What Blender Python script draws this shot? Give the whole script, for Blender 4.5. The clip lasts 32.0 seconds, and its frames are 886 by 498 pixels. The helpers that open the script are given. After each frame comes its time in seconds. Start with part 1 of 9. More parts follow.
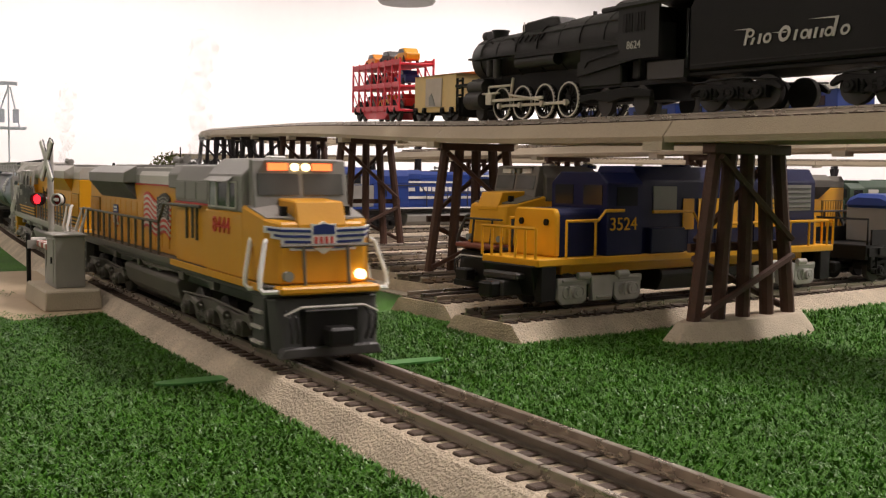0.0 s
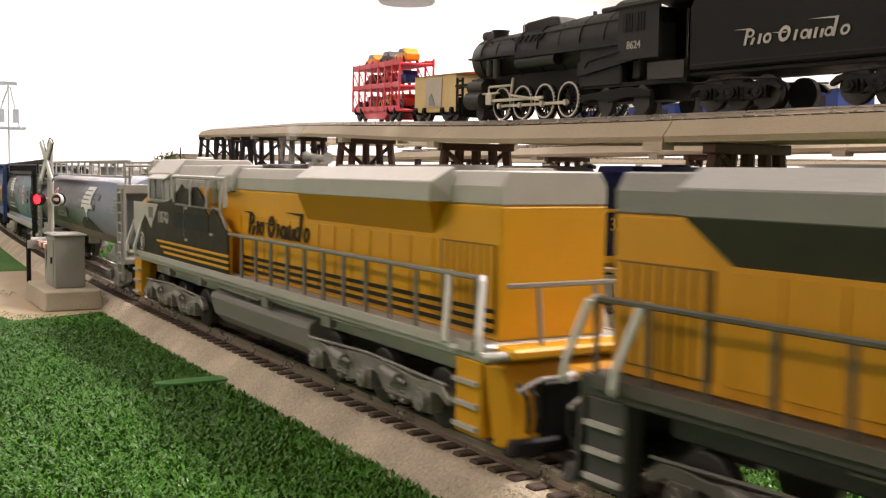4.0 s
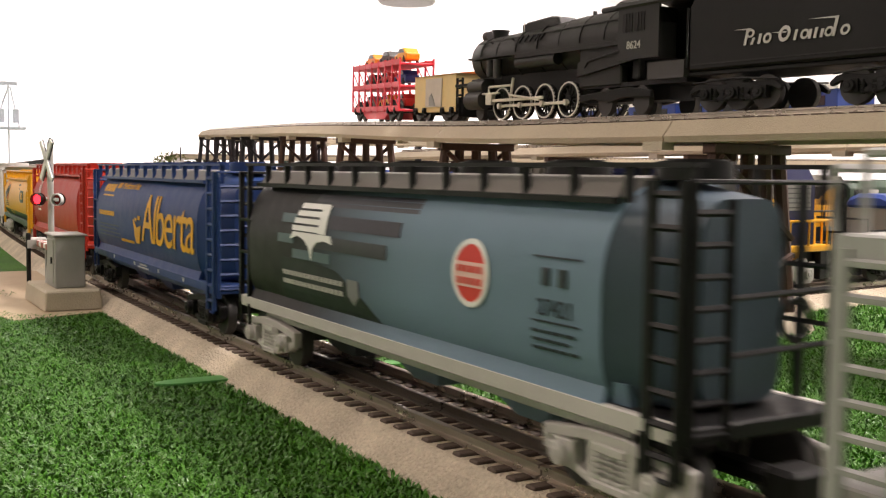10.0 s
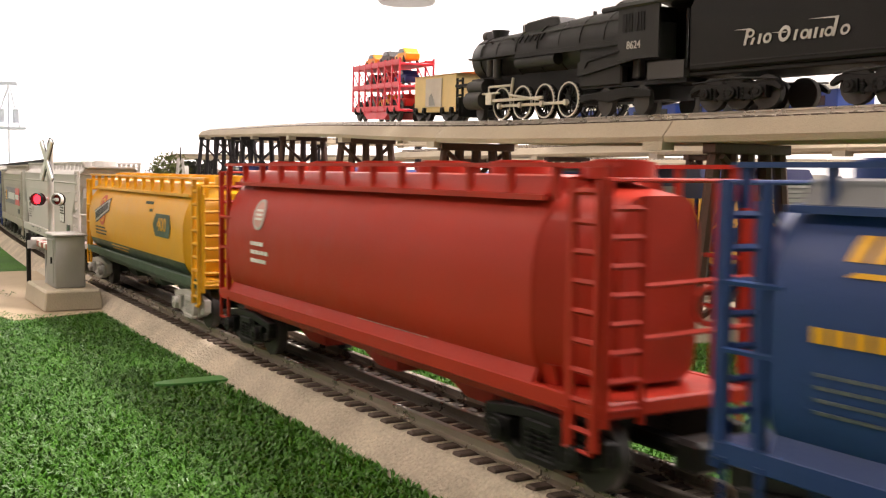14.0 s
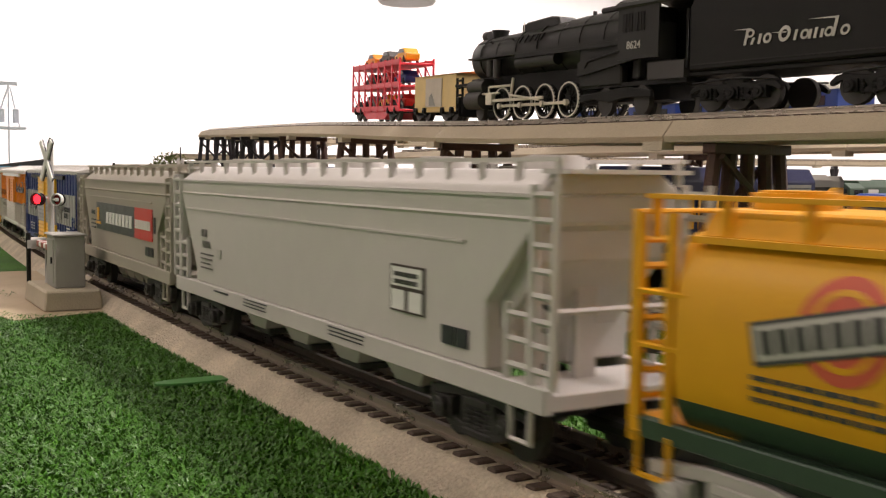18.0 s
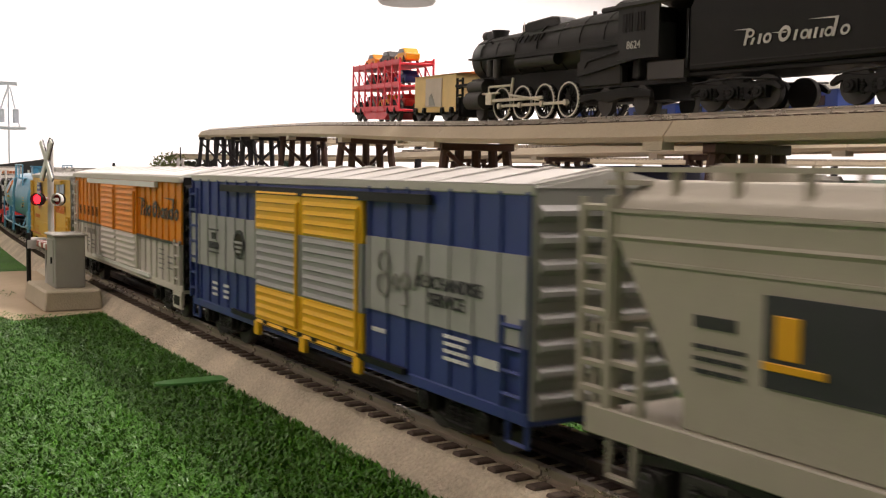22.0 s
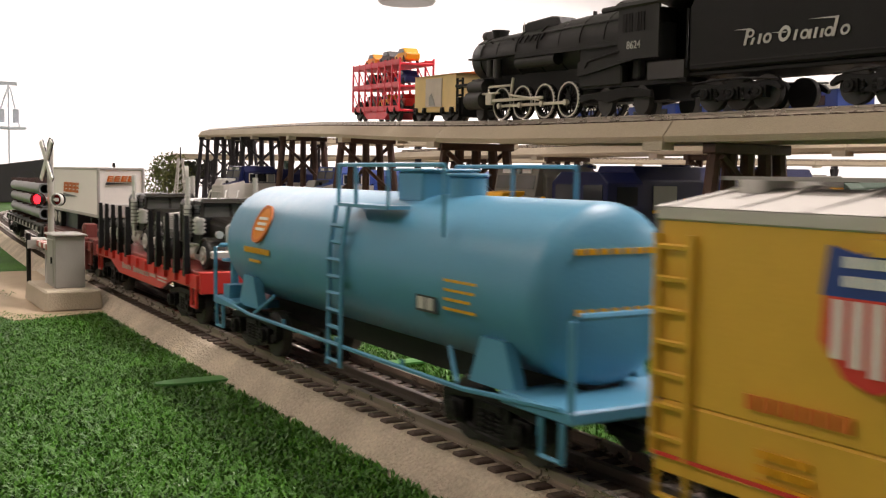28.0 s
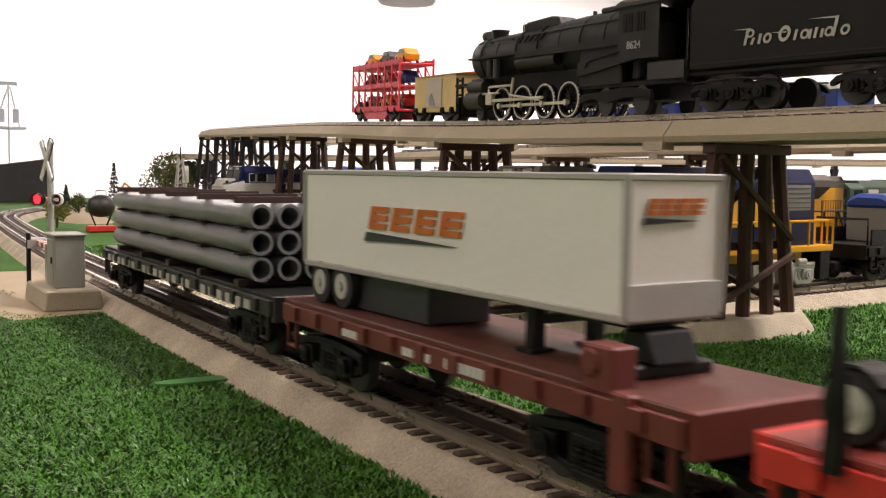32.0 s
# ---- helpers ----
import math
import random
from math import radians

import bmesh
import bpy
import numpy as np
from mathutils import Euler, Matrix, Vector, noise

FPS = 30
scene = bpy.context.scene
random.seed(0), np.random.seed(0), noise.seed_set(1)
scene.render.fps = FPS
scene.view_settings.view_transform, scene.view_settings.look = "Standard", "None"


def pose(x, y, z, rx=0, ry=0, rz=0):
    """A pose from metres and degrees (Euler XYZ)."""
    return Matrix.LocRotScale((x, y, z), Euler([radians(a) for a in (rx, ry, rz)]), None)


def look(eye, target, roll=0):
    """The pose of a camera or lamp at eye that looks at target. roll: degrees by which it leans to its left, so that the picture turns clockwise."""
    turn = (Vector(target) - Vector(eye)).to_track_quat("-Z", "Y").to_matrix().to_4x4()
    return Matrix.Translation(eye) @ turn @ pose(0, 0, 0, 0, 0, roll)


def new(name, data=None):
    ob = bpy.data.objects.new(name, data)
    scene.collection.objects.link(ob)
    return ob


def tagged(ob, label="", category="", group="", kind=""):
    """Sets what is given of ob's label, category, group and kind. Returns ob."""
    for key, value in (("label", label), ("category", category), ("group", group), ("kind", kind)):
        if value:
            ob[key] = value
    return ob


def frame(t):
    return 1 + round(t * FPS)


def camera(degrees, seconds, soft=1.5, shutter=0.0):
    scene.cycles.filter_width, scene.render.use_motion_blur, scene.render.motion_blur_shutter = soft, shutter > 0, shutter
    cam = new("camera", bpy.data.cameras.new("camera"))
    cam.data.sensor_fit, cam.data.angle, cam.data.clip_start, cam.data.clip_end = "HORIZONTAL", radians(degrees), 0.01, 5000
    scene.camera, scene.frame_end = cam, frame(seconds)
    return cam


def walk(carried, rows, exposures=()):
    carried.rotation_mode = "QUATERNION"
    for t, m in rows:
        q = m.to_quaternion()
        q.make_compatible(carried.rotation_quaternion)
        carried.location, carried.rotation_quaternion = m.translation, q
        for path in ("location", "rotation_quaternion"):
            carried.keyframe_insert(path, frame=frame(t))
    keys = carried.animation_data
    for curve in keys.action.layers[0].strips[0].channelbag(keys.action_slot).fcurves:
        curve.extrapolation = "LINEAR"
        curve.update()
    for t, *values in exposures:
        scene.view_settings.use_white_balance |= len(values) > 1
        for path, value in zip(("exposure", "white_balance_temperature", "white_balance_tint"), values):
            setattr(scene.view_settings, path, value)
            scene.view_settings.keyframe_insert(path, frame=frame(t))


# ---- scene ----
EXPO = ((0.0, -0.62, 6500, 17), (1.5, -0.34, 6500, 17), (3.0, 0.0, 6500, 17), (6.0, 0.06, 6500, 17), (7.5, -0.08, 6500, 17), (10.0, 0.22, 6500, 17), (12.0, 0.45, 6500, 17), (14.5, 0.42, 6500, 17), (18.0, -0.17, 6500, 17), (20.0, -0.28, 6500, 17), (22.0, -0.22, 6500, 17), (24.0, -0.14, 6500, 17), (28.0, -0.20, 6500, 17), (32.0, -0.25, 6500, 17))
LAMP = 13.0

# the camera stands on the table beside the main line
CAM_EYE = Vector((0.0, -0.1806, 0.0938))
YAW, DIP = radians(30.10), radians(4.17)
AIM = CAM_EYE + Vector((-math.cos(YAW) * math.cos(DIP), math.sin(YAW) * math.cos(DIP), -math.sin(DIP)))
cam = camera(45.6, 32.0, soft=1.25, shutter=0.6)
walk(cam, [(0.0, look(CAM_EYE, AIM, 0.71)), (32.0, look(CAM_EYE, AIM, 0.71))],
     exposures=EXPO)

# ---------------- light ----------------
world = bpy.data.worlds.new("room_dark")
scene.world = world
world.use_nodes = True
world.node_tree.nodes["Background"].inputs[0].default_value = (1.0, 0.97, 0.92, 1)
world.node_tree.nodes["Background"].inputs[1].default_value = 0.01


# area lamps under the ceiling, none of them in view
def ceiling_lamp(x, y, z, sx, sy, watts, turn=0, tint=(1.0, 0.91, 0.84)):
    data = bpy.data.lights.new("fluorescent_lamp", "AREA")
    data.shape, data.size, data.size_y, data.energy = "RECTANGLE", sx, sy, watts
    data.color = tint
    ob = new("fluorescent_lamp", data)
    ob.matrix_world = pose(x, y, z, 0, 0, turn)
    return ob


# key from beyond the train, placed after the way its shadows fall
ceiling_lamp(-0.10, 0.95, 1.62, 1.2, 0.24, LAMP * 4.7)
# unseen lamps added as fill for the train, turf and table
ceiling_lamp(-0.9, -0.35, 1.62, 1.2, 0.20, LAMP * 0.4)
ceiling_lamp(-1.15, -1.65, 1.58, 2.4, 0.30, LAMP * 2.35, 0, (1.0, 0.84, 0.72))
ceiling_lamp(0.9, -0.1, 1.62, 1.2, 0.30, LAMP * 0.35)
ceiling_lamp(-2.6, 2.0, 1.62, 1.2, 0.30, LAMP)
# unseen lamps added near the far walls so that these burn out white
ceiling_lamp(-5.3, 1.0, 1.62, 2.4, 0.30, LAMP * 9.0, 90)
ceiling_lamp(-5.3, 4.0, 1.62, 2.4, 0.30, LAMP * 9.0, 90)
ceiling_lamp(-2.6, 5.0, 1.62, 2.4, 0.30, LAMP * 9.0)
ceiling_lamp(0.6, 5.0, 1.62, 2.4, 0.30, LAMP * 7.0)

# ---------------- materials ----------------
MATS = {}


def mat(name, rgb, rough=0.5, metal=0.0, var=0.12, scale=120.0, bump=0.06, fine=900.0, emit=0.0, alpha=1.0, spec=0.5, coarse=14.0):
    """Principled surface: colour drifts at two scales, with fine relief."""
    if name in MATS:
        return MATS[name]
    m = bpy.data.materials.new(name)
    m.use_nodes = True
    nt = m.node_tree
    n, l = nt.nodes, nt.links
    p = n["Principled BSDF"]
    co = n.new("ShaderNodeTexCoord")
    a, b = n.new("ShaderNodeTexNoise"), n.new("ShaderNodeTexNoise")
    a.inputs["Scale"].default_value, a.inputs["Detail"].default_value = scale, 5
    b.inputs["Scale"].default_value, b.inputs["Detail"].default_value = coarse, 4
    l.new(co.outputs["Object"], a.inputs["Vector"])
    l.new(co.outputs["Object"], b.inputs["Vector"])
    add = n.new("ShaderNodeMath")
    add.operation = "MULTIPLY_ADD"
    add.inputs[1].default_value = 0.6
    l.new(b.outputs["Fac"], add.inputs[0])
    half = n.new("ShaderNodeMath")
    half.operation = "MULTIPLY"
    half.inputs[1].default_value = 0.4
    l.new(a.outputs["Fac"], half.inputs[0])
    l.new(half.outputs[0], add.inputs[2])
    ramp = n.new("ShaderNodeValToRGB")
    ramp.color_ramp.elements[0].position, ramp.color_ramp.elements[1].position = 0.3, 0.7
    ramp.color_ramp.elements[0].color = (*[c * (1 - var) for c in rgb], 1)
    ramp.color_ramp.elements[1].color = (*[min(1, c * (1 + var)) for c in rgb], 1)
    l.new(add.outputs[0], ramp.inputs[0])
    l.new(ramp.outputs[0], p.inputs["Base Color"])
    rr = n.new("ShaderNodeMapRange")
    rr.inputs["To Min"].default_value, rr.inputs["To Max"].default_value = max(0.02, rough - 0.1), min(1, rough + 0.12)
    l.new(a.outputs["Fac"], rr.inputs["Value"])
    l.new(rr.outputs[0], p.inputs["Roughness"])
    p.inputs["Metallic"].default_value = metal
    p.inputs["Specular IOR Level"].default_value = spec
    if bump:
        c = n.new("ShaderNodeTexNoise")
        c.inputs["Scale"].default_value, c.inputs["Detail"].default_value = fine, 3
        l.new(co.outputs["Object"], c.inputs["Vector"])
        bp = n.new("ShaderNodeBump")
        bp.inputs["Strength"].default_value, bp.inputs["Distance"].default_value = bump, 0.002
        l.new(c.outputs["Fac"], bp.inputs["Height"])
        l.new(bp.outputs[0], p.inputs["Normal"])
    if emit:
        p.inputs["Emission Color"].default_value = (*rgb, 1)
        p.inputs["Emission Strength"].default_value = emit
    if alpha < 1:
        p.inputs["Alpha"].default_value = alpha
    MATS[name] = m
    return m


def fade(name, dark, pale, x0, x1, rough=0.4):
    """Airbrushed livery paint that blends from one colour to another along the car."""
    m = mat(name, pale, rough, var=0.06, spec=0.3)
    nt = m.node_tree
    n, l = nt.nodes, nt.links
    sep, rng, mix = n.new("ShaderNodeSeparateXYZ"), n.new("ShaderNodeMapRange"), n.new("ShaderNodeMix")
    mix.data_type = "RGBA"
    rng.interpolation_type = "SMOOTHSTEP"
    rng.inputs["From Min"].default_value, rng.inputs["From Max"].default_value = x0, x1
    l.new(n["Texture Coordinate"].outputs["Object"], sep.inputs[0])
    l.new(sep.outputs["X"], rng.inputs["Value"])
    l.new(rng.outputs["Result"], mix.inputs["Factor"])
    mix.inputs[6].default_value = (*dark, 1)
    old = n["Principled BSDF"].inputs["Base Color"].links[0].from_socket
    l.new(old, mix.inputs[7])
    l.new(mix.outputs[2], n["Principled BSDF"].inputs["Base Color"])
    return m


BLACK = mat("black_plastic", (0.008, 0.0075, 0.0075), 0.45, spec=0.3)
SOOT = mat("sooty_black_metal", (0.0075, 0.0068, 0.0064), 0.5, var=0.3, spec=0.26)
BOILER = mat("greasy_black_boiler_paint", (0.0115, 0.0102, 0.0088), 0.46, var=0.4, spec=0.42)
RODM = mat("bright_rod_metal", (0.62, 0.57, 0.47), 0.4, 0.3, var=0.15)
GUN = mat("weathered_dark_metal", (0.045, 0.042, 0.04), 0.5, 0.3, var=0.3)
STEEL = mat("bright_steel", (0.62, 0.60, 0.56), 0.28, 1.0, var=0.15)
SILVER = mat("silver_paint", (0.46, 0.445, 0.42), 0.38, 0.3, var=0.15)
GREYP = mat("mid_grey_paint", (0.24, 0.232, 0.215), 0.5)
LGREY = mat("light_grey_paint", (0.475, 0.455, 0.42), 0.5)
DGREY = mat("dark_grey_paint", (0.060, 0.058, 0.055), 0.5)
WHITE = mat("white_paint", (0.78, 0.77, 0.74), 0.45, var=0.05)
ARMOUR = mat("armour_yellow_paint", (0.66, 0.305, 0.010), 0.36, var=0.08)
GOLD = mat("gold_yellow_paint", (0.72, 0.355, 0.012), 0.38, var=0.08, spec=0.35)
RED = mat("signal_red_paint", (0.62, 0.04, 0.03), 0.4)
BRICKRED = mat("hopper_red_paint", (0.40, 0.027, 0.012), 0.42, var=0.1, spec=0.3)
OXIDE = mat("oxide_brown_paint", (0.16, 0.035, 0.028), 0.5)
NAVY = mat("navy_paint", (0.006, 0.009, 0.050), 0.4, spec=0.25)
BLUE = mat("royal_blue_paint", (0.018, 0.05, 0.24), 0.4)
CARBLUE = mat("hopper_blue_paint", (0.016, 0.042, 0.150), 0.42, spec=0.35)
SKY = mat("aqua_tank_paint", (0.085, 0.275, 0.42), 0.34, var=0.06)
CHAR = mat("charcoal_paint", (0.032, 0.030, 0.040), 0.35)
UMBER = mat("umber_paint", (0.024, 0.0145, 0.009), 0.45, spec=0.22)
ORANGE = mat("freight_orange_paint", (0.76, 0.255, 0.008), 0.42)
LOGO_ORANGE = mat("logo_orange_paint", (0.62, 0.16, 0.02), 0.5)
GREENP = mat("dark_green_paint", (0.03, 0.06, 0.035), 0.45)
GLASS = mat("smoked_window_glass", (0.02, 0.022, 0.025), 0.08, var=0.0, bump=0)
PALEGLASS = mat("pale_window_glass", (0.25, 0.27, 0.27), 0.1, var=0.05, bump=0)
SCREEN = mat("dusky_windscreen", (0.10, 0.10, 0.095), 0.08, var=0.35, scale=90, bump=0)
DIRTY = mat("dusty_grey_metal", (0.115, 0.106, 0.088), 0.55, 0.2, var=0.3)
LAMPON = mat("lit_headlamp", (1.0, 0.72, 0.35), 0.3, emit=6.5, bump=0)
NUMBERBOARD = mat("lit_number_board", (1.0, 0.20, 0.05), 0.4, emit=3.0, bump=0)
REDLAMP = mat("lit_red_lamp", (1.0, 0.02, 0.03), 0.3, emit=4.0, bump=0)
RUBBER = mat("black_rubber", (0.02, 0.02, 0.02), 0.8)
CHROME = mat("chrome", (0.75, 0.74, 0.72), 0.16, 1.0, var=0.05, bump=0)
WOODB = mat("brown_trestle_wood", (0.070, 0.031, 0.019), 0.65, var=0.35, scale=300, bump=0.3)
WOODK = mat("black_stained_trestle_wood", (0.014, 0.011, 0.016), 0.6, var=0.3)
BALLAST = mat("tan_ballast_plastic", (0.55, 0.465, 0.35), 0.85, var=0.34, scale=700, bump=1.0, fine=900, coarse=45)
DECKB = mat("beige_roadbed_plastic", (0.42, 0.35, 0.25), 0.75, var=0.12, scale=500, bump=0.4, fine=1300)
TIE = mat("dark_brown_ties", (0.075, 0.05, 0.036), 0.7, var=0.4, scale=500, bump=0.3)
RAIL = mat("polished_rail", (0.44, 0.385, 0.32), 0.28, 0.8, var=0.2)
RAILC = mat("worn_centre_rail", (0.19, 0.165, 0.135), 0.30, 0.65, var=0.3)
PAD = mat("concrete_plastic", (0.46, 0.40, 0.30), 0.75, var=0.12, bump=0.3)
STONE = mat("stone_footing", (0.45, 0.385, 0.29), 0.85, var=0.2, bump=0.5)
ROADM = mat("sand_coloured_road", (0.42, 0.33, 0.22), 0.8, var=0.12, bump=0.2)
TURF = mat("turf_backing", (0.038, 0.138, 0.0045), 0.9, var=0.4, scale=400, bump=0.6)
BLADE = mat("turf_blades", (0.041, 0.150, 0.0040), 0.38, spec=0.40, var=0.3, scale=700, bump=0, coarse=60)
PADGREEN = mat("light_green_plastic", (0.055, 0.21, 0.04), 0.5)
LEAF = mat("tree_leaves", (0.115, 0.135, 0.04), 0.8, var=0.5, scale=300, bump=0, coarse=80)
BUSH = mat("bush_leaves", (0.22, 0.22, 0.05), 0.8, var=0.4, scale=300, bump=0, coarse=80)
PINE = mat("pine_needles", (0.05, 0.055, 0.05), 0.8, var=0.4, scale=300, bump=0)
BARK = mat("bark", (0.08, 0.06, 0.045), 0.9)
WALLP = mat("white_wall_paint", (0.84, 0.84, 0.83), 0.9, var=0.02, scale=20, bump=0.05, coarse=2)
FLOORM = mat("grey_carpet", (0.09, 0.085, 0.08), 0.95, var=0.2, scale=60)
TABLEM = mat("grey_table_paint", (0.38, 0.37, 0.34), 0.7, var=0.1)

# ---------------- geometry helpers ----------------


class Form:
    """Collects simple solids into one mesh."""

    def __init__(self):
        self.bm = bmesh.new()

    def box(self, x0, x1, y0, y1, z0, z1, m=None):
        vs = [self.bm.verts.new(Vector((x, y, z)) if m is None else m @ Vector((x, y, z))) for x in (x0, x1) for y in (y0, y1) for z in (z0, z1)]
        for f in ((0, 1, 3, 2), (4, 6, 7, 5), (0, 4, 5, 1), (2, 3, 7, 6), (0, 2, 6, 4), (1, 5, 7, 3)):
            self.bm.faces.new([vs[i] for i in f])
        return self

    def prism(self, outline, a, b, axis="x"):
        """Extrudes an outline of two coordinates along an axis."""
        def at(p, q, t):
            return {"x": (t, p, q), "y": (p, t, q), "z": (p, q, t)}[axis]
        lo = [self.bm.verts.new(at(p, q, a)) for p, q in outline]
        hi = [self.bm.verts.new(at(p, q, b)) for p, q in outline]
        k = len(outline)
        self.bm.faces.new(lo)
        self.bm.faces.new(hi[::-1])
        for i in range(k):
            self.bm.faces.new((lo[i], hi[i], hi[(i + 1) % k], lo[(i + 1) % k]))
        return self

    def loft(self, rings, close=True):
        """Skins rings of equal length; close caps the ends."""
        made = [[self.bm.verts.new(p) for p in r] for r in rings]
        k = len(made[0])
        for u, w in zip(made, made[1:]):
            for i in range(k):
                self.bm.faces.new((u[i], u[(i + 1) % k], w[(i + 1) % k], w[i]))
        if close:
            self.bm.faces.new(made[0][::-1])
            self.bm.faces.new(made[-1])
        return self

    def cyl(self, p, q, r, n=12, r2=None):
        p, q = Vector(p), Vector(q)
        d = (q - p).normalized()
        u = d.orthogonal().normalized()
        w = d.cross(u)
        rings = [[c + (u * math.cos(a) + w * math.sin(a)) * rad for a in (2 * math.pi * i / n for i in range(n))] for c, rad in ((p, r), (q, r if r2 is None else r2))]
        return self.loft(rings)

    def ring(self, c, axis, r0, r1, t, n=20):
        """A flat ring with thickness t along the axis."""
        c, d = Vector(c), Vector(axis).normalized()
        u = d.orthogonal().normalized()
        w = d.cross(u)
        cs = [[c + d * s + (u * math.cos(a) + w * math.sin(a)) * rad for a in (2 * math.pi * i / n for i in range(n))] for rad, s in ((r0, -t / 2), (r1, -t / 2), (r1, t / 2), (r0, t / 2))]
        vs = [[self.bm.verts.new(p) for p in r] for r in cs]
        for k in range(4):
            for i in range(n):
                self.bm.faces.new((vs[k][i], vs[k][(i + 1) % n], vs[(k + 1) % 4][(i + 1) % n], vs[(k + 1) % 4][i]))
        return self

    def tube(self, pts, r, n=6):
        pts = [Vector(p) for p in pts]
        rings = []
        for i, p in enumerate(pts):
            d = ((pts[min(i + 1, len(pts) - 1)] - pts[max(i - 1, 0)])).normalized()
            u = d.cross(Vector((0.123, 0.456, 0.88))).normalized()
            w = d.cross(u)
            rings.append([p + (u * math.cos(a) + w * math.sin(a)) * r for a in (2 * math.pi * k / n for k in range(n))])
        return self.loft(rings)

    def poly(self, pts):
        self.bm.faces.new([self.bm.verts.new(p) for p in pts])
        return self

    def mesh(self, name, material, bevel=0.0, smooth=False):
        bm = self.bm
        bmesh.ops.recalc_face_normals(bm, faces=bm.faces[:])
        if bevel:
            sharp = [e for e in bm.edges if len(e.link_faces) == 2 and e.calc_face_angle(0) > 0.6]
            bmesh.ops.bevel(bm, geom=sharp, offset=bevel, segments=1, affect="EDGES", clamp_overlap=True)
        me = bpy.data.meshes.new(name)
        bm.to_mesh(me)
        bm.free()
        me.materials.append(material)
        if smooth:
            for p in me.polygons:
                p.use_smooth = True
            me.set_sharp_from_angle(angle=radians(38))
        return me


def part(name, form, material, parent=None, label="", bevel=0.0, smooth=False, m=None):
    """Links a Form (or a mesh made before) as one mesh object under a thing or part."""
    me = form if isinstance(form, bpy.types.Mesh) else form.mesh(name, material, bevel, smooth)
    ob = new(name, me)
    if parent is not None:
        ob.parent = parent
    if m is not None:
        ob.matrix_basis = m
    return tagged(ob, label=label)


def thing(name, label, category, m=None, group="", kind=""):
    ob = new(name)
    ob.empty_display_size = 0.02
    if m is not None:
        ob.matrix_basis = m
    return tagged(ob, label, category, group, kind)


def letters(name, text, size, material, parent, m, depth=0.0002, shear=0.0, stretch=1.0, spacing=1.0):
    """Raised lettering in the built-in font, as a mesh. It reads along x, up along y of m."""
    cu = bpy.data.curves.new(name, "FONT")
    cu.body, cu.size, cu.extrude, cu.shear, cu.space_character = text, size, depth, shear, spacing
    cu.align_x, cu.align_y = "CENTER", "CENTER"
    tmp = bpy.data.objects.new(name, cu)
    me = bpy.data.meshes.new_from_object(tmp)
    bpy.data.objects.remove(tmp)
    for v in me.vertices:
        v.co.x *= stretch
    me.materials.clear()
    me.materials.append(material)
    ob = new(name, me)
    ob.parent = parent
    ob.matrix_basis = m
    return ob


def near_side(x, z, y=-0.0264):
    """A pose on the side that faces -y: text x runs along +x, text y up."""
    return Matrix.Translation((x, y, z)) @ Euler((radians(90), 0, 0)).to_matrix().to_4x4()


def far_side(x, z, y=0.0264):
    return Matrix.Translation((x, y, z)) @ Euler((radians(90), 0, radians(180))).to_matrix().to_4x4()


def bars(name, rects, material, parent, y=-0.0263, label="", lean=0.0, flip=False, t=0.0004):
    """Painted bars on the side y, rects of x0, x1, z0, z1; lean shears them."""
    f = Form()
    zc = sum(r[2] + r[3] for r in rects) / (2 * len(rects))
    for x0, x1, z0, z1 in rects:
        a, b = lean * (z0 - zc), lean * (z1 - zc)
        f.prism([(x0 + a, z0), (x1 + a, z0), (x1 + b, z1), (x0 + b, z1)], y - t / 2, y + t / 2, "y")
    return part(name, f, material, parent, label)


BOXES = {}


def pieces(name, boxes, material, parent, bevel=0.0):
    """Separate box-shaped parts; alike pieces share one mesh."""
    for x0, x1, y0, y1, z0, z1 in boxes:
        key = (name, material.name, round(x1 - x0, 5), round(y1 - y0, 5), round(z1 - z0, 5), bevel)
        if key not in BOXES:
            a, b, c = (x1 - x0) / 2, (y1 - y0) / 2, (z1 - z0) / 2
            BOXES[key] = Form().box(-a, a, -b, b, -c, c).mesh(name, material, bevel)
        part(name, BOXES[key], material, parent, m=Matrix.Translation(((x0 + x1) / 2, (y0 + y1) / 2, (z0 + z1) / 2)))


def wordbars(name, x0, z0, w, h, n, material, parent, y=-0.0263, lean=0.0, label=""):
    """A line of writing as n plain bars of a letter's width."""
    step = w / n
    return bars(name, [(x0 + i * step, x0 + i * step + step * 0.72, z0, z0 + h) for i in range(n)], material, parent, y, label, lean)
# ---------------- the line of the main track ----------------
ZR = 0.0145
XR, XL, RAD = 0.5, -1.8, 1.0


def bow(x):
    return 0.031 * (x + 0.45) ** 2


def line(s):
    """Place and heading on the oval main line; s is x along the front straight."""
    if s > XR:
        l, th = s - XR, math.atan(0.062 * (XR + 0.45))
        a = min(l / RAD, math.pi)
        x = XR + RAD * (math.sin(th + a) - math.sin(th))
        y = bow(XR) - RAD * (math.cos(th + a) - math.cos(th))
        rest = max(0.0, l - math.pi * RAD)
        return x + rest * math.cos(th + a), y + rest * math.sin(th + a), th + a
    if s < XL:
        l, th = XL - s, math.atan(0.062 * (XL + 0.45))
        a = min(l / RAD, math.pi)
        x = XL - RAD * (math.sin(th) - math.sin(th - a))
        y = bow(XL) - RAD * (math.cos(th - a) - math.cos(th))
        rest = max(0.0, l - math.pi * RAD)
        return x - rest * math.cos(th - a), y - rest * math.sin(th - a), th - a
    return s, bow(s), math.atan(0.062 * (s + 0.45))


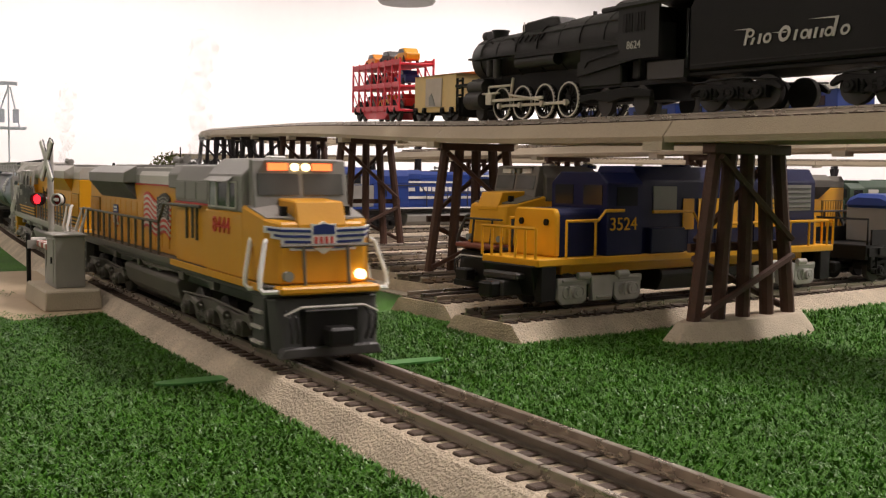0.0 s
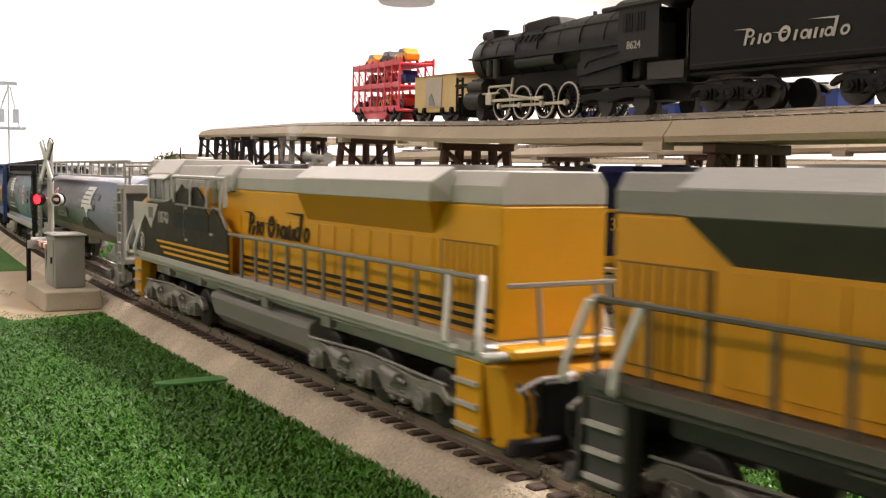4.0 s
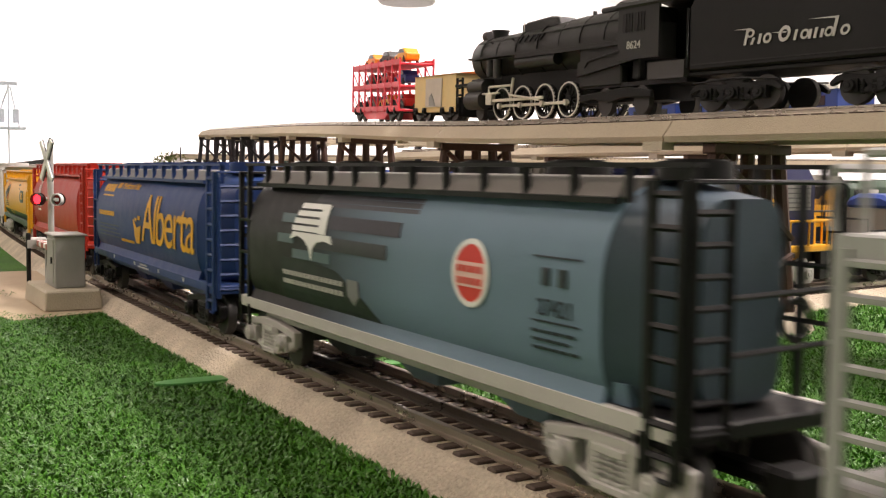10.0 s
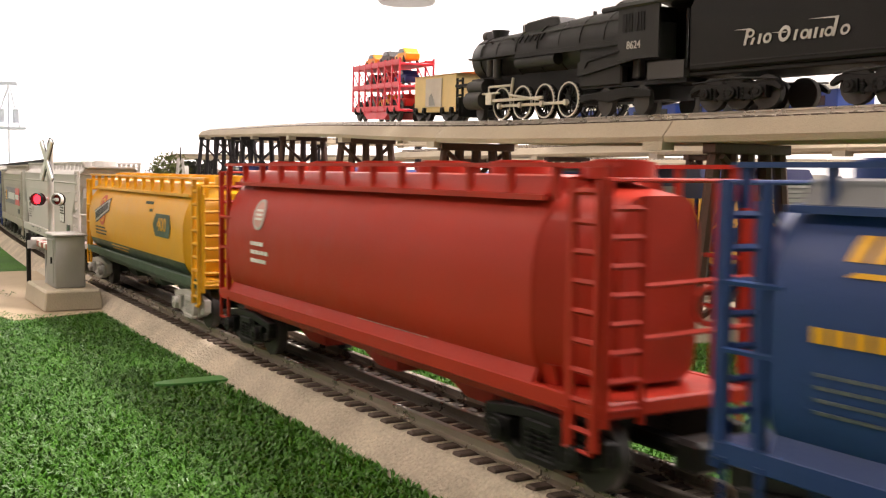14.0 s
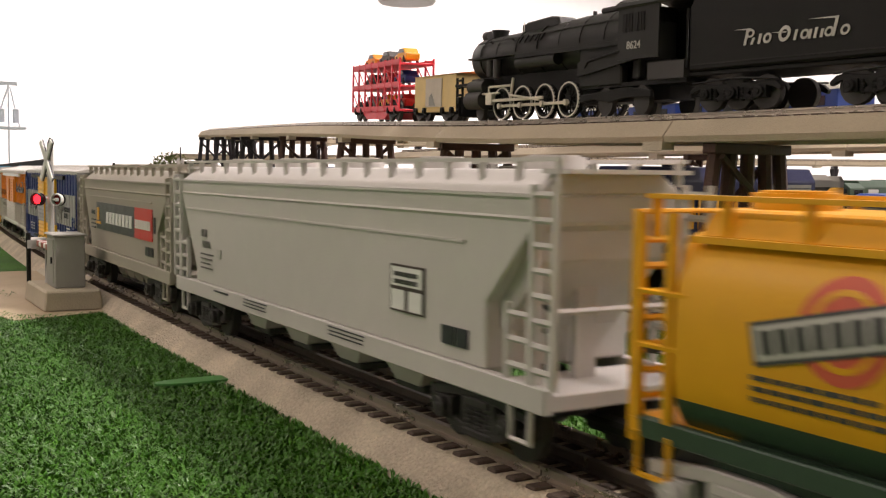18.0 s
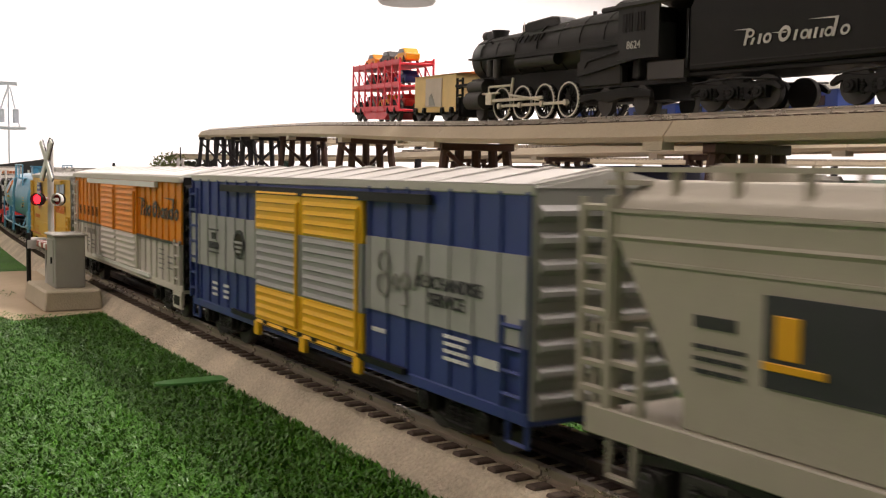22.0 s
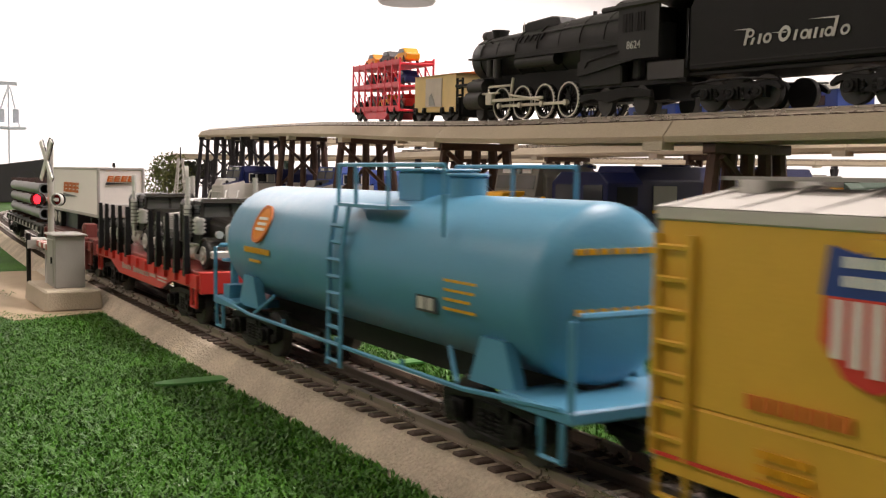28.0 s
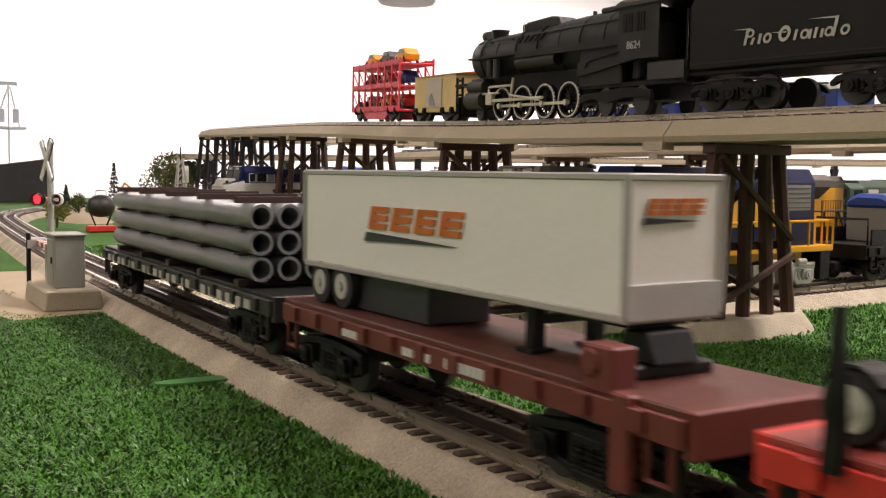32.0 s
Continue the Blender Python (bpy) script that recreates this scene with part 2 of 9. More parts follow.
def straight(p, q):
    p, q = Vector(p), Vector(q)
    h = math.atan2(q.y - p.y, q.x - p.x)

    def at(s):
        c = p + (q - p).normalized() * s
        return c.x, c.y, h
    return at, (q - p).length


def sweep(form, at, s0, s1, step, profile, z=0.0, zfun=None):
    n = max(1, int(round((s1 - s0) / step)))
    rings = []
    for i in range(n + 1):
        s = s0 + (s1 - s0) * i / n
        x, y, h = at(s)
        dz = z + (zfun(s) if zfun else 0.0)
        nx, ny = -math.sin(h), math.cos(h)
        rings.append([(x + nx * a, y + ny * a, b + dz) for a, b in profile])
    form.loft(rings)


BED = [(-0.0355, 0.0), (-0.0262, 0.0092), (-0.0240, 0.0099), (0.0240, 0.0099), (0.0262, 0.0092), (0.0355, 0.0)]
RAILP = [(-0.0018, 0.0105), (-0.0018, 0.0113), (-0.0005, 0.0117), (-0.0005, 0.0131), (-0.0013, 0.0134), (-0.0013, 0.0143), (-0.0009, 0.0145),
         (0.0009, 0.0145), (0.0013, 0.0143), (0.0013, 0.0134), (0.0005, 0.0131), (0.0005, 0.0117), (0.0018, 0.0113), (0.0018, 0.0105)]


def shifted(profile, d):
    return [(a + d, b) for a, b in profile]


tie_form = Form().box(-0.0023, 0.0023, -0.0236, 0.0236, 0.0078, 0.0108)
TIE_MESH = tie_form.mesh("tie", TIE, bevel=0.0004)


def track(at, s0, s1, base=0.0, step=0.05, bed=BALLAST, separate=False, zfun=None, label="tan plastic roadbed track with three rails on dark ties", group="track sections", ties=True):
    """One run of track: roadbed, three rails, ties."""
    t = thing("track_section", label, "track", group=group)
    f = Form()
    sweep(f, at, s0, s1, step, BED, base, zfun)
    part("roadbed", f, bed, t)
    for d, m in ((-0.0159, RAIL), (0.0, RAILC), (0.0159, RAIL)):
        f = Form()
        sweep(f, at, s0 + 0.0004, s1 - 0.0004, step, shifted(RAILP, d), base, zfun)
        part("rail", f, m, t, smooth=False)
    n = int((s1 - s0) / 0.00924)
    if separate:
        for i in range(n):
            x, y, h = at(s0 + (i + 0.5) * (s1 - s0) / n)
            part("tie", TIE_MESH, TIE, t, m=Matrix.Translation((x, y, base)) @ Matrix.Rotation(h, 4, "Z"))
    elif ties:
        f = Form()
        for i in range(n):
            s = s0 + (i + 0.5) * (s1 - s0) / n
            x, y, h = at(s)
            f.box(-0.0023, 0.0023, -0.0236, 0.0236, 0.0078, 0.0108, Matrix.Translation((x, y, base + (zfun(s) if zfun else 0))) @ Matrix.Rotation(h, 4, "Z"))
        tagged(part("tie_row", f, TIE, t), kind="stuff")
    return t


# ---------------- room and table ----------------
f = Form()
f.box(-6.6, 3.2, -3.2, 6.2, -0.90, -0.86)
tagged(part("floor", f, FLOORM), "grey carpeted floor of the layout room", "floor", kind="structure")
f = Form()
f.box(-6.6, 3.2, -3.2, 6.2, 1.66, 1.70)
tagged(part("ceiling", f, WALLP), "plain white painted ceiling of the layout room", "ceiling", kind="structure")
for nm, b in (("wall_west", (-6.7, -6.6, -3.3, 6.3)), ("wall_north", (-6.6, 3.2, 6.2, 6.3)), ("wall_east", (3.2, 3.3, -3.3, 6.3)), ("wall_south", (-6.6, 3.2, -3.3, -3.2))):
    f = Form()
    f.box(*b, -0.9, 1.7)
    tagged(part(nm, f, WALLP), "plain bright white painted wall of the room", "wall", kind="structure")

table = thing("layout_table", "large grey painted train layout table", "table")
part("tabletop", Form().box(-3.5, 2.3, -1.3, 3.0, -0.03, -0.0012), TABLEM, table, bevel=0.003)
for x in (-3.3, -0.6, 2.1):
    for y in (-1.1, 2.8):
        part("leg", Form().box(x - 0.045, x + 0.045, y - 0.045, y + 0.045, -0.86, -0.03), TABLEM, table)

# turf: backing sheet with a coat of plastic blades
f = Form()
f.box(-3.4, 2.2, -1.25, 0.72, -0.0011, 0.0)
tagged(part("turf_mat", f, TURF), "dark green artificial turf mat on the table", "turf", kind="structure")


def turf_blades():
    rng = np.random.default_rng(4)
    verts, faces = [], []

    def patch(n, x0, x1, y0, y1, size):
        x, y = rng.uniform(x0, x1, n), rng.uniform(y0, y1, n)
        off = y - 0.031 * (x + 0.45) ** 2
        keep = (np.abs(off) > 0.034)
        s1 = (y > 0.19) & (x < -0.60 - 0.11 * (y - 0.12)) & (x > -1.5)
        for x0, y0 in ((-0.505, 0.136), (-0.595, 0.146)):
            s1 |= (np.abs(x - x0 + 0.11 * (y - 0.12)) < 0.0365) & (y > y0)
        keep &= ~s1
        keep &= ~((x < -0.69) & (y < 0.0) & (y > -0.085 - 0.02 * np.sin(x * 40)))
        x, y = x[keep], y[keep]
        n = len(x)
        a, lean = rng.uniform(0, 2 * np.pi, n), rng.uniform(0.3, 1.25, n)
        h, w = size * rng.uniform(0.7, 1.3, n), size * rng.uniform(0.10, 0.2, n)
        b = a + np.pi / 2
        z0 = np.full(n, 0.0)
        p0 = np.stack([x + w * np.cos(b), y + w * np.sin(b), z0], 1)
        p1 = np.stack([x - w * np.cos(b), y - w * np.sin(b), z0], 1)
        mx, my, mz = x + h * 0.5 * np.sin(lean) * np.cos(a), y + h * 0.5 * np.sin(lean) * np.sin(a), h * 0.55
        tx, ty, tz = x + h * 1.2 * np.sin(lean) * np.cos(a), y + h * 1.2 * np.sin(lean) * np.sin(a), h * (0.55 + 0.3 * np.cos(lean))
        p2 = np.stack([mx - w * 0.9 * np.cos(b), my - w * 0.9 * np.sin(b), mz], 1)
        p3 = np.stack([mx + w * 0.9 * np.cos(b), my + w * 0.9 * np.sin(b), mz], 1)
        p4 = np.stack([tx, ty, tz], 1)
        base = sum(len(v) for v in verts)
        verts.append(np.stack([p0, p1, p2, p3, p4], 1).reshape(-1, 3))
        k = base + 5 * np.arange(n)
        for i in k:
            faces.append((i, i + 1, i + 2, i + 3))
            faces.append((i + 3, i + 2, i + 4))
    patch(150000, -0.75, -0.12, -0.22, 0.0, 0.0026)
    patch(110000, -0.62, 0.05, 0.03, 0.30, 0.0026)
    patch(50000, -1.3, -0.6, -0.35, 0.12, 0.0032)
    patch(30000, -0.6, 0.0, 0.28, 0.60, 0.0036)
    me = bpy.data.meshes.new("turf_blades")
    me.from_pydata(np.concatenate(verts).tolist(), [], faces)
    me.materials.append(BLADE)
    tagged(new("turf_blades", me), "short bright green plastic turf blades", "turf", kind="stuff")


turf_blades()

# ---------------- main line ----------------
cuts = [-1.8, -1.5, -1.25, -0.985, -0.735, -0.485, -0.231, 0.02, 0.26, 0.5]
for a, b in zip(cuts, cuts[1:]):
    track(line, a, b, separate=-1.0 < a < 0.1, step=0.06)
for a, b in ((-5.4, -4.95), (-4.95, -4.4), (-4.4, -3.8), (-3.8, -3.2), (-3.2, -2.6), (-2.6, -2.2), (-2.2, -1.8), (0.5, 1.1), (1.1, 1.7), (1.7, 2.3), (2.3, 2.9), (2.9, 3.64), (3.64, 4.3), (4.3, 5.0)):
    track(line, a, b, label="curved tan roadbed track with three rails", step=0.05)
# ---------------- yard sidings ----------------
YDIR = Vector((-0.11, 0.994, 0)).normalized()


def siding_at(x0, y):
    """Centre of the siding that starts at x0 near the main line, at depth y."""
    return Vector((x0, 0.12, 0)) + YDIR * ((y - 0.12) / YDIR.y)


def siding(x0, y0, y1, bed=BALLAST):
    at, n = straight(siding_at(x0, y0), siding_at(x0, y1))
    track(at, 0.0, n, bed=bed, step=0.4, label="straight yard siding of tan roadbed track", group="yard sidings")


S1, S2, S3, S4 = -0.505, -0.595, -0.99, -1.42
for x0, y0 in ((S1, 0.140), (S2, 0.150), (-0.70, 0.20), (-0.79, 0.22), (-0.88, 0.24), (S3, 0.22), (-1.10, 0.30), (-1.26, 0.20), (S4, 0.26)):
    siding(x0, y0, 1.35)
SIDE_TURN = math.atan2(YDIR.y, YDIR.x)


def on_siding(x0, y, flip=False):
    """Pose on a siding's rails; the local x axis points towards the main line unless flipped."""
    c = siding_at(x0, y)
    return Matrix.Translation((c.x, c.y, ZR)) @ Matrix.Rotation(SIDE_TURN + (0 if flip else math.pi), 4, "Z")


# ---------------- elevated line on trestles ----------------
TURN_X, TURN_R = -2.2, 0.55


def soft_ramp(d, w=0.08):
    return w * math.log1p(math.exp(d / w)) if d < 4 else d


def high_y(x):
    return 0.270 + 0.175 * soft_ramp(-x - 0.68) + 0.16 * soft_ramp(x + 0.46)


def high_z(x):
    d = max(0.0, -0.62 - x)
    lift = 0.018 * (soft_ramp(-x - 0.50, 0.04) - soft_ramp(-x - 1.20, 0.10))
    return 0.1125 + lift + 0.0255 * (d - 0.12 * (1 - math.exp(-d / 0.12)))


def high(s):
    """Elevated line; s is minus x up to the far curve, then its length."""
    if s <= -TURN_X:
        x = -s
        e = 0.01
        h = math.atan2(high_y(x - e) - high_y(x + e), -2 * e)
        return x, high_y(x), h
    x0, y0, h0 = high(-TURN_X)
    l = s + TURN_X
    a = min(l / TURN_R, radians(125))
    x = x0 + TURN_R * (math.sin(h0) - math.sin(h0 - a))
    y = y0 - TURN_R * (math.cos(h0) - math.cos(h0 - a))
    rest = max(0.0, l - radians(125) * TURN_R)
    return x + rest * math.cos(h0 - a), y + rest * math.sin(h0 - a), h0 - a


def high_level(s):
    return high_z(-min(s, 2.3))


DECK = [(-0.037, 0.0), (-0.038, 0.0035), (-0.030, 0.0130), (0.030, 0.0130), (0.038, 0.0035), (0.037, 0.0), (0.028, 0.0), (0.026, 0.006), (-0.026, 0.006), (-0.028, 0.0)]


def high_track(at, s0, s1, zfun, step=0.05, rails=True, color=DECKB):
    t = thing("elevated_track", "beige roadbed track carried on trestle bents", "track", group="elevated track sections")
    f = Form()
    sweep(f, at, s0, s1 - 0.0008, step, DECK, 0.0, zfun)
    part("roadbed", f, color, t)
    x, y, h = at(s0 + 0.005)
    m = Matrix.Translation((x, y, zfun(s0))) @ Matrix.Rotation(h, 4, "Z")
    for sy in (-1, 1):
        part("joint_clip", Form().box(-0.006, 0.010, sy * 0.034 - 0.005, sy * 0.034 + 0.005, -0.0045, 0.0005, m), PAD, t)
    for d, mm in ((-0.0159, RAIL), (0.0, RAILC), (0.0159, RAIL)):
        f = Form()
        sweep(f, at, s0, s1, step, shifted(RAILP, d), 0.0035, zfun)
        part("rail", f, mm, t)
    f = Form()
    n = int((s1 - s0) / 0.0105)
    for i in range(n):
        s = s0 + (i + 0.5) * (s1 - s0) / n
        x, y, h = at(s)
        f.box(-0.0023, 0.0023, -0.0236, 0.0236, 0.0122, 0.0142, Matrix.Translation((x, y, zfun(s))) @ Matrix.Rotation(h, 4, "Z"))
    tagged(part("tie_row", f, TIE, t), kind="stuff")


def bent(x, y, h, top, wood=WOODB, footing=True, half=0.042):
    """A five-post trestle bent across a line of heading h."""
    t = thing("trestle_bent", "dark brown wooden trestle bent with five raking posts" if wood is WOODB else "black stained wooden trestle bent with raking posts", "trestle",
              Matrix.Translation((x, y, 0)) @ Matrix.Rotation(h, 4, "Z"), group="trestle bents")
    z0 = 0.006 if footing else 0.0
    if footing:
        f = Form()
        rng = random.Random(int(x * 1000))
        ring0 = [(0.021 * math.cos(a) * (1 + 0.12 * rng.random()), (half + 0.020) * math.sin(a) * (1 + 0.05 * rng.random())) for a in (i * math.pi / 10 for i in range(20))]
        f.loft([[(u, v, 0) for u, v in ring0], [(u * 0.62, v * 0.86, 0.010) for u, v in ring0], [(u * 0.55, v * 0.83, 0.0115) for u, v in ring0]])
        part("footing", f, STONE, t, "grey-brown moulded stone footing", smooth=True)
        z0 = 0.009
    posts = [(-1.0, -0.66), (-0.52, -0.36), (0.0, 0.0), (0.52, 0.36), (1.0, 0.66)]
    for a, b in posts:
        part("post", Form().cyl((0, a * half, z0), (0, b * half, top - 0.004), 0.0042, 8), wood, t, smooth=True)
    part("cap", Form().box(-0.005, 0.005, -half * 0.80, half * 0.80, top - 0.0065, top - 0.0005), wood, t, bevel=0.0006)

    def yat(k, z):
        a, b = posts[k]
        return half * (a + (b - a) * (z - z0) / (top - z0))
    zm = z0 + (top - z0) * 0.42
    part("girt", Form().box(0.0035, 0.0062, yat(0, zm) - 0.006, yat(4, zm) + 0.006, zm - 0.0025, zm + 0.0025), wood, t)
    for za, zb, sx in ((top * 0.93, zm + 0.004, 1), (zm - 0.006, z0 + (top - z0) * 0.06, -1)):
        k0, k1 = (0, 4) if sx > 0 else (4, 0)
        part("brace", Form().tube([(0.0058, yat(k0, za), za), (0.0058, yat(k1, zb), zb)], 0.0022, 5), wood, t)
        part("brace", Form().tube([(-0.0058, yat(k1, za), za), (-0.0058, yat(k0, zb), zb)], 0.0022, 5), wood, t)
    return t


sec = [-0.62, -0.25, 0.0, 0.25, 0.475, 0.755, 1.03, 1.30, 1.57, 1.84, 2.1, 2.35, 2.6, 2.85, 3.1, 3.35]
for a, b in zip(sec, sec[1:]):
    high_track(high, a, b, high_level)
for s in (-0.45, -0.13, 0.17, 0.444, 0.755, 1.07, 1.385, 1.70, 2.0, 2.28, 2.55, 2.85, 3.15):
    x, y, h = high(s)
    bent(x, y, h, high_level(s), WOODB if s < 1.5 else WOODK, half=0.042 if s < 1.5 else 0.045)

# a second elevated line runs behind the first
at2, n2 = straight((0.5, 0.50, 0), (-1.75, 0.76, 0))
for k in range(8):
    high_track(at2, n2 * k / 8, n2 * (k + 1) / 8, lambda s: 0.1165, step=0.3)
for xx in (0.1, -0.22, -0.546, -0.86, -1.17, -1.49):
    bent(xx, 0.50 + (0.5 - xx) / 2.25 * 0.26, math.atan2(0.26, -2.25), 0.1165, WOODB)
# a far elevated line across the back of the table
at3, n3 = straight((-3.2, 0.72, 0), (-1.3, 2.75, 0))
for k in range(6):
    high_track(at3, n3 * k / 6, n3 * (k + 1) / 6, lambda s: 0.122, step=0.5)
for k in range(11):
    x, y, h = at3(0.12 + k * 0.255)
    bent(x, y, h, 0.122, mat("green_trestle_paint", (0.02, 0.05, 0.035), 0.6) if k == 1 else WOODK, footing=False, half=0.045)

# pale sandy ground sheet under the yard
SANDM = mat("pale_yard_sand", (0.50, 0.445, 0.36), 0.9, var=0.12, scale=300, bump=0.5)
f = Form()
f.prism([(-0.66, 0.19), (-0.90, 0.185), (-1.45, 0.235), (-2.6, 0.42), (-2.6, 1.5), (-0.62, 1.5), (-0.52, 0.50), (-0.60, 0.30)], 0.0004, 0.0012, "z")
tagged(part("yard_ground", f, SANDM), "pale sandy ground under the yard sidings", "ground", kind="structure")
# ---------------- running gear ----------------


def wheel_mesh(r=0.0097, w=0.0045):
    f = Form()
    f.cyl((0, -w / 2, 0), (0, w / 2, 0), r, 18)
    f.cyl((0, -w / 2 - 0.0008, 0), (0, -w / 2, 0), r * 0.35, 10)
    return f.mesh("wheel", GUN, 0.0005, True)


WHEEL = wheel_mesh()
WHEEL_S = wheel_mesh(0.0095)
FRAMES = {}


def sideframe(axles, gap, material):
    """A cast truck sideframe facing -y, centred on its truck."""
    key = (axles, gap, material.name)
    if key in FRAMES:
        return FRAMES[key]
    f = Form()
    half = gap * (axles - 1) / 2
    e = half + (0.010 if axles == 2 else 0.013)
    if axles == 2 and gap > 0.04:
        e = half + 0.0125
        f.box(-e, e, -0.0014, 0.0014, 0.0130, 0.0168)
        for x in (-half, half):
            f.prism([(x - 0.0118, 0.0150), (x - 0.0118, 0.0060), (x - 0.0085, 0.0030), (x + 0.0085, 0.0030), (x + 0.0118, 0.0060), (x + 0.0118, 0.0150)], -0.0012, 0.0014, "y")
            f.ring((x - 0.0052, -0.0014, 0.0092), (0, 1, 0), 0.0022, 0.0034, 0.0012, 12)
            f.ring((x + 0.0062, -0.0014, 0.0092), (0, 1, 0), 0.0022, 0.0034, 0.0012, 12)
            f.box(x - 0.0090, x + 0.0090, -0.0026, 0.0, 0.0146, 0.0162)
        f.prism([(-0.0100, 0.0172), (-0.0080, 0.0042), (0.0080, 0.0042), (0.0100, 0.0172)], -0.0030, 0.0012, "y")
        f.box(-0.0060, 0.0060, -0.0040, -0.0026, 0.0056, 0.0070)
        f.cyl((-half + 0.002, -0.0030, 0.0178), (-half + 0.012, -0.0030, 0.0178), 0.0020, 10)
        f.cyl((half - 0.012, -0.0030, 0.0178), (half - 0.002, -0.0030, 0.0178), 0.0020, 10)
    elif axles == 2:
        k = 0.0075
        f.prism([(-e, 0.0118), (-e, 0.0148), (-k, 0.0172), (k, 0.0172), (e, 0.0148), (e, 0.0118), (k + 0.001, 0.0140), (-k - 0.001, 0.0140)], -0.0018, 0.0018, "y")
        f.prism([(-e, 0.0092), (-e + 0.004, 0.0072), (-k, 0.0034), (k, 0.0034), (e - 0.004, 0.0072), (e, 0.0092), (e - 0.001, 0.0115), (k + 0.002, 0.0060), (-k - 0.002, 0.0060), (-e + 0.001, 0.0115)], -0.0018, 0.0018, "y")
        for x in (-k, k):
            f.box(x - 0.0013, x + 0.0013, -0.0018, 0.0018, 0.0050, 0.0150)
        for x in (-e + 0.0015, e - 0.0015):
            f.box(x - 0.0013, x + 0.0013, -0.0018, 0.0018, 0.0085, 0.0125)
        f.box(-0.0062, 0.0062, -0.0026, 0.0016, 0.0122, 0.0146)
        f.box(-0.0070, 0.0070, -0.0024, -0.0010, 0.0030, 0.0052)
    else:
        # one long casting that dips between the axles and turns up at both ends
        top = [(-e, 0.0118), (-e + 0.004, 0.0152), (-half - 0.004, 0.0160), (-half + 0.006, 0.0146), (-half + 0.013, 0.0152), (-0.010, 0.0168), (0.010, 0.0168), (half - 0.013, 0.0152), (half - 0.006, 0.0146), (half + 0.004, 0.0160), (e - 0.004, 0.0152), (e, 0.0118)]
        low = [(e - 0.001, 0.0096), (half + 0.006, 0.0122), (half - 0.006, 0.0118), (half - 0.011, 0.0072), (0.012, 0.0064), (0.006, 0.0118), (-0.006, 0.0118), (-0.012, 0.0064), (-half + 0.011, 0.0072), (-half + 0.006, 0.0118), (-half - 0.006, 0.0122), (-e + 0.001, 0.0096)]
        f.prism(top + low, -0.0016, 0.0016, "y")
        f.tube([(-e + 0.002, -0.0016, 0.0160), (0, -0.0018, 0.0178), (e - 0.002, -0.0016, 0.0160)], 0.0007, 5)
    FRAMES[key] = f.mesh("sideframe", material, 0.0004)
    return FRAMES[key]


def fitting(kind, material):
    """Small castings of a truck, shared by all trucks of one colour: axle box, spring, brake cylinder."""
    key = (kind, material.name)
    if key not in FRAMES:
        if kind == "axle_box":
            f = Form().box(-0.0040, 0.0040, -0.0030, 0.0016, 0.0060, 0.0128).cyl((0, -0.0052, 0.0094), (0, -0.0028, 0.0094), 0.0031, 14).cyl((0, -0.0058, 0.0094), (0, -0.0050, 0.0094), 0.0015, 8)
        elif kind == "spring":
            f = Form()
            for z in range(5):
                f.cyl((0, -0.0006, 0.0056 + z * 0.0014), (0, -0.0006, 0.0066 + z * 0.0014), 0.0019, 10)
            f.cyl((0, -0.0006, 0.0050), (0, -0.0006, 0.0128), 0.0012, 8)
        else:
            f = Form().cyl((-0.0060, -0.0034, 0.0146), (0.0040, -0.0034, 0.0132), 0.0019, 10).cyl((0.0040, -0.0034, 0.0132), (0.0075, -0.0030, 0.0126), 0.0008, 6).box(-0.0014, 0.0014, -0.0040, -0.0008, 0.0110, 0.0150)
        FRAMES[key] = f.mesh(kind, material, 0.0002)
    return FRAMES[key]


BOLSTER = Form().box(-0.006, 0.006, -0.015, 0.015, 0.0075, 0.0165).mesh("truck", GUN, 0.0005)


def truck(parent, x, axles=2, gap=0.036, material=GUN, y=0.0225, wheels=None):
    t = part("truck", BOLSTER, GUN, parent, m=Matrix.Translation((x, 0, 0)))
    me = sideframe(axles, gap, material)
    at = [(i - (axles - 1) / 2) * gap for i in range(axles)]
    bays = [(a + b) / 2 for a, b in zip(at, at[1:])]
    for s in (-1, 1):
        m = Matrix.Translation((0, s * y, 0)) @ (Matrix() if s < 0 else Matrix.Rotation(math.pi, 4, "Z"))
        part("sideframe", me, material, t, m=m)
        for a in at:
            part("axle_box", fitting("axle_box", material), material, t, m=m @ Matrix.Translation((a, 0, 0)))
            part("wheel", wheels or WHEEL, GUN, t, m=Matrix.Translation((a, s * 0.0165, 0.0096)) @ (Matrix() if s < 0 else Matrix.Rotation(math.pi, 4, "Z")))
        for a in bays:
            for d in ((-0.0046, 0.0, 0.0046) if axles == 2 else (-0.0036, 0.0036)):
                part("spring", fitting("spring", material), material, t, m=m @ Matrix.Translation((a + d, 0, 0)))
            if axles > 2 and gap > 0.02:
                part("brake_cylinder", fitting("brake_cylinder", material), material, t, m=m @ Matrix.Translation((a, 0, 0)))
    return t


COUPLER = Form().box(-0.016, 0.006, -0.0035, 0.0035, 0.0095, 0.0135).box(0.004, 0.013, -0.006, 0.006, 0.0075, 0.0155).mesh("coupler", SOOT, 0.0012)


def couplers(parent, half):
    part("coupler", COUPLER, SOOT, parent, m=Matrix.Translation((half, 0, 0)))
    part("coupler", COUPLER, SOOT, parent, m=Matrix.Translation((-half, 0, 0)) @ Matrix.Rotation(math.pi, 4, "Z"))


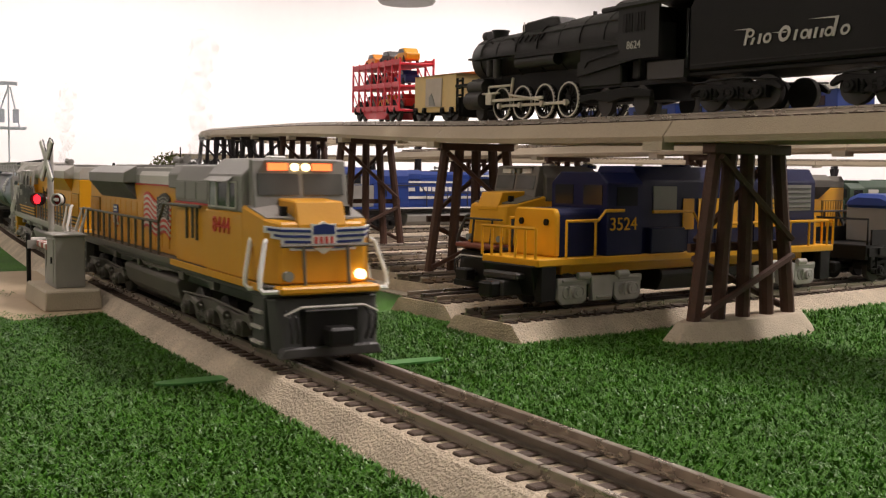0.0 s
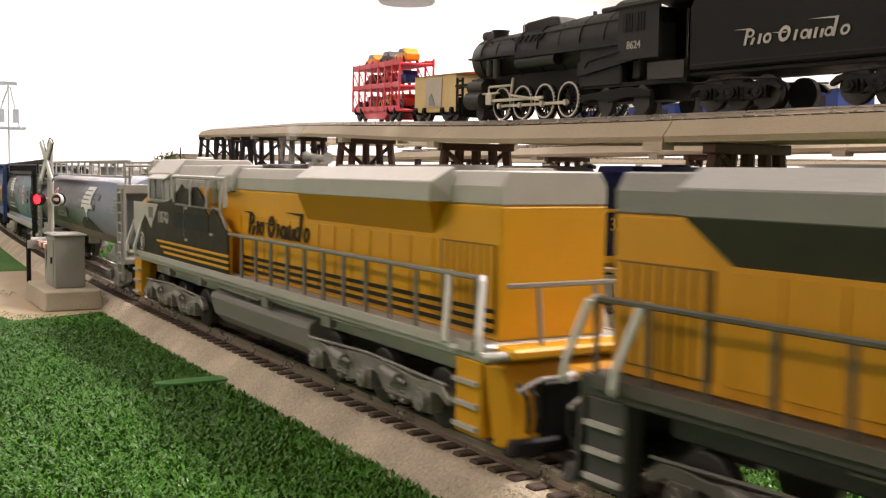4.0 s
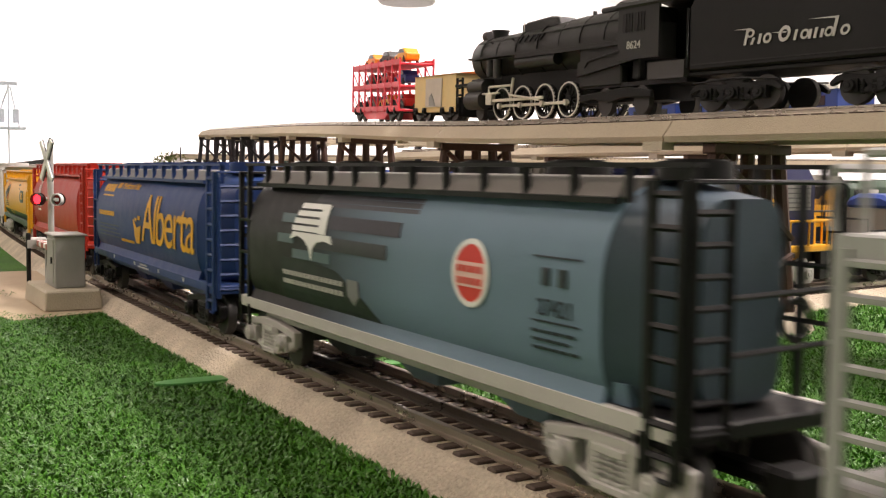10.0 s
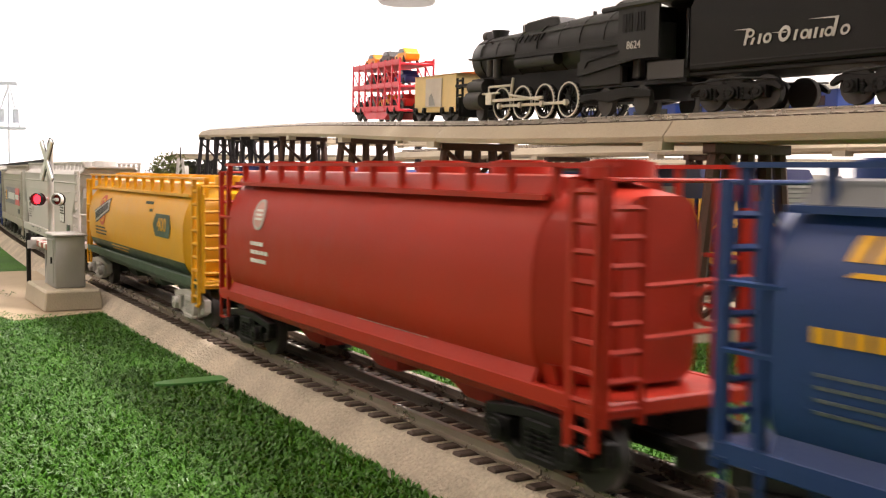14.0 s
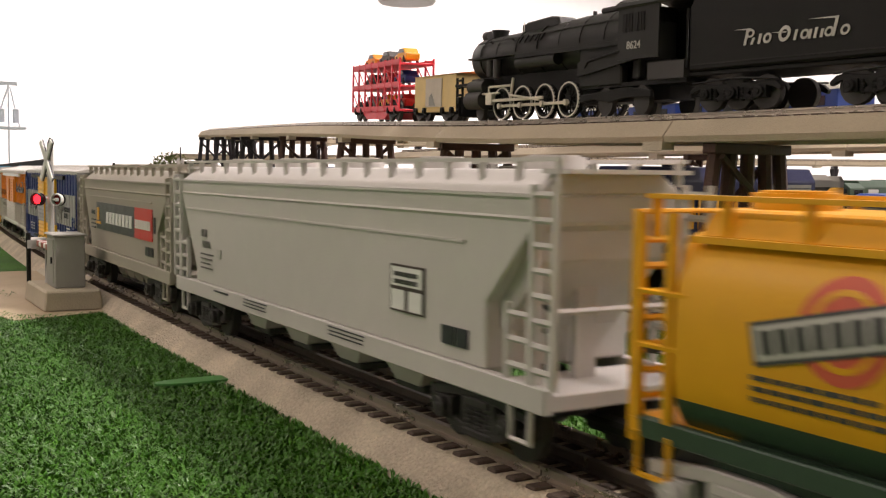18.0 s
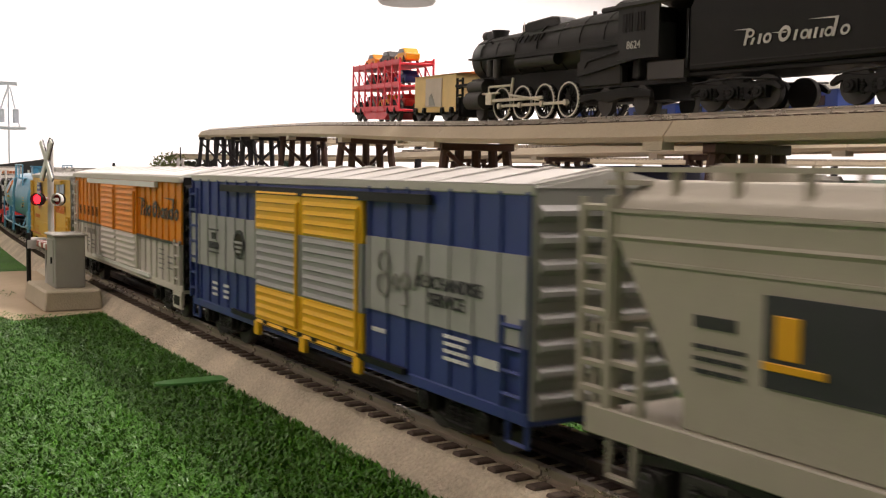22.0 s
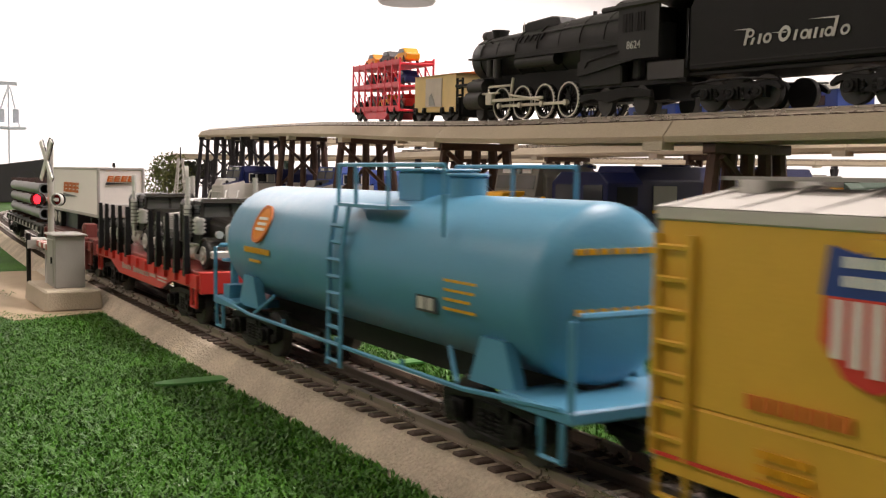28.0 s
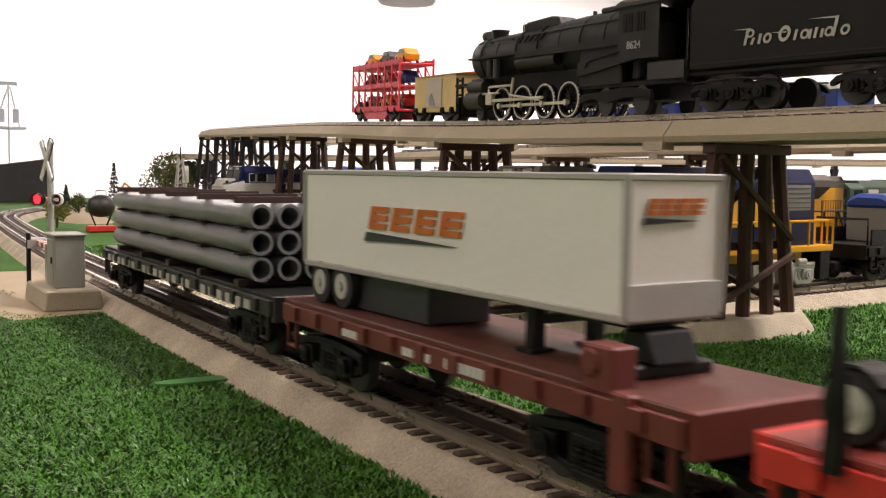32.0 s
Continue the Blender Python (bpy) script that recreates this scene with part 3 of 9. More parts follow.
def ladder(parent, material, x0, x1, y, z0, z1, rungs, axis="x", r=0.0007, name="ladder"):
    """Two stiles and rungs, in the plane of the side (axis x) or the end (axis y, then x0 x1 are y's and y is x)."""
    f = Form()

    def at(u, z):
        return (u, y, z) if axis == "x" else (y, u, z)
    for u in (x0, x1):
        f.tube([at(u, z0), at(u, z1)], r * 1.3, 5)
    ob = part(name, f, material, parent)
    rung = Form().tube([at(x0, 0), at(x1, 0)], r, 5).mesh("rung", material)
    for i in range(rungs):
        part("rung", rung, material, ob, m=Matrix.Translation((0, 0, z0 + (z1 - z0) * (i + 0.6) / rungs)))
    return ob


def rail_run(parent, material, pts, posts, r=0.0008, name="handrail"):
    """A bent tube along pts with upright posts given as (x, y, z0, z1)."""
    f = Form()
    f.tube(pts, r, 6)
    for x, y, z0, z1 in posts:
        f.tube([(x, y, z0), (x, y, z1)], r, 5)
    return part(name, f, material, parent)


# ---------------- diesel locomotives ----------------


def wide_cab_diesel(name, label, m, body, roof, frame, trucks, rail, nose=None, cab_low=None, L=0.405, band=0.0700, grille=DGREY, lit=True, sill=None, pilot=None, grab=WHITE, cab_sill=None):
    """A six-axle road diesel with a wide cab and flared radiators; cab end at +x."""
    t = thing(name, label, "locomotive", m, group="model locomotives")
    F = L / 2
    nose, cab_low = nose or body, cab_low or body
    part("frame", Form().box(-F + 0.006, F - 0.006, -0.0255, 0.0255, 0.0262, 0.0315).box(-F + 0.03, F - 0.03, -0.018, 0.018, 0.0195, 0.0262), frame, t, bevel=0.0006)
    pieces("side_sill", [(-F + 0.012, F - 0.150, s * 0.0262 - 0.0006, s * 0.0262 + 0.0006, 0.0288, 0.0318) for s in (-1, 1)], sill or body, t)
    pieces("cab_sill", [(F - 0.150, F - 0.012, s * 0.0262 - 0.0006, s * 0.0262 + 0.0006, 0.0288, 0.0318) for s in (-1, 1)], cab_sill or body, t)
    # cab with a tapered roof
    cab = [(-0.0255, 0.0315), (-0.0255, 0.0765), (-0.0175, 0.0828), (0.0175, 0.0828), (0.0255, 0.0765), (0.0255, 0.0315)]
    part("cab", Form().prism([(-0.0255, 0.0315), (-0.0255, 0.0605), (0.0255, 0.0605), (0.0255, 0.0315)], F - 0.092, F - 0.036), cab_low, t, bevel=0.0008)
    part("cab_top", Form().prism([(-0.0252, 0.0605), (-0.0252, 0.0768), (-0.0175, 0.0845), (0.0175, 0.0845), (0.0252, 0.0768), (0.0252, 0.0605)], F - 0.088, F - 0.038), roof, t, bevel=0.0006)
    visor = Form()
    for s in (-1, 1):
        visor.prism([(s * 0.0253, 0.0752), (s * 0.0284, 0.0735), (s * 0.0284, 0.0741), (s * 0.0253, 0.0762)], F - 0.084, F - 0.050)
    part("sunshade", visor, roof, t)
    part("cab_front", Form().prism([(F - 0.038, 0.0595), (F - 0.038, 0.0845), (F - 0.0345, 0.0838), (F - 0.0295, 0.0595)], -0.0222, 0.0222, "y"), roof, t, bevel=0.0005)
    for y in (-0.0125, 0.0125):
        part("windscreen", Form().prism([(F - 0.0322, 0.0685), (F - 0.0342, 0.0778), (F - 0.0328, 0.0778), (F - 0.0308, 0.0685)], -0.0200 if y < 0 else 0.0012, -0.0012 if y < 0 else 0.0200, "y"), SCREEN, t, "dusky windscreen pane")
    for s in (-1, 1):
        for a, b in ((-0.0835, -0.0735), (-0.071, -0.0565), (-0.0535, -0.0450)):
            w = part("side_window", Form().box(F + a, F + b, s * 0.0252 - 0.0004, s * 0.0252 + 0.0004, 0.0625, 0.0735), PALEGLASS if a < -0.08 else GLASS, t, "cab side window")
            fr = Form()
            for x0, x1, z0, z1 in ((a - 0.001, b + 0.001, 0.0618, 0.0626), (a - 0.001, b + 0.001, 0.0734, 0.0742), (a - 0.001, a, 0.0618, 0.0742), (b, b + 0.001, 0.0618, 0.0742)):
                fr.box(F + x0, F + x1, s * 0.0254 - 0.0006, s * 0.0254 + 0.0006, z0, z1)
            part("window_frame", fr, LGREY, w)
    # full-width nose with a raised door box
    part("nose", Form().loft([[(F - 0.038, -0.0255, 0.0315), (F - 0.038, 0.0255, 0.0315), (F - 0.038, 0.0255, 0.0640), (F - 0.038, -0.0255, 0.0640)],
                              [(F - 0.0120, -0.0240, 0.0315), (F - 0.0120, 0.0240, 0.0315), (F - 0.0150, 0.0235, 0.0590), (F - 0.0150, -0.0235, 0.0590)],
                              [(F - 0.0060, -0.0195, 0.0315), (F - 0.0060, 0.0195, 0.0315), (F - 0.0080, 0.0190, 0.0575), (F - 0.0080, -0.0190, 0.0575)]]), nose, t, bevel=0.0009)
    part("nose_flank", Form().loft([[(F - 0.0345, s * 0.0115, 0.0654), (F - 0.0345, s * 0.0240, 0.0638), (F - 0.0145, s * 0.0225, 0.0594), (F - 0.0105, s * 0.0115, 0.0593)] for s in (-1,)] + [[(F - 0.0345, -0.0115, 0.0645), (F - 0.0345, -0.0240, 0.0630), (F - 0.0145, -0.0225, 0.0588), (F - 0.0105, -0.0115, 0.0585)]]), roof, t)
    part("nose_flank", Form().loft([[(F - 0.0345, 0.0115, 0.0654), (F - 0.0345, 0.0240, 0.0638), (F - 0.0145, 0.0225, 0.0594), (F - 0.0105, 0.0115, 0.0593)], [(F - 0.0345, 0.0115, 0.0645), (F - 0.0345, 0.0240, 0.0630), (F - 0.0145, 0.0225, 0.0588), (F - 0.0105, 0.0115, 0.0585)]]), roof, t)
    part("nose_door_box", Form().prism([(F - 0.036, 0.0540), (F - 0.036, 0.0672), (F - 0.0115, 0.0662), (F - 0.0072, 0.0565), (F - 0.0072, 0.0540)], -0.0112, 0.0112, "y"), nose, t, bevel=0.0006)
    for y in (-0.0145, 0.0145):
        part("nose_lamp", Form().box(F - 0.0175, F - 0.0145, y - 0.0014, y + 0.0014, 0.0590, 0.0640), SOOT, t)
    part("number_board", Form().box(F - 0.0362, F - 0.0330, -0.0150, -0.0060, 0.0792, 0.0824), NUMBERBOARD if lit else WHITE, t, "glowing orange number board" if lit else "white number board")
    part("number_board", Form().box(F - 0.0362, F - 0.0330, 0.0060, 0.0150, 0.0792, 0.0824), NUMBERBOARD if lit else WHITE, t, "glowing orange number board" if lit else "white number board")
    for y in (-0.0026, 0.0026):
        part("headlight", Form().cyl((F - 0.036, y, 0.0808), (F - 0.0322, y, 0.0806), 0.0017, 12), LAMPON if lit else PALEGLASS, t, "round headlight")
    for y, mm in ((-0.0165, PALEGLASS), (0.0165, LAMPON if lit else PALEGLASS)):
        part("ditch_light", Form().cyl((F - 0.0075, y, 0.0352), (F - 0.0035, y, 0.0352), 0.0022, 12), mm, t)
    part("visor_hood", Form().box(F - 0.0375, F - 0.031, -0.0165, 0.0165, 0.0827, 0.0836), roof, t)
    # long hood, colour split at the band
    part("locker", Form().prism([(-0.0235, 0.0315), (-0.0235, 0.0625), (0.0235, 0.0625), (0.0235, 0.0315)], F - 0.150, F - 0.092), body, t, bevel=0.0006)
    part("locker_top", Form().prism([(-0.0235, 0.0625), (-0.0235, 0.0735), (-0.0195, 0.0812), (0.0195, 0.0812), (0.0235, 0.0735), (0.0235, 0.0625)], F - 0.150, F - 0.088), roof, t, bevel=0.0005)
    part("filter_box", Form().prism([(-0.0215, 0.0690), (-0.0215, 0.0765), (-0.0175, 0.0816), (0.0175, 0.0816), (0.0215, 0.0765), (0.0215, 0.0690)], F - 0.172, F - 0.150), roof, t, bevel=0.0005)
    for s in (-1, 1):
        pieces("filter_panel", [(F - 0.149 + i * 0.0190, F - 0.1315 + i * 0.0190, s * 0.0236 - 0.0003, s * 0.0236 + 0.0003, 0.0640, 0.0728) for i in range(3)], roof, t, 0.0001)
    part("long_hood", Form().prism([(-0.0188, 0.0315), (-0.0188, band), (0.0188, band), (0.0188, 0.0315)], -F + 0.010, F - 0.150), body, t, bevel=0.0006)
    part("hood_roof", Form().prism([(-0.0188, band), (-0.0188, 0.0755), (-0.0160, 0.0800), (0.0160, 0.0800), (0.0188, 0.0755), (0.0188, band)], -F + 0.010, F - 0.150), roof, t, bevel=0.0005)
    for s in (-1, 1):
        r0, r1 = -F + 0.040, -F + 0.143
        part("radiator_flare", Form().loft([[(r0 + 0.008, s * 0.0188, 0.0602), (r1 + 0.006, s * 0.0188, 0.0602), (r1, s * 0.0256, 0.0704), (r0, s * 0.0256, 0.0704)][::s],
                                            [(r0 + 0.008, s * 0.0186, 0.0602), (r1 + 0.006, s * 0.0186, 0.0602), (r1, s * 0.0186, 0.0715), (r0, s * 0.0186, 0.0715)][::s]], True), grille, t, "dark slatted radiator intake")
        part("radiator_cap", Form().loft([[(r0 - 0.003, s * 0.0180, 0.0812), (r1 + 0.004, s * 0.0180, 0.0812), (r1 + 0.002, s * 0.0258, 0.0765), (r0 - 0.002, s * 0.0258, 0.0765)],
                                          [(r0 - 0.003, s * 0.0180, 0.0704), (r1 + 0.004, s * 0.0180, 0.0704), (r1 + 0.001, s * 0.0258, 0.0704), (r0 - 0.001, s * 0.0258, 0.0704)]]), roof, t, bevel=0.0003)
        k = 13
        pieces("hood_door", [(-F + 0.048 + i * (L - 0.212) / k, -F + 0.048 + (i + 1) * (L - 0.212) / k - 0.0012, s * 0.0189 - 0.0003, s * 0.0189 + 0.0003, 0.0345, 0.0590) for i in range(k)], body, t, 0.0001)
        vg = part("vent_grille", Form().box(-F + 0.012, -F + 0.043, s * 0.0190 - 0.0003, s * 0.0190 + 0.0003, 0.0345, 0.0590), mat("vent_shadow_paint", (0.20, 0.10, 0.01), 0.5), t)
        pieces("vent_bar", [(-F + 0.0126 + i * 0.0037, -F + 0.0150 + i * 0.0037, s * 0.0194 - 0.0003, s * 0.0194 + 0.0003, 0.035, 0.0585) for i in range(8)], body, vg)
        pieces("recess_post", [(F - 0.1285 + i * 0.0178, F - 0.1270 + i * 0.0178, s * 0.0240 - 0.0006, s * 0.0240 + 0.0006, 0.0440, 0.0600) for i in range(3)], rail, t)
        # walkway handrail
        zt = 0.0500
        xs = [-F + 0.012 + i * 0.0178 for i in range(int((L - 0.178) / 0.0178) + 1)]
        rail_run(t, rail, [(xs[0], s * 0.0252, zt), (xs[-1], s * 0.0252, zt), (xs[-1] + 0.012, s * 0.0252, 0.0605), (F - 0.098, s * 0.0258, 0.0610)], [(x, s * 0.0252, 0.0315, zt) for x in xs] + [(F - 0.112, s * 0.0256, 0.045, 0.0608)])
        for e in (-1, 1):
            step = part("step_well", Form().box(e * (F - 0.016) - 0.007, e * (F - 0.016) + 0.007, s * 0.0225 - 0.003, s * 0.0225 + 0.003, 0.0045, 0.0265), frame if frame is DGREY else nose if e > 0 else body, t, bevel=0.0006)
            for z in (0.0065, 0.0130, 0.0195):
                part("step", Form().box(e * (F - 0.016) - 0.0062, e * (F - 0.016) + 0.0062, s * 0.0262 - 0.0008, s * 0.0262 + 0.0008, z, z + 0.0012), LGREY, step)
            f = Form()
            for dx in (0.004, 0.022):
                f.tube([(e * (F - dx + 0.004), s * 0.0205, 0.0296), (e * (F - dx + 0.001), s * 0.0280, 0.0292), (e * (F - dx - 0.0005), s * 0.0290, 0.0308), (e * (F - dx - 0.001), s * 0.0288, 0.0350), (e * (F - dx - 0.005), s * 0.0252, 0.0490), (e * (F - dx - 0.007), s * 0.0240, 0.0500)], 0.0011, 6)
            part("grab_rail", f, grab, t, "bent step grab rail")
    for e in (-1, 1):
        part("pilot", Form().loft([[(e * (F - 0.008), -0.0255, 0.0262), (e * (F - 0.008), 0.0255, 0.0262), (e * (F - 0.004), 0.0245, 0.0035), (e * (F - 0.004), -0.0245, 0.0035)],
                                   [(e * (F - 0.003), -0.0225, 0.0262), (e * (F - 0.003), 0.0225, 0.0262), (e * (F + 0.002), 0.0200, 0.0035), (e * (F + 0.002), -0.0200, 0.0035)]]), pilot or (frame if frame is DGREY else body), t, bevel=0.0006)
        part("anticlimber", Form().box(e * (F - 0.003) - 0.006, e * (F - 0.003) + 0.006, -0.0225, 0.0225, 0.0282, 0.0314), frame if pilot is SOOT and not lit else body, t, bevel=0.0008)
        f = Form()
        for y in (-0.010, 0.010):
            f.tube([(e * (F - 0.002), y, 0.0305), (e * (F - 0.004), y, 0.0480)], 0.0008, 5)
        f.tube([(e * (F - 0.004), -0.020, 0.0480), (e * (F - 0.004), 0.020, 0.0480)], 0.0008, 5)
        part("end_rail", f, rail, t)
    for e in (-1, 1):
        part("coupler_pocket", Form().box(e * (F - 0.002) - 0.005, e * (F - 0.002) + 0.005, -0.0125, 0.0125, 0.0060, 0.0220), SOOT, t, bevel=0.0008)
        for y in (-0.0195, -0.0165, 0.0165, 0.0195):
            part("air_hose", Form().tube([(e * (F + 0.001), y, 0.0215), (e * (F + 0.0050), y, 0.0190), (e * (F + 0.0055), y * 0.96, 0.0130), (e * (F + 0.0035), y * 0.92, 0.0085)], 0.0007, 6), RUBBER, t, smooth=True)
        part("uncoupling_lever", Form().tube([(e * (F + 0.003), -0.0210, 0.0200), (e * (F + 0.0042), -0.0140, 0.0232), (e * (F + 0.0042), 0.0140, 0.0232), (e * (F + 0.003), 0.0210, 0.0200)], 0.0006, 5), LGREY, t)
        part("plow", Form().prism([(-0.0215, 0.0065), (-0.0235, 0.0018), (0.0235, 0.0018), (0.0215, 0.0065)], min(e * (F - 0.001), e * (F + 0.0038)), max(e * (F - 0.001), e * (F + 0.0038))), pilot or SOOT, t, bevel=0.0008)
    couplers(t, F + 0.002)
    half_tank = [(0.0140, 0.0236), (0.0226, 0.0206), (0.0238, 0.0190), (0.0236, 0.0176), (0.0218, 0.0105), (0.0165, 0.0055)]
    tank = part("fuel_tank", Form().prism([(-y, z) for y, z in half_tank] + [(y, z) for y, z in half_tank[::-1]], -0.066, 0.0545), trucks if lit else GREYP, t, "faceted fuel tank slung between the trucks", bevel=0.0007)
    for s in (-1, 1):
        part("air_line", Form().tube([(0.060, s * 0.0238, 0.0262), (0.030, s * 0.0242, 0.0244), (-0.012, s * 0.0242, 0.0240), (-0.020, s * 0.0238, 0.0262)], 0.0008, 6), trucks, t, smooth=True)
        part("air_line", Form().tube([(0.120, s * 0.0240, 0.0256), (-0.120, s * 0.0240, 0.0256)], 0.0006, 6), trucks, t, smooth=True)
        pieces("sill_box", [(x, x + w, s * 0.0240 - 0.0016, s * 0.0240 + 0.0016, 0.0222, 0.0262) for x, w in ((0.064, 0.009), (0.118, 0.007), (-0.026, 0.006), (-0.090, 0.008))], trucks, t, 0.0003)
        for x in (0.0080, -0.0120):
            part("filler_cap", Form().cyl((x, s * 0.0195, 0.0212), (x, s * 0.0215, 0.0236), 0.0016, 10), LGREY, tank, smooth=True)
    for s in (-1, 1):
        truck(t, s * (F - 0.0825), 3, 0.0410, trucks, 0.0225, WHEEL_S)
    # roof fittings
    for x in (-0.01, 0.028):
        part("exhaust_hood", Form().box(x - 0.006, x + 0.006, -0.006, 0.006, 0.0800, 0.0822), DGREY, t, bevel=0.0006)
    for x in (-F + 0.065, -F + 0.098, -F + 0.131):
        part("roof_fan", Form().cyl((x, 0, 0.0800), (x, 0, 0.0818), 0.0125, 20), GREYP, t, smooth=True)
    horn = part("horn", Form().box(-0.0230, -0.0160, -0.0030, 0.0030, 0.0798, 0.0828), GREYP, t, "grey roof horn on a short post", bevel=0.0004)
    for e, z in ((-1, 0.0846), (1, 0.0852)):
        part("horn_bell", Form().cyl((-0.0195, 0, z), (-0.0195 + e * 0.0085, 0, z), 0.0014, 12).cyl((-0.0195 + e * 0.0085, 0, z), (-0.0195 + e * 0.0112, 0, z), 0.0014, 12, 0.0026), GREYP, horn, smooth=True)
    part("horn_post", Form().box(-0.0215, -0.0175, -0.0018, 0.0018, 0.0826, 0.0850), GREYP, horn, bevel=0.0003)
    part("antenna_dome", Form().box(F - 0.068, F - 0.060, -0.004, 0.004, 0.0845, 0.0860), WHITE, t, bevel=0.001)
    return t


def low_nose_diesel(name, label, m, body, front, stripe, trucks, L=0.30, high=0.0755, cab_windows=GLASS, roof=None, panel=GREYP):
    """A four-axle hood unit with a low nose at +x and end railings."""
    t = thing(name, label, "locomotive", m, group="model locomotives")
    F = L / 2
    roof = roof or body
    part("frame", Form().box(-F + 0.004, F - 0.004, -0.0255, 0.0255, 0.0235, 0.0275).box(-F + 0.03, F - 0.03, -0.017, 0.017, 0.018, 0.0235), stripe, t, bevel=0.0006)
    part("nose", Form().prism([(-0.0185, 0.0275), (-0.0185, 0.0500), (-0.0165, 0.0525), (0.0165, 0.0525), (0.0185, 0.0500), (0.0185, 0.0275)], F - 0.060, F - 0.026), body, t, bevel=0.0005)
    part("nose_front", Form().prism([(-0.0186, 0.0275), (-0.0186, 0.0500), (-0.0165, 0.0527), (0.0165, 0.0527), (0.0186, 0.0500), (0.0186, 0.0275)], F - 0.0275, F - 0.0235), front, t, bevel=0.0008)
    for y in (-0.011, 0.011):
        part("class_lamp", Form().cyl((F - 0.0240, y, 0.0455), (F - 0.0222, y, 0.0455), 0.0018, 10), SOOT, t)
    part("cab", Form().prism([(-0.0245, 0.0275), (-0.0245, 0.0660), (-0.0165, high - 0.0035), (0.0165, high - 0.0035), (0.0245, 0.0660), (0.0245, 0.0275)], F - 0.092, F - 0.060), body, t, bevel=0.0006)
    for s in (-1, 1):
        part("side_window", Form().box(F - 0.086, F - 0.068, s * 0.0246 - 0.0004, s * 0.0246 + 0.0004, 0.0540, 0.0640), cab_windows, t)
        part("windscreen", Form().box(F - 0.0606, F - 0.0596, s * 0.0125 - 0.0080, s * 0.0125 + 0.0080, 0.0545, 0.0650), cab_windows, t)
    part("long_hood", Form().prism([(-0.0195, 0.0275), (-0.0195, high - 0.008), (-0.0140, high), (0.0140, high), (0.0195, high - 0.008), (0.0195, 0.0275)], -F + 0.020, F - 0.092), body, t, bevel=0.0006)
    part("hood_end", Form().prism([(-0.0196, 0.0275), (-0.0196, 0.046), (0.0196, 0.046), (0.0196, 0.0275)], -F + 0.017, -F + 0.0205), front, t, bevel=0.0006)
    for s in (-1, 1):
        part("blower_panel", Form().box(F - 0.128, F - 0.106, s * 0.0197 - 0.0004, s * 0.0197 + 0.0004, high - 0.026, high - 0.011), panel, t, "pale grey louvred panel")
        g = part("radiator_grille", Form().box(-F + 0.026, -F + 0.086, s * 0.0197 - 0.0003, s * 0.0197 + 0.0003, high - 0.026, high - 0.010), panel, t, "pale grey radiator grille")
        pieces("slat", [(-F + 0.027, -F + 0.085, s * 0.0201 - 0.0004, s * 0.0201 + 0.0004, high - 0.0245 + i * 0.003, high - 0.0238 + i * 0.003) for i in range(5)], DGREY, g)
        pieces("hood_door", [(F - 0.152 - i * 0.0138, F - 0.140 - i * 0.0138, s * 0.0196 - 0.0004, s * 0.0196 + 0.0004, 0.0300, high - 0.030) for i in range(10) if F - 0.152 - i * 0.0138 > -F + 0.03], body, t)
        part("battery_box", Form().box(F - 0.132, F - 0.100, s * 0.0215 - 0.003, s * 0.0215 + 0.003, 0.0275, 0.0415), body, t, bevel=0.0006)
        rail_run(t, stripe, [(-F + 0.012, s * 0.0252, 0.0430), (F - 0.145, s * 0.0252, 0.0430), (F - 0.138, s * 0.0252, 0.0505), (F - 0.100, s * 0.0252, 0.0505)],
                 [(-F + 0.012 + i * 0.0225, s * 0.0252, 0.0275, 0.0430) for i in range(int((L - 0.157) / 0.0225) + 1)], 0.0009)
        rail_run(t, stripe, [(F - 0.074, s * 0.0252, 0.0515), (F - 0.058, s * 0.0252, 0.0515), (F - 0.052, s * 0.0252, 0.0465), (F - 0.026, s * 0.0252, 0.0465), (F - 0.026, s * 0.0252, 0.0275)], [(F - 0.050, s * 0.0252, 0.0275, 0.0465)], 0.0009)
        for e in (-1, 1):
            part("step_well", Form().box(e * (F - 0.013) - 0.006, e * (F - 0.013) + 0.006, s * 0.0220 - 0.003, s * 0.0220 + 0.003, 0.0055, 0.0240), SOOT, t, bevel=0.0005)
    for e in (-1, 1):
        part("pilot", Form().loft([[(e * (F - 0.006), -0.0235, 0.0240), (e * (F - 0.006), 0.0235, 0.0240), (e * (F - 0.012), 0.0200, 0.0080), (e * (F - 0.012), -0.0200, 0.0080)], [(e * (F - 0.001), -0.0225, 0.0240), (e * (F - 0.001), 0.0225, 0.0240), (e * (F - 0.008), 0.0190, 0.0080), (e * (F - 0.008), -0.0190, 0.0080)]]), SOOT, t, bevel=0.0006)
        part("draft_gear", Form().box(e * (F - 0.002) - 0.010, e * (F - 0.002) + 0.010, -0.0080, 0.0080, 0.0080, 0.0160).box(e * F - 0.004, e * F + 0.004, -0.0150, 0.0150, 0.0165, 0.0200), GUN, t, bevel=0.0008)
        f = Form()
        x = e * (F - 0.003)
        for y in (-0.0240, -0.0150, -0.0065, 0.0065, 0.0150, 0.0240):
            f.tube([(x, y, 0.0275), (x, y, 0.0430)], 0.0009, 5)
        f.tube([(x, -0.0240, 0.0430), (x, 0.0240, 0.0430)], 0.0009, 5)
        part("end_rail", f, stripe, t)
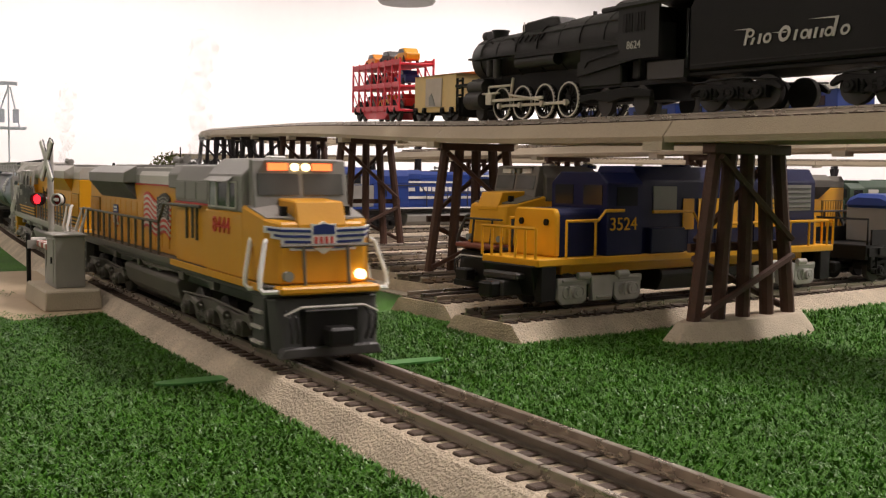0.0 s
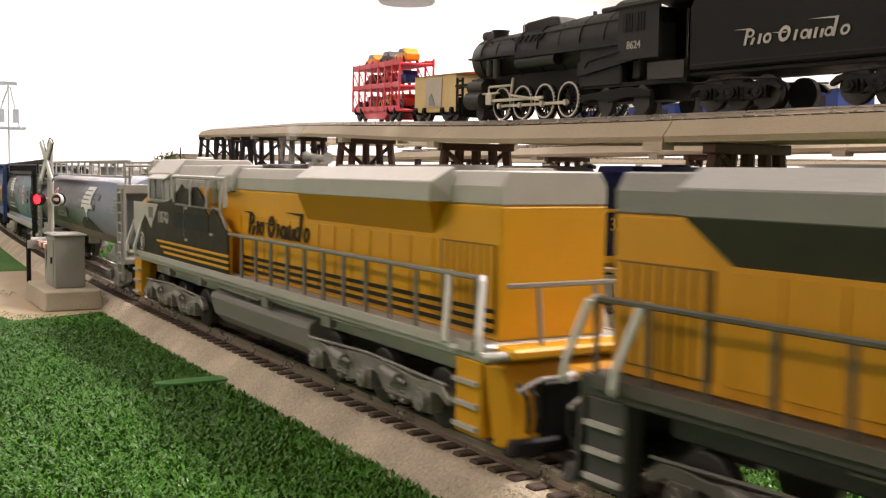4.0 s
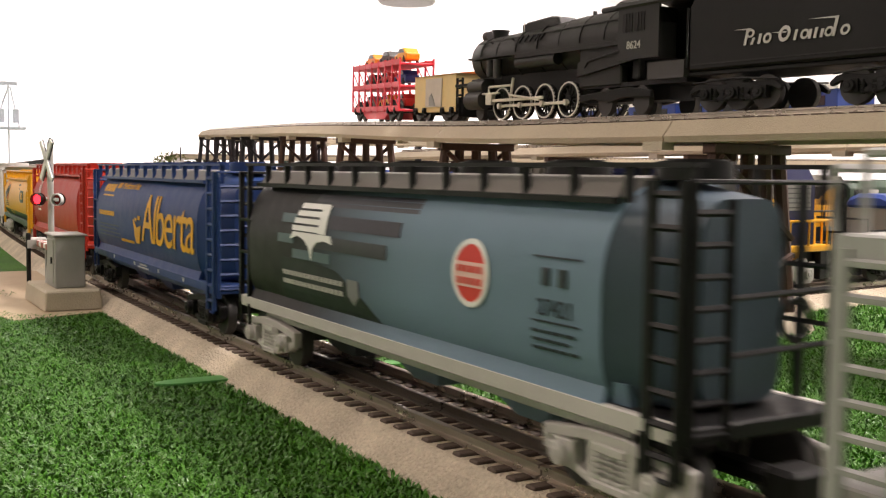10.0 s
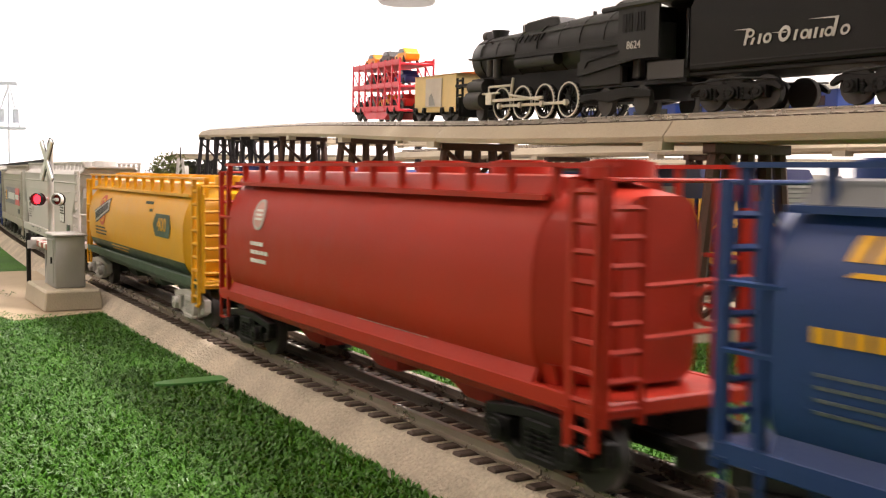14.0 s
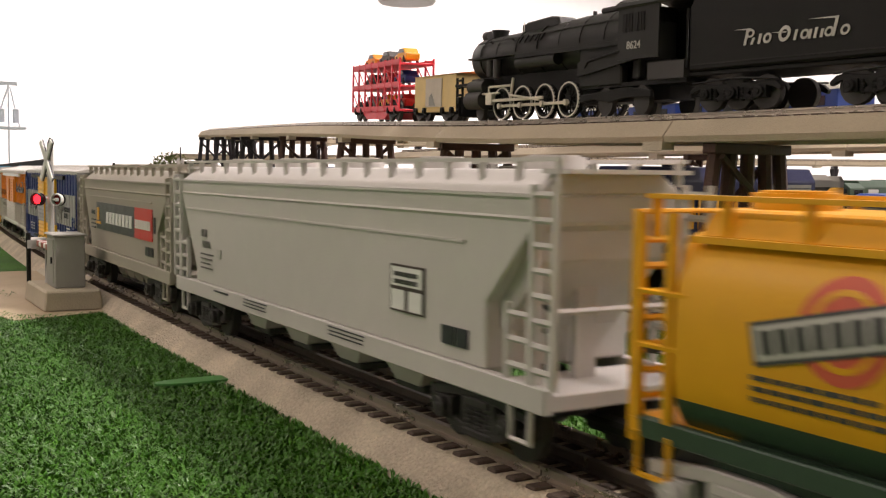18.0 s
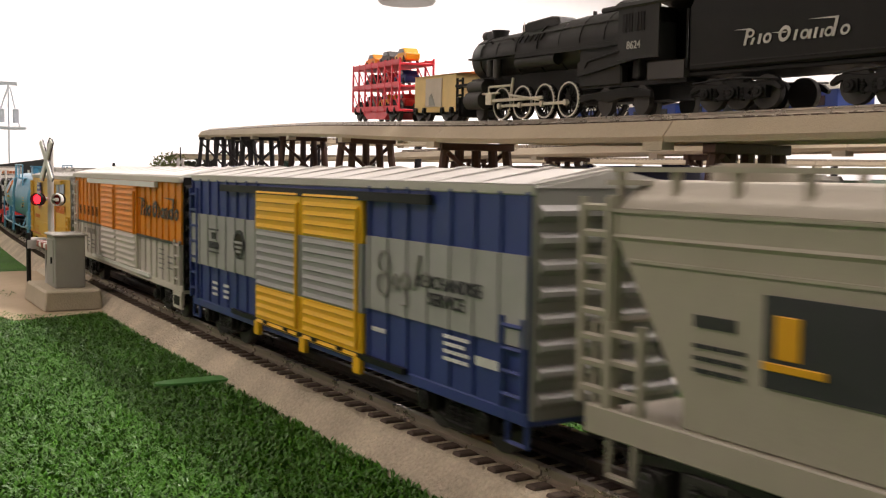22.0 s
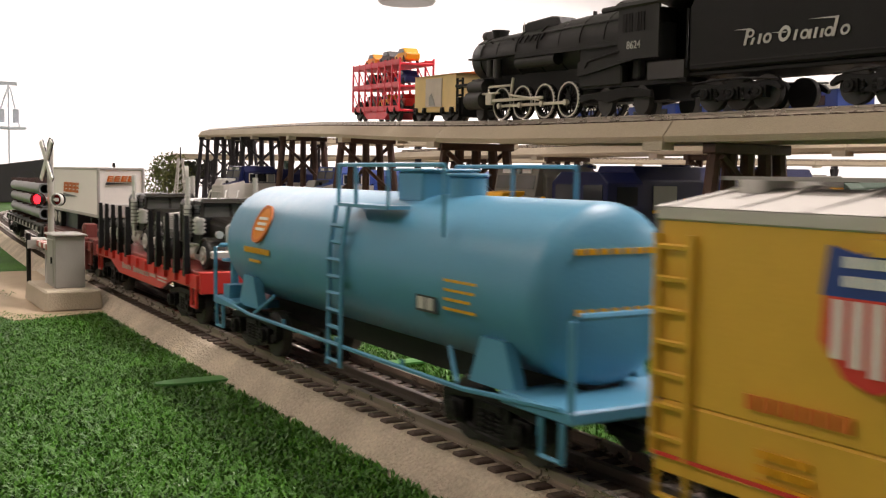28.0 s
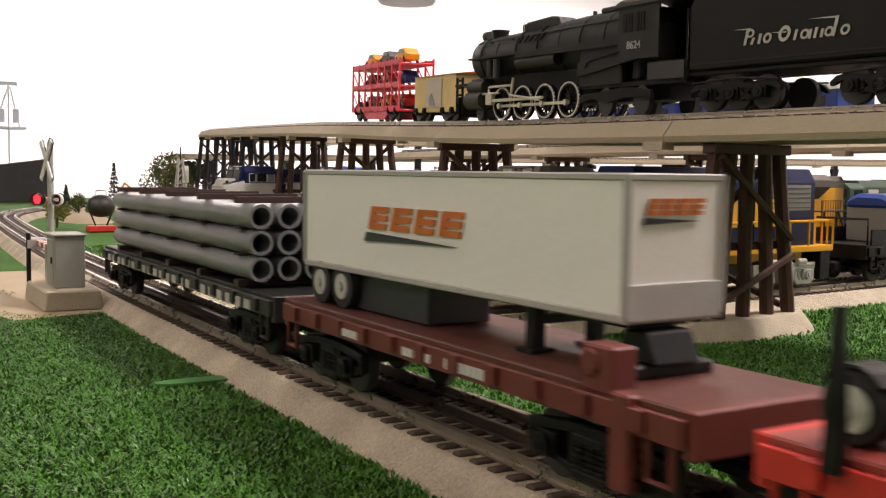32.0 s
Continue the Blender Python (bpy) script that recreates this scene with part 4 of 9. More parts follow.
    part("fuel_tank", Form().prism([(-0.0200, 0.0180), (-0.0215, 0.0140), (-0.0165, 0.0060), (0.0165, 0.0060), (0.0215, 0.0140), (0.0200, 0.0180)], -0.042, 0.036), SOOT, t, bevel=0.001)
    couplers(t, F + 0.002)
    for s in (-1, 1):
        truck(t, s * (F - 0.058), 2, 0.047, trucks, 0.0215, WHEEL_S)
    for x in (-F + 0.05, -F + 0.085, 0.0):
        part("roof_fan", Form().cyl((x, 0, high - 0.0008), (x, 0, high + 0.0012), 0.0095, 18), body, t, smooth=True)
    part("horn", Form().cyl((F - 0.070, 0.004, high - 0.001), (F - 0.058, 0.004, high + 0.0008), 0.0012, 8), STEEL, t)
    return t
# ---------------- freight cars (local x is the running direction, z = 0 at the rail tops) ----------------


def oval(x, ry, z0, z1, n=64, sq=2.5, k=1.0, low=None):
    """A squarish oval ring across the car."""
    zc, rz = (z0 + z1) / 2, (z1 - z0) / 2
    out = []
    for i in range(n):
        a = 2 * math.pi * i / n
        c, s = math.cos(a), math.sin(a)
        q = low if low and s < 0 else sq
        out.append((x, math.copysign(abs(c) ** (2 / q), c) * ry * k, zc + math.copysign(abs(s) ** (2 / q), s) * rz * k))
    return out


PRINTED = ("lettering", "script_lettering", "side_lettering", "small_lettering", "writing", "number", "underline_stroke", "trailing_stripe", "sweep_panel", "belly_panel", "stepped_emblem", "round_emblem", "shield_emblem", "shield_field", "wheat_emblem", "rim", "band", "emblem_rim", "emblem_bar", "emblem_bar_field", "number_panel", "placard")


def wrap_print(t, ry, z0, z1, sq, ref, dx=0.0, low=None):
    """Lays the painted emblems and lettering of a car, drawn flat at y = ref, on its round side."""
    zc, rz = (z0 + z1) / 2, (z1 - z0) / 2
    for ob in list(t.children_recursive):
        if ob.type != "MESH" or ob.name.split(".")[0] not in PRINTED:
            continue
        m = ob.matrix_basis.copy() if ob.parent == t else ob.parent.matrix_basis @ ob.matrix_basis
        back = m.inverted()
        bm = bmesh.new()
        bm.from_mesh(ob.data)
        bm.transform(m)
        if bm.verts and min(v.co.y for v in bm.verts) < -0.02 and max(v.co.y for v in bm.verts) < -0.02:
            lo, hi = min(v.co.z for v in bm.verts), max(v.co.z for v in bm.verts)
            step = 0.0025 if hi - lo > 0.009 else 0.0012
            k = int(lo / step) + 1
            while k * step < hi:
                bmesh.ops.bisect_plane(bm, geom=bm.verts[:] + bm.edges[:] + bm.faces[:], plane_co=(0, 0, k * step), plane_no=(0, 0, 1))
                k += 1
            for v in bm.verts:
                u = min(abs(v.co.z - zc) / rz, 0.97)
                q = low if low and v.co.z < zc else sq
                v.co.y = (v.co.y - ref) * 0.5 - ry * (1 - u ** q) ** (1 / q) - 0.0002
                v.co.x += dx
            bm.transform(back)
            bm.to_mesh(ob.data)
        bm.free()


def end_cage(t, e, F, material, zt, zd=0.0245, inner=0.030, sheet=None):
    """The platform, corner posts and ladders at one end of a hopper."""
    part("end_platform", Form().box(min(e * F, e * (F - inner)), max(e * F, e * (F - inner)), -0.0248, 0.0248, zd - 0.0042, zd), material, t, bevel=0.0005)
    for s in (-1, 1):
        if e * s < 0:
            ladder(t, material, e * (F - 0.0020), e * (F - 0.0115), s * 0.0252, zd - 0.012, zt, 9, r=0.0009)
        else:
            part("corner_post", Form().box(e * (F - 0.003) - 0.001, e * (F - 0.003) + 0.001, s * 0.0245 - 0.001, s * 0.0245 + 0.001, zd, zt), material, t)
            for z in (0.36, 0.62):
                part("grab_iron", Form().tube([(e * (F - 0.003), s * 0.0250, zd + (zt - zd) * z), (e * (F - 0.018), s * 0.0250, zd + (zt - zd) * z)], 0.0007, 5), material, t)
        part("corner_post", Form().box(e * (F - 0.0130) - 0.001, e * (F - 0.0130) + 0.001, s * 0.0245 - 0.001, s * 0.0245 + 0.001, zd, zt), material, t)
        part("stirrup", Form().tube([(e * (F - 0.004), s * 0.0250, zd - 0.003), (e * (F - 0.004), s * 0.0250, zd - 0.0130), (e * (F - 0.014), s * 0.0250, zd - 0.0130), (e * (F - 0.014), s * 0.0250, zd - 0.003)], 0.0009, 5), material, t)
    ladder(t, material, -0.0235, -0.0125, e * (F - 0.0005), zd - 0.006, zt - 0.004, 8, "y", r=0.0009)
    for z in (0.28, 0.52):
        part("end_bar", Form().tube([(e * (F - 0.0005), -0.0125, zd + (zt - zd) * z), (e * (F - 0.0005), 0.0240, zd + (zt - zd) * (z + 0.02))], 0.0008, 5), material, t)
    part("end_rail", Form().tube([(e * (F - 0.0005), -0.0240, zd), (e * (F - 0.0005), -0.0240, zt), (e * (F - 0.0005), 0.0240, zt), (e * (F - 0.0005), 0.0240, zd)], 0.0009, 5), material, t)
    part("brake_wheel", Form().ring((e * (F - 0.003), 0.012, 0.046), (1, 0, 0), 0.0042, 0.0055, 0.0010, 14), material, t)


def roof_walk(t, material, x0, x1, z, zb, half=0.017, hatches=6, hatch=None, step=0.0185):
    """A running board frame on brackets over a hopper's roof, with hatches between."""
    for s in (-1, 1):
        part("running_board", Form().box(x0, x1, s * half - 0.0017, s * half + 0.0017, z - 0.0011, z), material, t)
    n = int((x1 - x0) / step)
    key = ("bracket", half, z, zb, material.name)
    if key not in BOXES:
        BOXES[key] = Form().prism([(-0.0012, z - 0.0008), (0.0012, z - 0.0008), (0.0009, zb), (-0.0007, zb)], -0.0007, 0.0007).mesh("bracket", material)
    for i in range(n + 1):
        x = x0 + 0.002 + i * (x1 - x0 - 0.004) / n
        for s in (-1, 1):
            part("bracket", BOXES[key], material, t, m=Matrix.Translation((x, s * half, 0)))
    for i in range(hatches):
        x = x0 + (i + 0.5) * (x1 - x0) / hatches
        part("hatch", Form().cyl((x, 0, z - 0.004), (x, 0, z + 0.0006), 0.0095, 18).cyl((x, 0, z + 0.0006), (x, 0, z + 0.0011), 0.0075, 16), hatch or material, t, smooth=True)


def cylinder_hopper(name, label, L, body, trim, sill, truckm, top=0.0785, band=0.0735, hatch=None, lower=None, roof=None, sheet=None):
    """A round-sided covered hopper; trim paints its end cages and roof walk."""
    t = thing(name, label, "hopper car", group="cars of the moving train")
    F = L / 2
    b, bw, be = F - 0.0225, -F + 0.0155, F - 0.0285

    def ring(x, ry, z0, z1, sq=2.4, low=4.0):
        return oval(x, ry, z0, z1, sq=sq, low=low)
    part("body", Form().loft([ring(bw, 0.0258, 0.0215, top), ring(be, 0.0258, 0.0215, top)]), body, t, smooth=True)
    # hopper ends taper inwards behind the ladders
    for e, x0, x1, w in ((-1, bw, -F + 0.0075, 0.0165), (1, be, F - 0.0085, 0.0130)):
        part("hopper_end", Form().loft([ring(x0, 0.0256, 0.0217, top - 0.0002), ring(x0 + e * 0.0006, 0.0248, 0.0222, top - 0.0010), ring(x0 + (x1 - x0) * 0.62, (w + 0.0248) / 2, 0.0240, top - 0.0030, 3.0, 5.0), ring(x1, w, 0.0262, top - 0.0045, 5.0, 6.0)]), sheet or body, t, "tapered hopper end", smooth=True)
    part("belly", Form().prism([(-0.0225, 0.0300), (-0.0200, 0.0205), (0.0200, 0.0205), (0.0225, 0.0300)], -b, b), body if lower is None else lower, t)
    if lower is None:
        for s in (-1, 1):
            part("side_skirt", Form().prism([(s * 0.0234, 0.0286), (s * 0.0250, 0.0246), (s * 0.0226, 0.0246), (s * 0.0206, 0.0286)], bw, be), body, t)
    if lower is not None:
        part("lower_stripe", Form().loft([[(x, y * 1.008, z - 0.0001) for x, y, z in oval(xx, 0.0258, 0.0215, top, sq=2.4, low=4.0) if z < 0.0318] for xx in (bw, be)]), lower, t, smooth=True)
    pieces("side_sill", [(-F + 0.004, F - 0.004, s * 0.0239 - 0.0013, s * 0.0239 + 0.0013, 0.0200, 0.0248) for s in (-1, 1)], sill, t, 0.0004)
    pieces("lower_sill", [(-b, b, s * 0.0195 - 0.0012, s * 0.0195 + 0.0012, 0.0165, 0.0202) for s in (-1, 1)], sill, t, 0.0004)
    part("roof_band", Form().prism([(-0.0215, band), (-0.0175, top + 0.0006), (0.0175, top + 0.0006), (0.0215, band)], bw + 0.002, be - 0.001), roof or trim, t, bevel=0.0006)
    for s in (-1, 1):
        part("roof_edge", Form().box(bw, be, s * 0.0216 - 0.0008, s * 0.0216 + 0.0008, band - 0.0012, band + 0.0003), trim, t)
    for x in (-0.062, 0.0, 0.062):
        if abs(x) < b - 0.02:
            part("outlet_chute", Form().loft([[(x - 0.022, -0.018, 0.0225), (x + 0.022, -0.018, 0.0225), (x + 0.022, 0.018, 0.0225), (x - 0.022, 0.018, 0.0225)], [(x - 0.008, -0.009, 0.0085), (x + 0.008, -0.009, 0.0085), (x + 0.008, 0.009, 0.0085), (x - 0.008, 0.009, 0.0085)]]), body if lower is None else lower, t)
    for e in (-1, 1):
        end_cage(t, e, F, trim, top - 0.0005, sheet=sheet)
    roof_walk(t, trim, -F + 0.002, F - 0.002, top + 0.0036, band - 0.0008, 0.0208, 6, hatch, 0.0205)
    couplers(t, F)
    for x in (-F + 0.0325, F - 0.0270):
        truck(t, x, 2, 0.034, truckm, 0.0215)
    return t


def centre_hopper(name, label, L, body, truckm, top=0.0805, ends=0.034):
    """A flat-sided covered hopper with sloped ends and a peaked roof."""
    t = thing(name, label, "hopper car", group="cars of the moving train")
    F = L / 2
    b, eave = F - 0.0095, top - 0.0068
    side = [(-b, eave), (b, eave), (b, 0.0660), (b - 0.0225, 0.0435), (b - 0.0225, 0.0245), (-b + 0.0235, 0.0245), (-b + 0.0235, 0.0310), (-b, 0.0660)]
    part("body", Form().prism(side, -0.0255, 0.0255, "y"), body, t, bevel=0.0006)
    # recessed end bulkheads: upright above, sloping in towards the truck below
    for e in (-1, 1):
        part("slope_sheet", Form().prism([(e * (b - 0.002), eave - 0.001), (e * (b - 0.002), 0.0560), (e * (b - ends), 0.0235), (e * (b - ends - 0.01), 0.0235), (e * (b - ends - 0.01), eave - 0.001)], -0.0205, 0.0205, "y"), body, t, bevel=0.0004)
        part("end_post", Form().box(min(e * (b - 0.010), e * (b - 0.013)), max(e * (b - 0.010), e * (b - 0.013)), -0.0035, 0.0035, 0.0220, 0.0500), body, t)
        part("draft_opening", Form().ring((e * (b - 0.009), -0.0150, 0.0400), (0, 1, 0), 0.0028, 0.0040, 0.0010, 16), GUN, t)
    part("roof", Form().prism([(-0.0255, eave), (-0.0160, top), (0.0160, top), (0.0255, eave)], -b, b), body, t, bevel=0.0006)
    for s in (-1, 1):
        part("roof_fold", Form().box(-b, b, s * 0.0259 - 0.0004, s * 0.0259 + 0.0004, eave - 0.0006, eave + 0.0002), body, t)
        part("side_fold", Form().prism([(s * 0.0254, eave - 0.0055), (s * 0.0262, eave - 0.0062), (s * 0.0254, eave - 0.0072)], -b + 0.001, b - 0.001), body, t)
    pieces("side_sill", [(-F + 0.002, F - 0.002, s * 0.0252 - 0.0016, s * 0.0252 + 0.0016, 0.0175, 0.0246) for s in (-1, 1)], body, t, 0.0004)
    for s in (-1, 1):
        part("side_ledge", Form().box(-b + 0.006, b - 0.034, s * 0.0256 - 0.0005, s * 0.0256 + 0.0005, 0.0594, 0.0602), body, t)
    for k in range(4):
        x = (-1.5 + k) * (L - 0.17) / 3.4
        c = part("outlet_chute", Form().loft([[(x - 0.024, -0.020, 0.0245), (x + 0.024, -0.020, 0.0245), (x + 0.024, 0.020, 0.0245), (x - 0.024, 0.020, 0.0245)], [(x - 0.008, -0.016, 0.0090), (x + 0.008, -0.016, 0.0090), (x + 0.008, 0.016, 0.0090), (x - 0.008, 0.016, 0.0090)]]), body, t)
        part("gate", Form().box(x - 0.0095, x + 0.0095, -0.0150, 0.0150, 0.0065, 0.0092), GUN, c, bevel=0.0006)
    for e in (-1, 1):
        part("end_platform", Form().box(min(e * (F - 0.002), e * (b - 0.02)), max(e * (F - 0.002), e * (b - 0.02)), -0.0245, 0.0245, 0.0185, 0.0225), body, t)
        for s in (-1, 1):
            ladder(t, body, e * (F + 0.0005), e * (F - 0.0090), s * 0.0258, 0.0245, top - 0.004, 8, r=0.0010)
            ladder(t, body, e * (F - 0.0100), e * (F - 0.0205), s * 0.0256, 0.0245, 0.0450, 3, r=0.0010, name="low_ladder")
            part("corner_post", Form().box(e * (F - 0.0095) - 0.0012, e * (F - 0.0095) + 0.0012, s * 0.0245 - 0.0014, s * 0.0245 + 0.0014, 0.0225, 0.0745), body, t)
            part("stirrup", Form().tube([(e * (F - 0.010), s * 0.0254, 0.018), (e * (F - 0.010), s * 0.0254, 0.0085), (e * (F - 0.019), s * 0.0254, 0.0085), (e * (F - 0.019), s * 0.0254, 0.018)], 0.0010, 5), body, t)
        part("end_rail", Form().tube([(e * (F - 0.003), -0.0245, 0.0440), (e * (F - 0.003), 0.0245, 0.0440)], 0.0009, 5).tube([(e * (F - 0.003), -0.0245, 0.0225), (e * (F - 0.003), -0.0245, 0.0440)], 0.0009, 5).tube([(e * (F - 0.003), 0.0245, 0.0225), (e * (F - 0.003), 0.0245, 0.0440)], 0.0009, 5), body, t)
        part("roof_end_walk", Form().box(min(e * (F - 0.001), e * (b - 0.004)), max(e * (F - 0.001), e * (b - 0.004)), -0.0205, 0.0205, top - 0.0012, top), body, t)
        part("brake_wheel", Form().ring((e * (F - 0.006), 0.013, 0.036), (1, 0, 0), 0.0045, 0.0058, 0.0010, 14), GUN, t)
    roof_walk(t, body, -F + 0.004, F - 0.004, top + 0.0030, top - 0.0045, 0.0200, 5, body, 0.0185)
    couplers(t, F)
    for s in (-1, 1):
        truck(t, s * (F - 0.040), 2, 0.034, truckm, 0.0210)
    return t


def box_car(name, label, L, body, roofm, endm, truckm, z0=0.0145, z1=0.0755, door=None, doors=((-0.05, 0.0), (0.0, 0.05)), lower=None, split=0.040, louvre=True, roofribs=True, doorlower=None, doorbands=None, ribbed=True, trackm=None):
    """A box car with ribbed sides, sliding doors on tracks, ribbed ends and a low peaked roof."""
    t = thing(name, label, "box car", group="cars of the moving train")
    F = L / 2
    lower = lower or body
    part("body", Form().box(-F + 0.003, F - 0.003, -0.0252, 0.0252, split, z1), body, t, bevel=0.0005)
    part("lower_body", Form().box(-F + 0.003, F - 0.003, -0.0252, 0.0252, z0 + 0.003, split), lower, t, bevel=0.0005)
    f = Form()
    d0, d1 = min(a for a, b in doors), max(b for a, b in doors)
    k = 7
    ribs = {True: [], False: []}
    for s in (-1, 1):
        for side in ((-F + 0.004, d0 - 0.002), (d1 + 0.002, F - 0.004)):
            for i in range(k + 1):
                x = side[0] + (side[1] - side[0]) * i / k
                ribs[True].append((x - 0.0007, x + 0.0007, s * 0.0256 - 0.0004, s * 0.0256 + 0.0004, split, z1 - 0.002))
                ribs[False].append((x - 0.0007, x + 0.0007, s * 0.0256 - 0.0004, s * 0.0256 + 0.0004, z0 + 0.004, split))
    if ribbed:
        pieces("side_rib", ribs[True], body, t)
        pieces("lower_rib", ribs[False], lower, t)
    f.box(-F + 0.002, F - 0.002, -0.0258, 0.0258, z1 - 0.0030, z1)
    part("roof_rim", f, roofm, t, bevel=0.0004)
    part("roof", Form().prism([(-0.0258, z1), (0.0, z1 + 0.0042), (0.0258, z1)], -F + 0.002, F - 0.002), roofm, t)
    if roofribs:
        n = 12
        me = Form().prism([(-0.0255, z1 + 0.0002), (0.0, z1 + 0.0044), (0.0255, z1 + 0.0002), (0.0, z1 + 0.0050)], -0.0011, 0.0011).mesh("roof_rib", roofm)
        for i in range(n + 1):
            part("roof_rib", me, roofm, t, m=Matrix.Translation((-F + 0.006 + i * (L - 0.012) / n, 0, 0)))
    for e in (-1, 1):
        part("end_wall", Form().box(e * (F - 0.003) - 0.0012, e * (F - 0.003) + 0.0012, -0.0250, 0.0250, z0 + 0.002, z1 - 0.001), endm, t)
        for i in range(8):
            z = z0 + 0.005 + i * (z1 - z0 - 0.008) / 8
            part("end_rib", Form().prism([(e * (F - 0.002), z), (e * (F + 0.0005), z + 0.0018), (e * (F + 0.0005), z + 0.0032), (e * (F - 0.002), z + 0.0048)], -0.0240, 0.0240, "y"), endm, t)
        part("end_gable", Form().prism([(-0.0250, z1 - 0.001), (0.0, z1 + 0.0036), (0.0250, z1 - 0.001)], e * (F - 0.0035), e * (F - 0.0015)), roofm, t)
        for s in (-1, 1):
            ladder(t, lower if e * s > 0 else lower, e * (F - 0.004), e * (F - 0.014), s * 0.0266, z0 + 0.004, z0 + (z1 - z0) * (0.45 if e > 0 else 0.9), 4 if e > 0 else 7, name="grab_ladder")
            part("stirrup", Form().tube([(e * (F - 0.004), s * 0.0250, z0 + 0.003), (e * (F - 0.004), s * 0.0250, z0 - 0.0055), (e * (F - 0.013), s * 0.0250, z0 - 0.0055), (e * (F - 0.013), s * 0.0250, z0 + 0.003)], 0.0009, 5), lower, t)
    part("side_sill", Form().box(-F + 0.003, F - 0.003, -0.0256, 0.0256, z0, z0 + 0.0036), lower, t, bevel=0.0004)
    for s in (-1, 1):
        part("door_track", Form().box(d0 - 0.045, d1 + 0.045, s * 0.0268 - 0.0010, s * 0.0268 + 0.0010, z1 - 0.0070, z1 - 0.0040).box(d0 - 0.03, d1 + 0.03, s * 0.0268 - 0.0008, s * 0.0268 + 0.0008, z0 + 0.0030, z0 + 0.0050), trackm or (roofm if door is None else (BLACK if lower is body else WHITE)), t)
        for a, b in doors:
            bands = doorbands or ((z0 + 0.005, split, doorlower or door or lower), (split, z1 - 0.0065, door or body))
            d = None
            for za, zb, mm in bands:
                d2 = part("door" if d is None else "door_panel", Form().box(a + 0.0006, b - 0.0006, s * 0.0264 - 0.0010, s * 0.0264 + 0.0010, za, zb), mm, t if d is None else d, bevel=0.0003)
                if louvre:
                    n = max(2, int((zb - za) / 0.0031))
                    yy = s * 0.0274
                    key = ("louvre", s, mm.name, round(b - a, 4))
                    if key not in BOXES:
                        BOXES[key] = Form().prism([(yy, 0.0), (yy + s * 0.0009, 0.0003), (yy, 0.0017)], -(b - a) / 2 + 0.003, (b - a) / 2 - 0.003).mesh("louvre", mm)
                    for i in range(n):
                        part("louvre", BOXES[key], mm, d or d2, m=Matrix.Translation(((a + b) / 2, 0, za + (i + 0.25) * (zb - za) / n)))
                d = d or d2
            part("lock_bar", Form().tube([(b - 0.003, s * 0.0282, z0 + 0.006 if lower is body else split), (b - 0.003, s * 0.0282, z1 - 0.010)], 0.0007, 5), bands[-1][2], d)
    couplers(t, F)
    part("underframe", Form().box(-F + 0.02, F - 0.02, -0.008, 0.008, z0 - 0.004, z0 + 0.001), SOOT, t)
    for s in (-1, 1):
        truck(t, s * (F - 0.042), 2, 0.034, truckm, 0.0205)
    return t


def flat_car(name, label, L, body, deckm, truckm, z=0.0285, drop=0.0165, fish=True, stakes=False):
    t = thing(name, label, "flat car", group="cars of the moving train")
    F = L / 2
    part("deck", Form().box(-F, F, -0.0245, 0.0245, z - 0.0022, z), deckm, t, bevel=0.0005)
    f = Form()
    for s in (-1, 1):
        pts = [(-F, z - 0.0018), (F, z - 0.0018), (F, z - 0.0085), (F * 0.62, z - 0.0085), (F * 0.42, drop - 0.0030 if fish else z - 0.0085), (-F * 0.42, drop - 0.0030 if fish else z - 0.0085), (-F * 0.62, z - 0.0085), (-F, z - 0.0085)]
        f.prism(pts, s * 0.0252 - 0.0010, s * 0.0252 + 0.0010, "y")
    part("side_sill", f, body, t, bevel=0.0003)
    part("centre_sill", Form().box(-F + 0.01, F - 0.01, -0.006, 0.006, z - 0.014, z - 0.0022), body, t)
    n = 11
    pieces("stake_pocket", [(-F + 0.014 + i * (L - 0.028) / (n - 1) - 0.0024, -F + 0.014 + i * (L - 0.028) / (n - 1) + 0.0024, s * 0.0268 - 0.0012, s * 0.0268 + 0.0012, z - 0.0070, z - 0.0020) for i in range(n) for s in (-1, 1)], body, t)
    for e in (-1, 1):
        part("end_sill", Form().box(e * F - 0.002, e * F + 0.002, -0.0245, 0.0245, z - 0.0110, z), body, t, bevel=0.0004)
        for s in (-1, 1):
            part("stirrup", Form().tube([(e * (F - 0.004), s * 0.0250, z - 0.008), (e * (F - 0.004), s * 0.0250, z - 0.0180), (e * (F - 0.012), s * 0.0250, z - 0.0180), (e * (F - 0.012), s * 0.0250, z - 0.008)], 0.0010, 5), body, t)
    if stakes:
        for s in (-1, 1):
            for x in (-0.1005, -0.082, -0.063, -0.0430, -0.0235, 0.0325, 0.0495, 0.0680, 0.0865, 0.1050):
                part("stake", Form().loft([[(x - 0.0020, s * 0.0268 - 0.0017, z - 0.003), (x + 0.0020, s * 0.0268 - 0.0017, z - 0.003), (x + 0.0020, s * 0.0268 + 0.0017, z - 0.003), (x - 0.0020, s * 0.0268 + 0.0017, z - 0.003)],
                                           [(x - 0.0009, s * 0.0268 - 0.0010, z + 0.0275), (x + 0.0009, s * 0.0268 - 0.0010, z + 0.0275), (x + 0.0009, s * 0.0268 + 0.0010, z + 0.0275), (x - 0.0009, s * 0.0268 + 0.0010, z + 0.0275)]]), BLACK, t, "black plastic side stake")
    couplers(t, F)
    for s in (-1, 1):
        truck(t, s * (F - 0.036), 2, 0.034, truckm, 0.0205)
    return t


